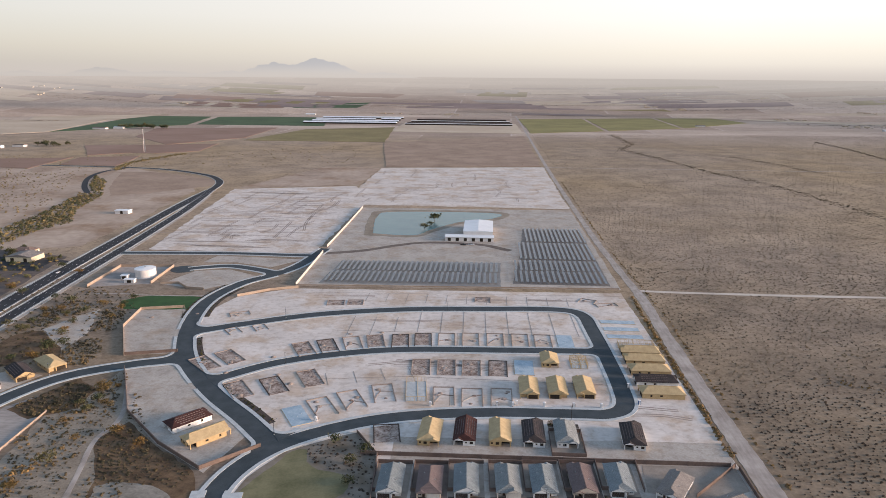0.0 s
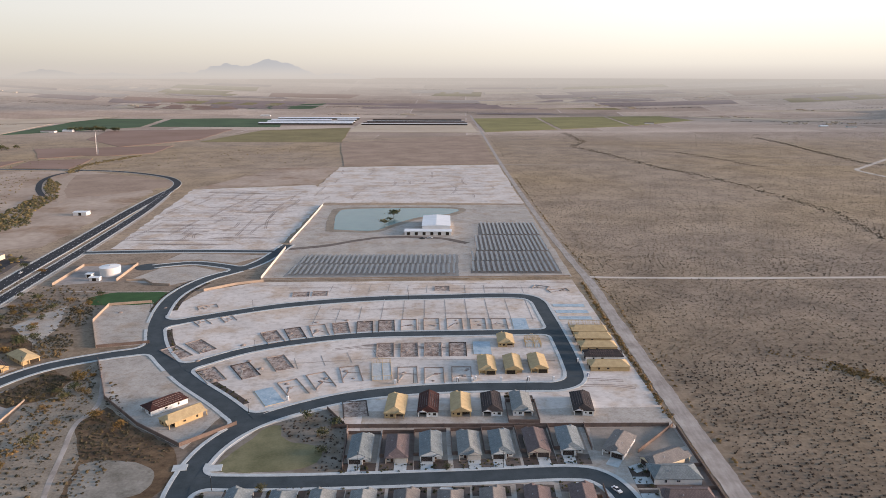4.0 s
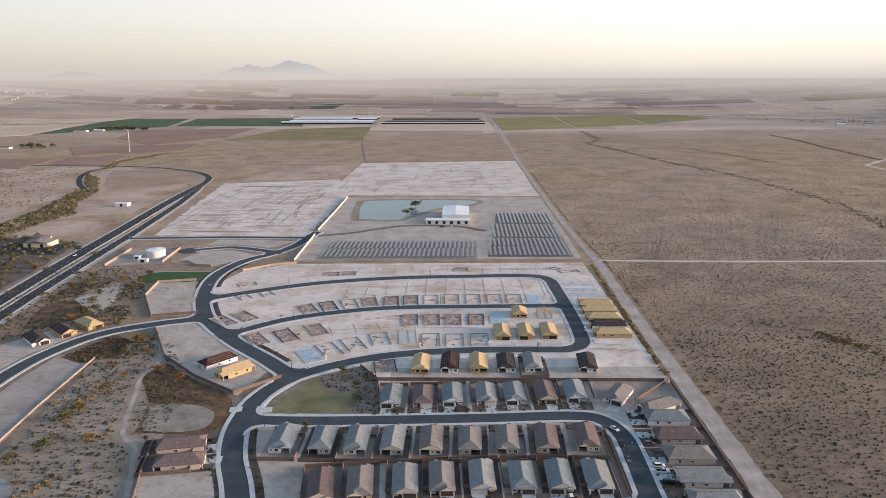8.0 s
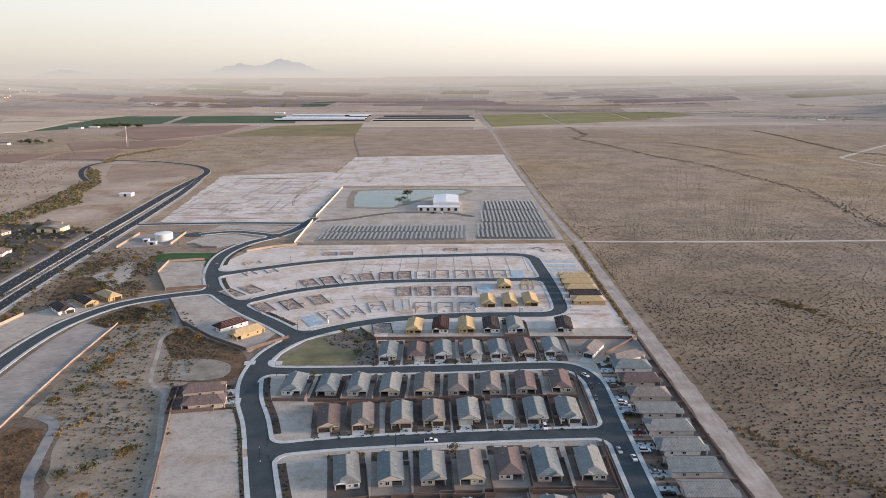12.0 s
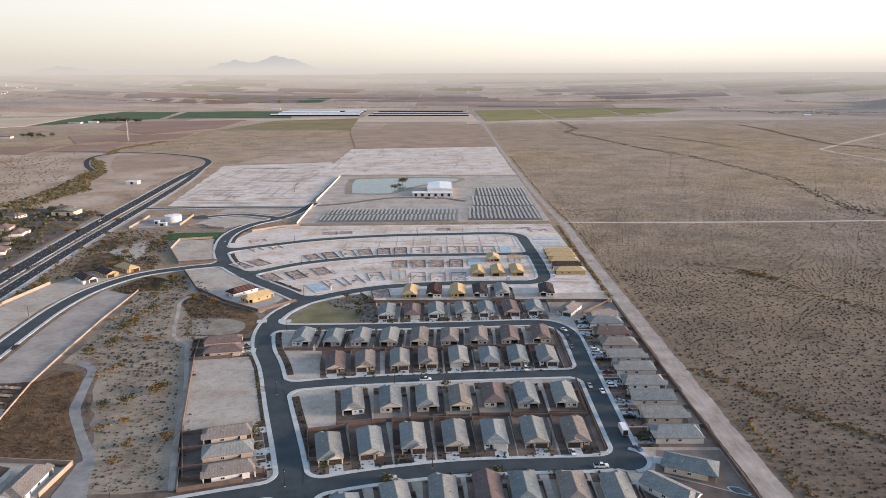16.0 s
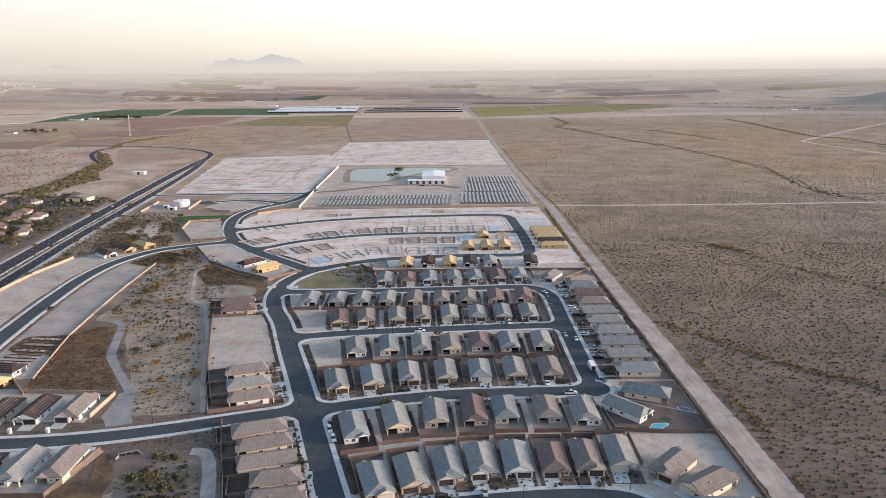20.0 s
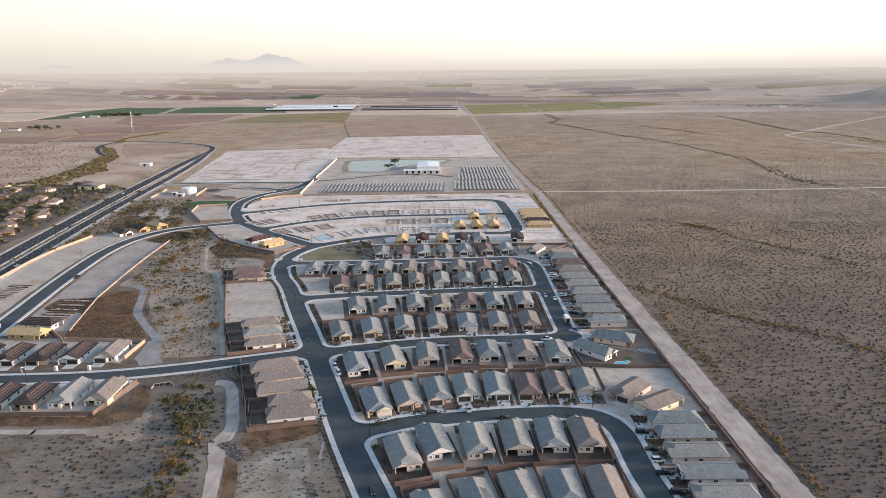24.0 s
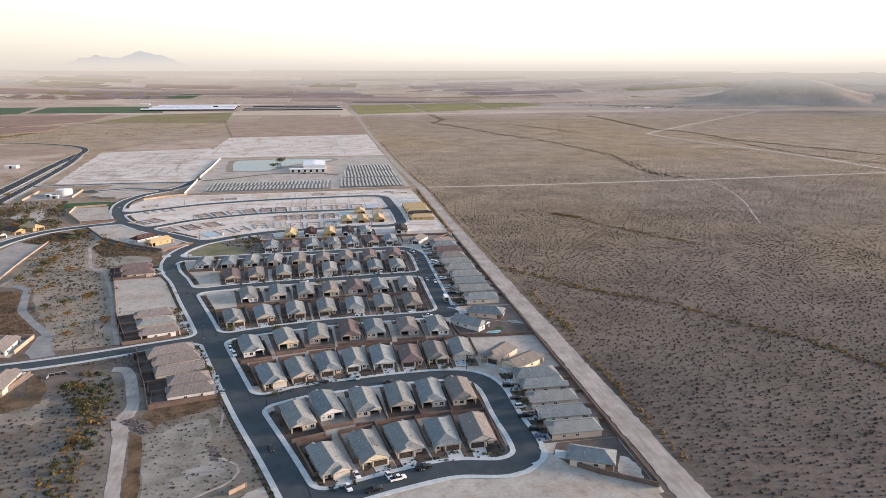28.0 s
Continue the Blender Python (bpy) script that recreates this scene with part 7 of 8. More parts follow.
def scatter(poly, spacing, clumping=0.0):
    """Loosely even points in a polygon, thinned in patches."""
    p = np.array(poly)
    (x0, y0), (x1, y1) = p.min(0), p.max(0)
    gx, gy = np.meshgrid(np.arange(x0, x1, spacing), np.arange(y0, y1, spacing))
    pts = np.c_[gx.ravel(), gy.ravel()] + rng.uniform(-0.55, 0.55, (gx.size, 2)) * spacing
    pts = pts[inside(pts, poly)]
    if clumping:
        f = np.clip([0.5 + 0.75 * noise.noise((x * 0.017, y * 0.017, 0.4)) + 0.4 * noise.noise((x * 0.06, y * 0.06, 2.4)) for x, y in pts], 0, 1)
        pts = pts[rng.uniform(size=len(pts)) > clumping * (1 - f)]
    return pts


def bushes(name, pts, size, mat_, label, category="shrubs", z=0.03, forms=BUSHES):
    """Many low bushes joined into one mesh."""
    if not len(pts):
        return
    s = rng.uniform(size[0], size[1], len(pts)) * rng.choice([0.7, 1.0, 1.0, 1.3], len(pts))
    kind = rng.integers(0, len(forms), len(pts))
    ang = rng.uniform(0, 2 * np.pi, len(pts))
    chunks = []
    for k, t in enumerate(forms):
        m = kind == k
        if not m.any():
            continue
        c, sn, ss = np.cos(ang[m])[:, None], np.sin(ang[m])[:, None], s[m][:, None]
        x = (t[None, :, 0] * c - t[None, :, 1] * sn) * ss + pts[m][:, 0:1]
        y = (t[None, :, 0] * sn + t[None, :, 1] * c) * ss + pts[m][:, 1:2]
        zz = t[None, :, 2] * ss + (z[m][:, None] if np.ndim(z) else z)
        chunks.append(np.stack([x, y, np.broadcast_to(zz, x.shape)], -1).reshape(-1, 3))
    ob = new(name, tri_mesh(name, np.concatenate(chunks), mat_))
    tagged(ob, label, category, "", "stuff")


# the desert to the east: near scrub dense, far scrub coarser and hazed paler
TRACK = [(110, 731), (296, 731), (533, 742), (774, 759), (1500, 800)]


def off_track(pts, line, w):
    keep = np.ones(len(pts), bool)
    for p in curve(line, 3.0):
        keep &= np.hypot(pts[:, 0] - p.x, pts[:, 1] - p.y) > w
    return pts[keep]


TRACKS = [[(-58, 96), (-66, 120), (-68.5, 130), (-72.8, 152), (-76, 168), (-78.5, 181), (-78.5, 196), (-81.8, 209), (-87.4, 227), (-92, 234.5), (-97, 235)], [(-136, 257), (-139, 272), (-144.2, 288), (-155, 303.5), (-170, 326.5), (-175, 340), (-181.5, 361), (-186, 373), (-197, 381)],
          [(-103, 266), (-116, 306), (-127, 345), (-144, 393), (-149, 406), (-161, 419), (-173, 456), (-180, 480), (-180, 503), (-196, 540)], [(-330, 195), (-172, 193.5), (-152, 193), (-132, 194.5), (-122, 198), (-112, 205)]]


def off_tracks(pts):
    for line in TRACKS:
        pts = off_track(pts, line, 3.6)
    return pts


near = scatter([(126, 60), (420, 60), (420, 560), (126, 560)], 2.65, 0.3)
bushes("desert_scrub_near", near, (0.6, 1.4), M_SCRUB, "scattered dark creosote bushes on desert soil")
mid = off_track(scatter([(124, 560), (420, 560), (420, 60), (760, 200), (860, 640), (860, 800), (118, 800)], 3.4, 0.35), TRACK, 4.0)
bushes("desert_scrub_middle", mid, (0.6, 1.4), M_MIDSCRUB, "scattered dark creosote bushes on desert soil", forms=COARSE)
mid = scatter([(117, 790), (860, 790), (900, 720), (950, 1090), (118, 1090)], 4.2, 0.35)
bushes("desert_scrub_beyond", mid, (0.65, 1.5), M_FARSCRUB, "scattered creosote bushes on desert soil, paled for distance haze", forms=COARSE)
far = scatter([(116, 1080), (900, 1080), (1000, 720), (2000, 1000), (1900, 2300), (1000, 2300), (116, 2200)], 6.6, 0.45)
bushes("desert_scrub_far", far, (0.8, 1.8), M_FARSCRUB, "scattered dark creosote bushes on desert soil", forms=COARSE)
south = scatter([(132, -260), (440, -260), (420, 60), (126, 60)], 5.0, 0.3)
bushes("desert_scrub_south", south, (0.8, 1.7), M_SCRUB, "scattered dark creosote bushes on desert soil", forms=COARSE)
south = scatter([(-330, -260), (30, -260), (0, 50), (-330, 60)], 5.5, 0.3)
bushes("southern_scrub_far", south, (0.9, 1.9), M_SCRUB, "scattered dark desert bushes on pale soil", forms=COARSE)
# green-brown lines of brush along the arroyos
for line, w, n, sz in (([(352, 2236), (347, 1952), (305, 1836), (325, 1745), (360, 1600), (390, 1450), (434, 1330), (455, 1206), (477, 1030), (456, 872), (454, 793), (465, 759), (488, 742)], 11, 1500, (1.0, 2.4)),
                       ([(124, 372), (150, 338), (169, 312), (196, 288), (223, 248), (247, 211), (258, 180), (280, 130)], 4, 620, (0.8, 2.0)),
                       ([(853, 2085), (846, 1922), (823, 1678), (813, 1502), (842, 1484), (855, 1354), (848, 1242), (890, 1119), (926, 1013), (946, 948)], 9, 1000, (1.2, 2.6)),
                       ([(190, 572), (219, 560), (231, 544), (240, 524), (247, 498), (260, 479), (277, 448), (295, 416)], 4, 300, (0.7, 1.7)), ([(222, 550), (230, 542), (238, 534)], 6, 130, (1.0, 2.2)), ([(825, 1311), (812, 1012), (833, 901), (856, 847)], 6, 420, (0.9, 2.0)), ([(509, 1705), (542, 1626), (569, 1505), (590, 1458)], 9, 220, (1.0, 2.2)),
                       ([(114, 1300), (116, 900), (123, 700), (122, 600), (123, 480), (124, 300), (126, 180)], 1.2, 420, (0.8, 1.8)),
                       ([(108.5, 715), (107.8, 600), (107.5, 490)], 1.3, 360, (1.0, 2.2)), ([(108.8, 470), (109.0, 300), (109.4, 115)], 0.5, 260, (0.4, 0.9)),
                       ([(127, 255), (129, 250), (128, 318), (133, 322)], 3, 70, (1.2, 2.2)), ([(124.5, 215), (126, 190), (125, 160), (125.5, 120)], 1.6, 90, (0.9, 1.9))):
    c = curve(line, 2.0)
    idx = rng.integers(0, len(c), n)
    pts = np.array([(c[i].x, c[i].y) for i in idx]) + rng.normal(size=(n, 2)) * w * 0.55
    bushes("arroyo_brush", pts, sz, M_RUSTY if w < 7 else M_MIDSCRUB, "olive and ochre brush along a dry watercourse")
gap_ = scatter([(-128, 240), (-100, 250), (-84, 256), (-72, 224), (-80, 212), (-92, 240)], 2.6, 0.4)
bushes("track_tufts", off_tracks(gap_), (0.5, 1.4), M_BRUSH, "dry tufts between a street and a track")
# the dry wash between the estates
WASH = [(-205, 556), (-152, 478), (-142, 410), (-136, 385), (-113, 312), (-100, 268), (-136, 264), (-146, 300), (-162, 334), (-180, 372), (-203, 382), (-208, 440), (-216, 503)]
wp = off_tracks(clear_of_roads(scatter(WASH, 2.35, 0.5)))
bushes("wash_brush", wp, (0.4, 1.5), M_BRUSH, "tangled olive and ochre brush in a sandy wash")
sw = off_tracks(clear_of_roads(scatter([(-330, 60), (-20, 60), (-40, 118), (-64, 118), (-72, 150), (-86, 225), (-112, 216), (-124, 190), (-330, 191)], 2.9, 0.35)))
bushes("southern_scrub", sw, (0.6, 1.6), M_SCRUB, "scattered dark desert bushes on pale soil")
THICKET = [(-116, 218), (-107, 230.5), (-103, 236), (-96, 226), (-90.5, 213), (-87.4, 197), (-86, 185), (-85.7, 169), (-85, 157), (-84, 140), (-86, 120), (-96, 118), (-95, 138), (-93, 159), (-94.3, 175), (-96, 189), (-104, 205)]
th = off_tracks(clear_of_roads(scatter(THICKET, 1.7, 0.55)))
bushes("thicket_brush", th[::3] + rng.normal(size=th[::3].shape) * 1.5, (0.9, 2.8), M_LEAF, "dense dull green thicket beside the houses")
bushes("thicket_scrub", th[1::3] + rng.normal(size=th[1::3].shape) * 2.0, (0.7, 2.2), M_BRUSH, "dense olive thicket beside the houses")
og = np.concatenate([np.array([(x, y)]) + rng.normal(size=(7, 2)) * 1.6 for x, y in ((-106, 231), (-101.6, 205), (-89, 186), (-86.6, 150), (-92.3, 141), (-85.3, 134), (-96, 193), (-91, 171))])
bushes("orange_brush", og, (1.2, 2.4), M_GOLD, "golden brown bushes in a thicket")
wg = np.concatenate([np.array([(x, y)]) + rng.normal(size=(n_, 2)) * (w_, w_ * 1.4) for x, y, w_, n_ in ((-151.5, 312, 1.4, 12), (-196, 439, 3.4, 26), (-207, 447, 2.6, 16), (-197, 457, 2.6, 18), (-193, 413, 2.4, 14), (-176, 368, 3.0, 12), (-197, 437, 2.8, 14), (-212, 478, 2.8, 14), (-205, 492, 2.8, 14), (-173, 377, 2.8, 14))])
bushes("golden_wash_brush", wg, (0.9, 2.2), M_RUSTY, "golden brown bushes in a sandy wash")
bs = scatter([(-70, 188), (-44, 198), (-24, 140), (-20, 128), (-48, 118), (-60, 122), (-68, 165)], 2.3, 0.5)
bushes("basin_tufts", bs, (0.35, 1.0), M_BRUSH, "dry tufts in a sandy basin")
cb = scatter([(-162, 450), (-124, 444), (-124, 458), (-150, 476), (-173, 496), (-178, 478)], 2.2, 0.3)
bushes("corner_basin_brush", cb, (0.6, 1.6), M_BRUSH, "low brown brush around a basin")
rb = off_tracks(scatter([(-192, 288), (-203, 330), (-228, 337), (-228, 352), (-205, 358), (-196, 370), (-180, 360), (-160, 318), (-151, 300), (-152, 284)], 1.5, 0.25))
bushes("brown_basin_grass", rb, (0.5, 1.1), M_RUST, "dry brown grass in an earth basin", "grass")
kb = scatter([(-330, 205), (-181, 206), (-133, 203.5), (-127, 206), (-123, 201), (-133, 198.5), (-330, 200)], 1.7, 0.2)
bushes("bank_grass", kb, (0.4, 0.9), M_RUST, "dry rusty grass on a bank", "grass")
vg = clear_of_roads(scatter([(-330, 420), (-300, 300), (-262, 280), (-292, 395), (-298, 475), (-292, 525), (-262, 560), (-250, 650), (-275, 700), (-320, 705), (-332, 640)], 4.2, 0.6))
bushes("verge_brush", vg, (1.0, 2.4), M_BRUSH, "olive brush on the highway verge")
for poly, sp in (([(-254, 569), (-261, 593), (-245, 601), (-233, 579), (-231, 560), (-243, 558)], 2.2), ([(-306, 620), (-315, 649), (-311, 676), (-287, 663), (-283, 647), (-293, 631), (-294, 614)], 2.4),
                 ([(-258, 609), (-274, 650), (-269, 660), (-254, 647), (-244, 621), (-245, 612)], 2.3), ([(-240, 507), (-225, 541), (-210, 529), (-208, 510), (-223, 498)], 2.0), ([(-204, 552), (-170, 512), (-176, 470), (-200, 440), (-212, 470), (-216, 505)], 4.2), ([(-152, 478), (-142, 410), (-136, 385), (-150, 360), (-200, 385), (-206, 440), (-180, 500)], 5.0)):
    bushes("verge_thicket", off_tracks(clear_of_roads(scatter(poly, sp, 0.4))), (0.9, 2.5), M_BRUSH, "dense olive brush beside the highway and wash")
med = np.array([(a.x * (1 - t) + b.x * t, a.y * (1 - t) + b.y * t) for y in range(210, 720, 4) for t in (0.5,)
                for a in [min(LINES["southbound"], key=lambda q: abs(q.y - y))] for b in [min(LINES["northbound"], key=lambda q: abs(q.y - y))]])
bushes("median_brush", med + rng.normal(size=med.shape) * 1.2, (1.0, 2.0), M_BRUSH, "low bushes on the highway median")
pk = scatter([(-82, 482), (-62, 494), (-50, 476), (-47, 440), (-60, 440), (-56, 455), (-62, 463), (-72, 466), (-79, 472)], 2.4, 0.3)
bushes("park_planting", pk, (0.7, 1.5), M_SCRUB, "dark shrubs in the park's beds")
wr = clear_of_roads(scatter([(-470, 800), (-480, 892), (-466, 931), (-504, 999), (-529, 1101), (-592, 1226), (-640, 1280), (-562, 1097), (-541, 1011), (-530, 952), (-523, 889), (-530, 820)], 3.2, 0.35))
bushes("river_thicket", wr[1::3], (1.8, 4.8), M_LEAF, "dull green riverside bushes beyond the highway")
bushes("river_brush", np.concatenate([wr[::3], wr[2::3]]), (1.8, 4.4), M_RIVER, "ochre riverside brush beyond the highway")
wl_ = clear_of_roads(scatter([(-700, 800), (-530, 860), (-545, 1000), (-600, 1120), (-680, 1300), (-900, 1300), (-900, 900)], 8.0, 0.7))
bushes("plain_brush", wl_, (1.2, 2.8), M_RIVER, "scattered ochre brush on a dry plain", forms=COARSE)
bl = np.array([(p.x, p.y) for p in curve([(-640, 1350), (-654, 1370), (-667, 1462), (-640, 1612)], 2.0)])
bl = np.concatenate([bl, bl, bl]) + rng.normal(size=(3 * len(bl), 2)) * 5
bushes("ditch_brush", bl, (1.5, 3.6), M_RIVER, "ochre brush along a farm ditch")
ap = np.concatenate([scatter([(-80, 182.4), (-76.3, 185), (-72.4, 182), (-67.8, 175.8), (-66.2, 171.6), (-69.1, 171), (-73.4, 176)], 0.8), scatter([(-43.7, 159.2), (-40.6, 158), (-37.3, 151.5), (-38, 146.7), (-40.7, 148.3)], 0.9)])
bushes("apron_rocks", ap, (0.4, 0.9), M_RIPRAP, "heaped dark rocks on a culvert apron", "rocks", 0.09)
fw = clear_of_roads(scatter([(-1300, 900), (-720, 900), (-640, 1400), (-420, 1420), (-260, 1500), (-270, 1900), (-700, 1560), (-1300, 1560)], 17.0, 0.75))
bushes("field_edge_brush", fw, (1.2, 2.8), M_RIVER, "scattered brush between fields", forms=COARSE)
tn = scatter([(-190, 1450), (95, 1490), (95, 2150), (-260, 1900)], 12.0, 0.6)
bushes("tan_ground_scrub", tn, (0.9, 1.8), M_FARSCRUB, "scattered scrub on tan ground", forms=COARSE)

# shrubs in front yards: small plants with their own place
M_SHRUB = leaf_material("yard_shrub", (0.028, 0.034, 0.018), (0.06, 0.062, 0.032), (0.09, 0.08, 0.03))
yards = []
for ob in list(scene.collection.objects):
    if ob.name.startswith("front_yard"):
        w = ob.dimensions.x
        for _ in range(18):
            q = ob.matrix_world @ Vector((random.uniform(-0.48, 0.48) * w, random.uniform(1.2 - ob.dimensions.y, -0.6), 0))
            yards.append((q.x, q.y))
yards = np.array(yards)
bushes("yard_shrubs", yards, (0.5, 1.5), M_SHRUB, "small clipped shrubs in gravel front yards", "shrubs", 0.1)
strips = []
for line, w in STRIPS:
    q = [line[i] for i in rng.integers(0, len(line), len(line) * 2)]
    strips.append(np.array([(p.x, p.y) for p in q]) + rng.uniform(-0.4, 0.4, (len(q), 2)) * w)
bushes("strip_planting", np.concatenate(strips), (0.6, 1.5), M_SHRUB, "low shrubs beside the pavement", "shrubs", 0.08)


def build_tree(seed, h, spread, leaf, n=420):
    r = np.random.default_rng(seed)
    g = new("tree")
    tr = Shape()
    tr.tube(0, 0, 0, h * 0.35, h * 0.035, h * 0.022, 8)
    tips = []
    for i in range(6):
        a = i * 1.05 + r.uniform(-0.3, 0.3)
        e = (spread * 0.55 * math.cos(a), spread * 0.55 * math.sin(a), h * r.uniform(0.55, 0.8))
        tr.bar((0, 0, h * r.uniform(0.22, 0.34)), e, h * 0.02)
        tips.append(e)
    part("trunk", tr, M_BARK, g)
    tips.append((0, 0, h * 0.8))
    v = []
    for i in range(n):
        c = np.array(tips[i % len(tips)]) + r.normal(size=3) * np.array([spread * 0.24, spread * 0.24, h * 0.11])
        a, b = r.normal(size=(2, 3)) * spread * 0.10
        v += [c - a * 0.6, c + a * 0.6 + b * 0.3, c + b]
    ob = new("crown", tri_mesh("crown", np.array(v), leaf))
    ob.parent = g
    return g


TREES = [build_tree(3, 5.0, 4.4, M_LEAF), build_tree(4, 6.5, 5.5, M_LEAF), build_tree(5, 4.2, 4.6, M_GOLD), build_tree(6, 7.5, 5.0, M_LEAF, 520), build_tree(7, 3.4, 3.2, M_GOLD, 300)]
TREELAB = ["small dusty green desert tree", "spreading grey-green mesquite tree", "golden-leaved palo verde tree", "tall dark green shade tree", "small tree with golden leaves"]
PLACED = [0] * 5


def tree(x, y, k, s=1.0, group="trees"):
    m = pose(x, y, 0.0, 0, 0, random.uniform(0, 360))
    if PLACED[k] == 0:
        ob = TREES[k]
        tagged(ob, TREELAB[k], "tree", group)
        ob.matrix_world = m
    else:
        ob = copy_thing(TREES[k], m @ Matrix.Scale(1, 4))
        ob.scale = (s, s, s * random.uniform(0.85, 1.1))
    PLACED[k] += 1


for x, y, k, s in ((-71, 936, 1, 1.2), (-63, 978, 1, 1.4), (-66, 956, 0, 1.3), (-203, 529, 2, 1.5), (-207, 533, 4, 1.4), (-60, 470, 0, 0.7), (-55, 480, 0, 0.8), (-70, 486, 1, 0.6), (-58, 455, 0, 0.7)):
    tree(x, y, k, s)
for i in range(30):
    p = wp[rng.integers(0, len(wp))]
    tree(float(p[0]), float(p[1]), (2, 0, 4, 1, 2)[i % 5], random.uniform(0.45, 0.9), "wash trees")
for i in range(20):
    p = th[rng.integers(0, len(th))]
    tree(float(p[0]), float(p[1]), (1, 2, 0, 1, 4)[i % 5], random.uniform(0.35, 0.85), "thicket trees")
for i in range(26):
    q = yards[rng.integers(0, len(yards))]
    tree(float(q[0]), float(q[1]), (0, 4, 0, 1)[i % 4], random.uniform(0.35, 0.6), "yard trees")
for i in range(34):
    p = vg[rng.integers(0, len(vg))]
    tree(float(p[0]), float(p[1]), (0, 2, 1)[i % 3], random.uniform(0.5, 0.9), "verge trees")


# ---- the older neighbourhood beyond the highway ----
M_PINKROOF = roof_material("pinkish_tile_roof", (0.145, 0.105, 0.090), (0.23, 0.172, 0.148))
ROOFS["pink"] = M_PINKROOF
WORDS["pink"] = "pinkish tiled"


def old_house(x, y, rot, w, d, wall, group="older houses"):
    g = thing("house", pose(x, y, 0.03, 0, 0, rot), f"older {WALLW[wall]} stucco house with a pinkish tiled roof", "house", group)
    part("wall", Shape().box(-w / 2, -d / 2, 0, w / 2, d / 2, 2.8), WALLS[wall], g)
    part("roof", hip(Shape(), -w / 2 - 0.5, w / 2 + 0.5, -d / 2 - 0.5, d / 2 + 0.5, 2.95, 2.95 + w * 0.21, w * 0.45, w * 0.45), M_PINKROOF, g)
    part("wing_roof", cross_hip(Shape(), -w / 2 - 2.5, 0, -d / 2 + 1.5, -d / 2 + 8.5, 2.9, 4.6, 3.2, 0.1), M_PINKROOF, g)
    part("wing", Shape().box(-w / 2 - 2.1, -d / 2 + 1.9, 0, -w / 2 + 0.1, -d / 2 + 8.1, 2.78), WALLS[wall], g)
    for sx in (-1, 1):
        part("window", Shape().box(sx * w * 0.25 - 0.8, -d / 2 - 0.05, 0.9, sx * w * 0.25 + 0.8, -d / 2, 2.1), M_GLASS, g)


sheet("ground_old_estate", [(-345, 400), (-420, 400), (-560, 640), (-540, 800), (-470, 810), (-385, 790), (-368, 690), (-352, 560)], 0.04, M_YARDS[4], "gravel plots of an older neighbourhood", 1.0)
tagged(strip("road", curve([(-352, 500), (-385, 530), (-415, 570), (-440, 640), (-462, 720), (-440, 780), (-372, 772)], 4), 3.6, -3.6, -0.05, 0.1, M_OLDASPHALT), "old grey asphalt street", "road", "", "structure")
spots = []
for i, (x, y, r) in enumerate(((-372, 536, 35), (-388, 566, 35), (-400, 598, 25), (-384, 610, 205), (-418, 632, 20), (-402, 645, 200), (-428, 668, 15), (-410, 680, 195), (-436, 700, 12), (-448, 612, 40), (-462, 640, 35), (-472, 672, 25),
                               (-482, 706, 15), (-462, 760, 80), (-432, 800, 90), (-500, 650, 30), (-512, 684, 20), (-520, 720, 15), (-420, 540, 40), (-445, 575, 40), (-478, 610, 35), (-395, 500, 45), (-368, 470, 30), (-405, 465, 35),
                               (-440, 510, 40), (-500, 760, 10), (-530, 790, 10))):
    old_house(x, y, r, 11 + (i % 3) * 1.2, 17 + (i % 4), ("tan", "beige", "cream", "white")[i % 4])
    spots.append((x, y))
shed("community_hall", -428, 768, -404, 786, 4.5, 2.2, WALLS["cream"], ROOFS["taupe"], "broad tan hall with a dark hipped roof", "building", 2)
tagged(sheet("ground_car_park", [(-445, 740), (-385, 742), (-388, 776), (-448, 776)], 0.07, M_OLDASPHALT, "grey asphalt car park", 0.2), "grey asphalt car park", "car park")
for i in range(90):
    x, y = spots[i % len(spots)]
    tree(x + random.uniform(-17, 17), y + random.uniform(-17, 17), (0, 1, 3, 2, 1, 3)[i % 6], random.uniform(0.55, 1.05), "neighbourhood trees")
hood = clear_of_roads(scatter([(-352, 420), (-420, 410), (-560, 640), (-540, 800), (-470, 815), (-385, 790), (-370, 690), (-356, 560)], 6.4, 0.55))
bushes("garden_crowns", hood[::2], (2.6, 5.2), M_LEAF, "green garden trees and hedges between older houses", "garden trees", 0.3)
bushes("garden_hedges", hood[1::2], (2.0, 4.4), M_RIVER, "yellowing garden trees and hedges between older houses", "garden trees", 0.3)
for i in range(16):
    tree(-348 - 22 * (i % 4) + random.uniform(-6, 6), 560 + 15 * i, (2, 0, 1)[i % 3], random.uniform(0.6, 1.0), "neighbourhood trees")
for i in range(14):
    tree(-1109 + i * 11 + random.uniform(-5, 5), 2240 + random.uniform(-20, 20), 3, random.uniform(1.4, 2.2), "farm trees")
for i in range(8):
    tree(-1030 + i * 9 + random.uniform(-5, 5), 1715 + random.uniform(-15, 15), 3, random.uniform(1.0, 1.8), "farm trees")
for i, (x, y, w, d) in enumerate(((-1180, 2200, 40, 16), (-1130, 2225, 30, 14), (-1070, 1690, 26, 14), (-1110, 1660, 34, 12), (700, 2620, 30, 12), (1250, 2500, 26, 12), (1330, 2480, 30, 14), (-760, 3050, 40, 16))):
    shed("farm_shed", x, y, x + w, y + d, 4.5, 1.6, M_OFFWHITE, M_WHITEMETAL if i % 2 else M_GRAVEL, "small pale farm building among fields", "shed", 0, False, "farm buildings")


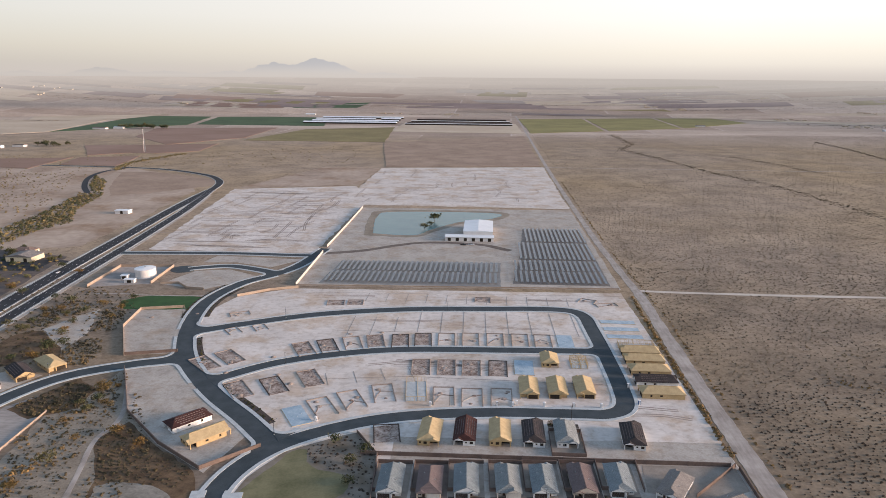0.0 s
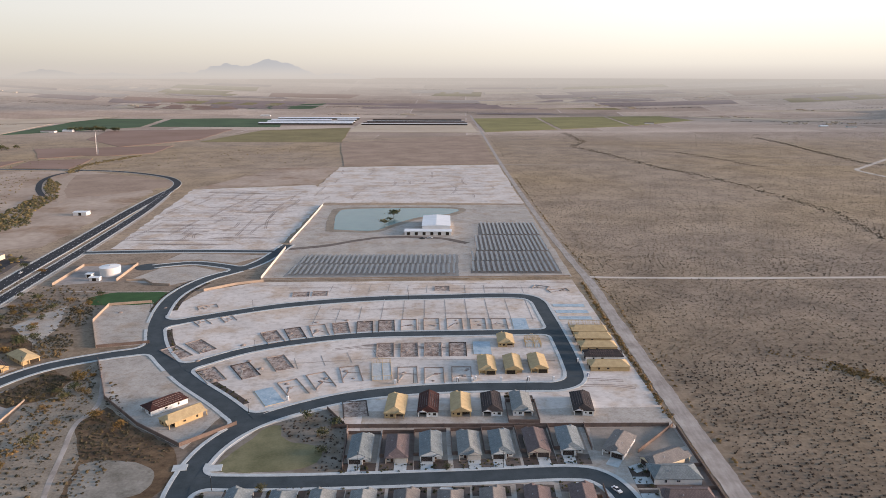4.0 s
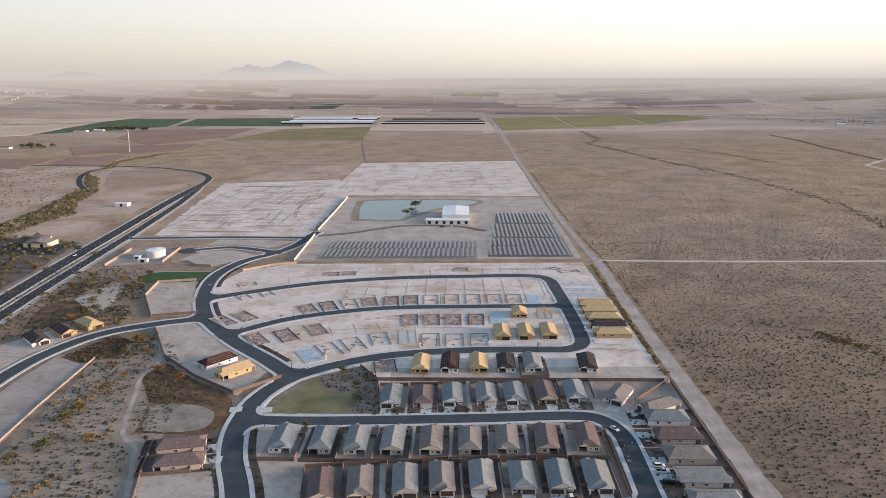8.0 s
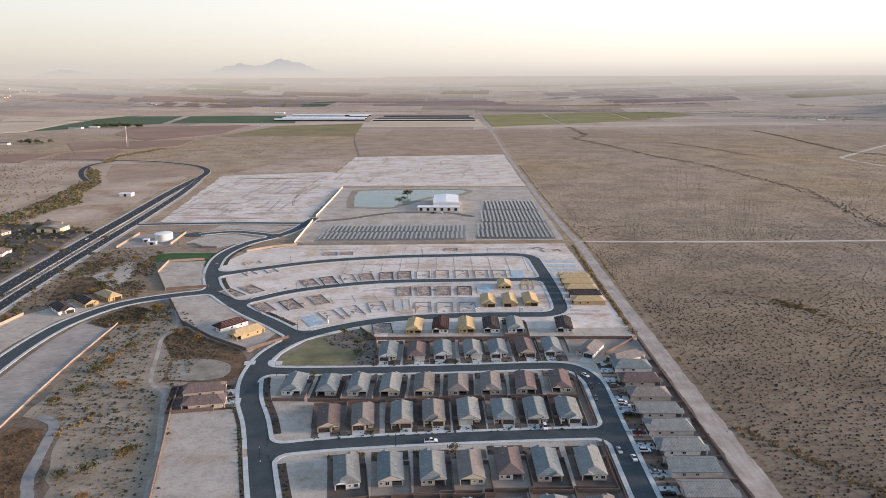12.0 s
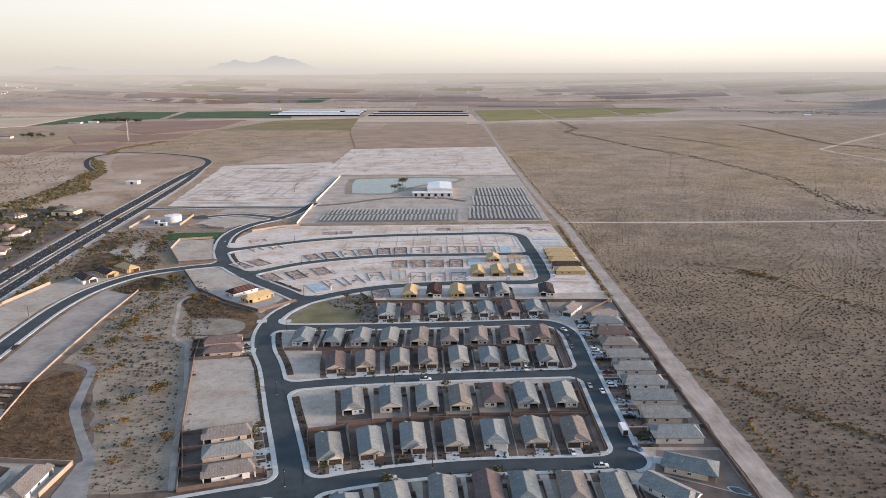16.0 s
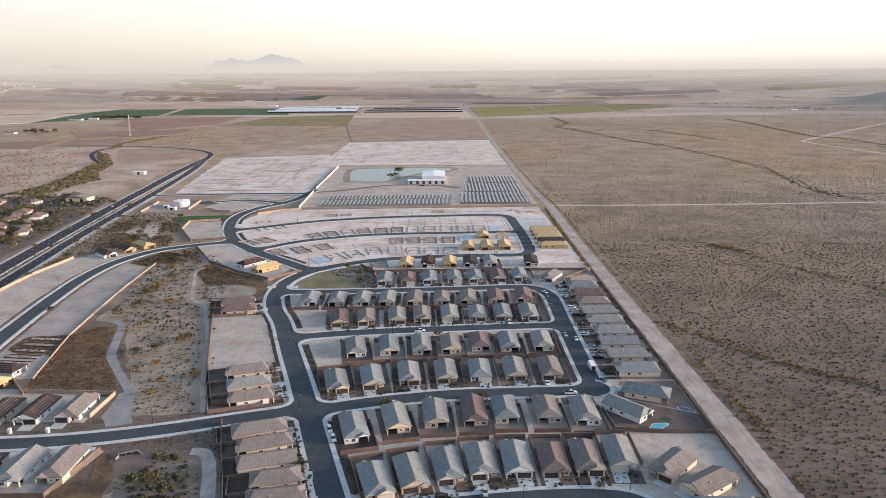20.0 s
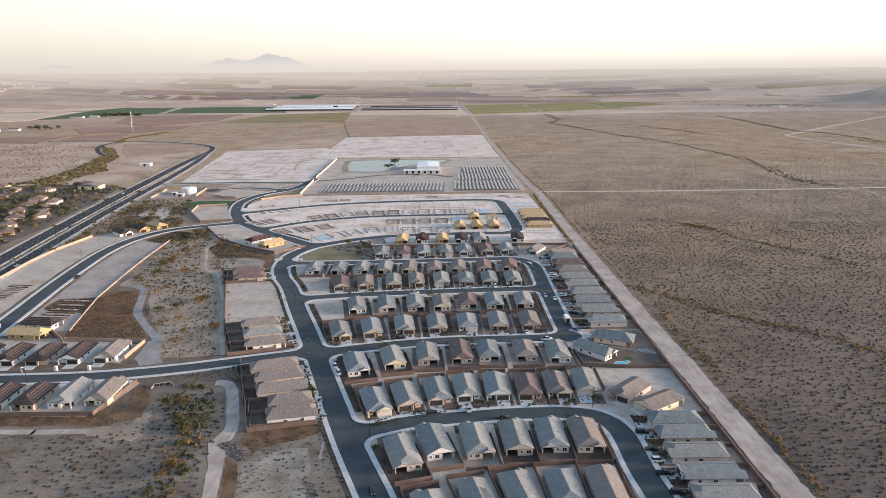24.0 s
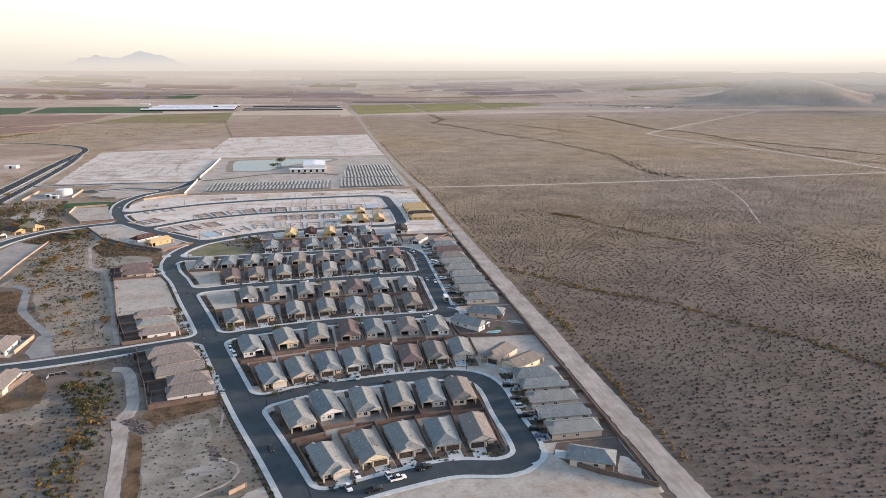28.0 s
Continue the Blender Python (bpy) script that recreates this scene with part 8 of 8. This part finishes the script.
# ---- swimming pools ----
def pool(x, y, rot, s, dark=False):
    g = thing("swimming_pool", pose(x, y, 0.08, 0, 0, rot), "small freeform swimming pool with blue water" if not dark else "small dark pond in a yard", "pool", "pools")
    out = [(s * (1.0 + 0.35 * math.cos(2 * a)) * math.cos(a), s * 0.62 * (1.0 + 0.2 * math.cos(3 * a)) * math.sin(a)) for a in [2 * math.pi * i / 28 for i in range(28)]]
    part("deck", Shape().prism([(x_ * 1.22, y_ * 1.3) for x_, y_ in out], -0.05, 0.06), M_CONCRETE, g)
    part("water", Shape().prism(out, 0.06, 0.10), M_POOL if not dark else M_GLASS, g)


M_POOL = material("pool_water", (0.04, 0.30, 0.36), (0.06, 0.38, 0.44), 0.5, 1, rough=0.1, space="object", spec=0.5)
pool(87.6, 252.4, 25, 3.0)
pool(103.6, 266.3, -35, 2.6, True)
for x, y in ((80.8, 250.9), (92, 258)):
    s = Shape().prism([(x + 2.2 * (1 + 0.15 * math.cos(3 * a)) * math.cos(a), y + 1.7 * math.sin(a)) for a in [2 * math.pi * i / 20 for i in range(20)]], -0.02, 0.16)
    tagged(s.make("flower_bed", M_TURF), "round dark green bed beside a pool", "flower bed", "pool beds")


# ---- street lamps, mast, poles ----
def lamp_post(x, y, rot, proto=[]):
    m = pose(x, y, 0.1, 0, 0, rot)
    if proto:
        copy_thing(proto[0], m)
        return
    g = thing("street_lamp", m, "slim dark street lamp with one arm", "street lamp", "street lamps")
    part("pole", Shape().tube(0, 0, 0, 7.5, 0.14, 0.08, 8), M_TYRE, g)
    part("arm", Shape().bar((0, 0, 7.4), (0, -1.8, 7.7), 0.08), M_TYRE, g)
    part("lamp_head", Shape().box(-0.15, -2.5, 7.62, 0.15, -1.75, 7.76, 0.03), M_METAL, g)
    part("base", Shape().tube(0, 0, -0.1, 0.25, 0.28, 0.28, 10), M_CONCRETE, g)
    proto.append(g)


for x, y, r in ((-24, 186, 200), (26, 197.5, 180), (64, 208, 140), (-62, 268.5, 20), (-8, 281, 10), (40, 297, 180), (-83, 343, 20), (-28, 355, 8), (30, 373, 180), (66, 402, 90), (-97, 426, 20), (-40, 441, 180), (22, 443.5, 180),
                (-100, 491, 140), (-20, 526.5, 180), (40, 516, 0), (-118, 570.5, 30), (-20, 606.5, 180), (-140, 647, 20), (-30, 670, 5), (-210, 640, 90), (-244, 545, 40), (-264, 450, -90), (-120, 256, 180), (-180, 235, 0)):
    lamp_post(x, y, r)


def mast(x, y, h):
    g = thing("lattice_mast", pose(x, y, 0), "tall thin steel lattice mast", "mast")
    c = [(2.2 * math.cos(a), 2.2 * math.sin(a)) for a in (0, 2.09, 4.19)]
    for a in c:
        part("leg", Shape().bar((*a, 0), (a[0] * 0.25, a[1] * 0.25, h), 0.35), M_METAL, g)
    for i in range(14):
        z0, z1 = h * i / 14, h * (i + 1) / 14
        k0, k1 = 1 - 0.75 * i / 14, 1 - 0.75 * (i + 1) / 14
        s = Shape()
        for j in range(3):
            a, b = c[j], c[(j + 1) % 3]
            s.bar((a[0] * k0, a[1] * k0, z0), (b[0] * k1, b[1] * k1, z1), 0.18)
        part("bracing", s, M_METAL, g)


mast(-731, 1626, 48)


# ---- culvert under the street ----
g = thing("culvert_headwall", pose(-119.5, 232.5, 0.05, 0, 0, 22), "grey concrete culvert headwall with a dark opening", "culvert")
part("wall_panel", Shape().box(-3.6, 0.0, 0, 3.6, 0.3, 1.5), M_BLUEGRAVEL, g)
for sx in (-1, 1):
    part("wing_wall", Shape().bar((sx * 3.6, 0.1, 0.5), (sx * 4.6, -1.6, 0.3), 0.22, 0.9), M_BLUEGRAVEL, g)
# unlit openings drawn as dark panels on the wall face
for i in range(3):
    part("opening", Shape().box(-3.3 + 2.25 * i, -0.02, 0.1, -1.2 + 2.25 * i, 0.0, 1.3), M_GLASS, g, "dark culvert opening")


# ---- hedgerows, lanes and farms on the far plain ----
rows_, lanes, farms = [], Shape(), Shape()
r9 = np.random.default_rng(29)
for k in range(110):
    x, y = r9.uniform(-2700, 2700), r9.uniform(2500, 4400)
    ln = r9.uniform(120, 700)
    if math.hypot(x + ln, y) > 4550 or math.hypot(x, y) > 4550 or (-1400 < x + ln and x < 1000 and y < 3150) or (x > 1900 and y < 3100):
        continue
    if k % 3 == 0:
        lanes.add([(a, b, plain_z(a, b) + 1.2) for a, b in ((x, y), (x + ln, y + 8), (x + ln, y + 17), (x, y + 9))], [(0, 1, 2, 3)])
    else:
        n_ = int(ln / 5)
        rows_.append(np.c_[x + np.sort(r9.uniform(0, ln, n_)), y + r9.normal(size=n_) * 7])
    if k % 4 == 0:
        for q in range(3):
            a, b, w_ = x + r9.uniform(0, 120), y + r9.uniform(-40, 40), r9.uniform(10, 34)
            farms.box(a, b, plain_z(a, b) - 2, a + w_, b + 12, plain_z(a, b) + 4.5, 0.6)
rows_ = np.concatenate(rows_)
bushes("far_hedgerows", rows_, (1.5, 4.2), M_BRUSH, "dark lines of brush between far fields", "hedgerow", np.array([plain_z(a, b) for a, b in rows_]), COARSE)
tagged(lanes.make("far_lanes", M_PALETRACK), "pale farm lanes on the far plain", "lanes", "", "stuff")
tagged(farms.make("far_farm_buildings", M_PALEFIELD), "small pale farm buildings far out on the plain", "farm buildings", "", "stuff")
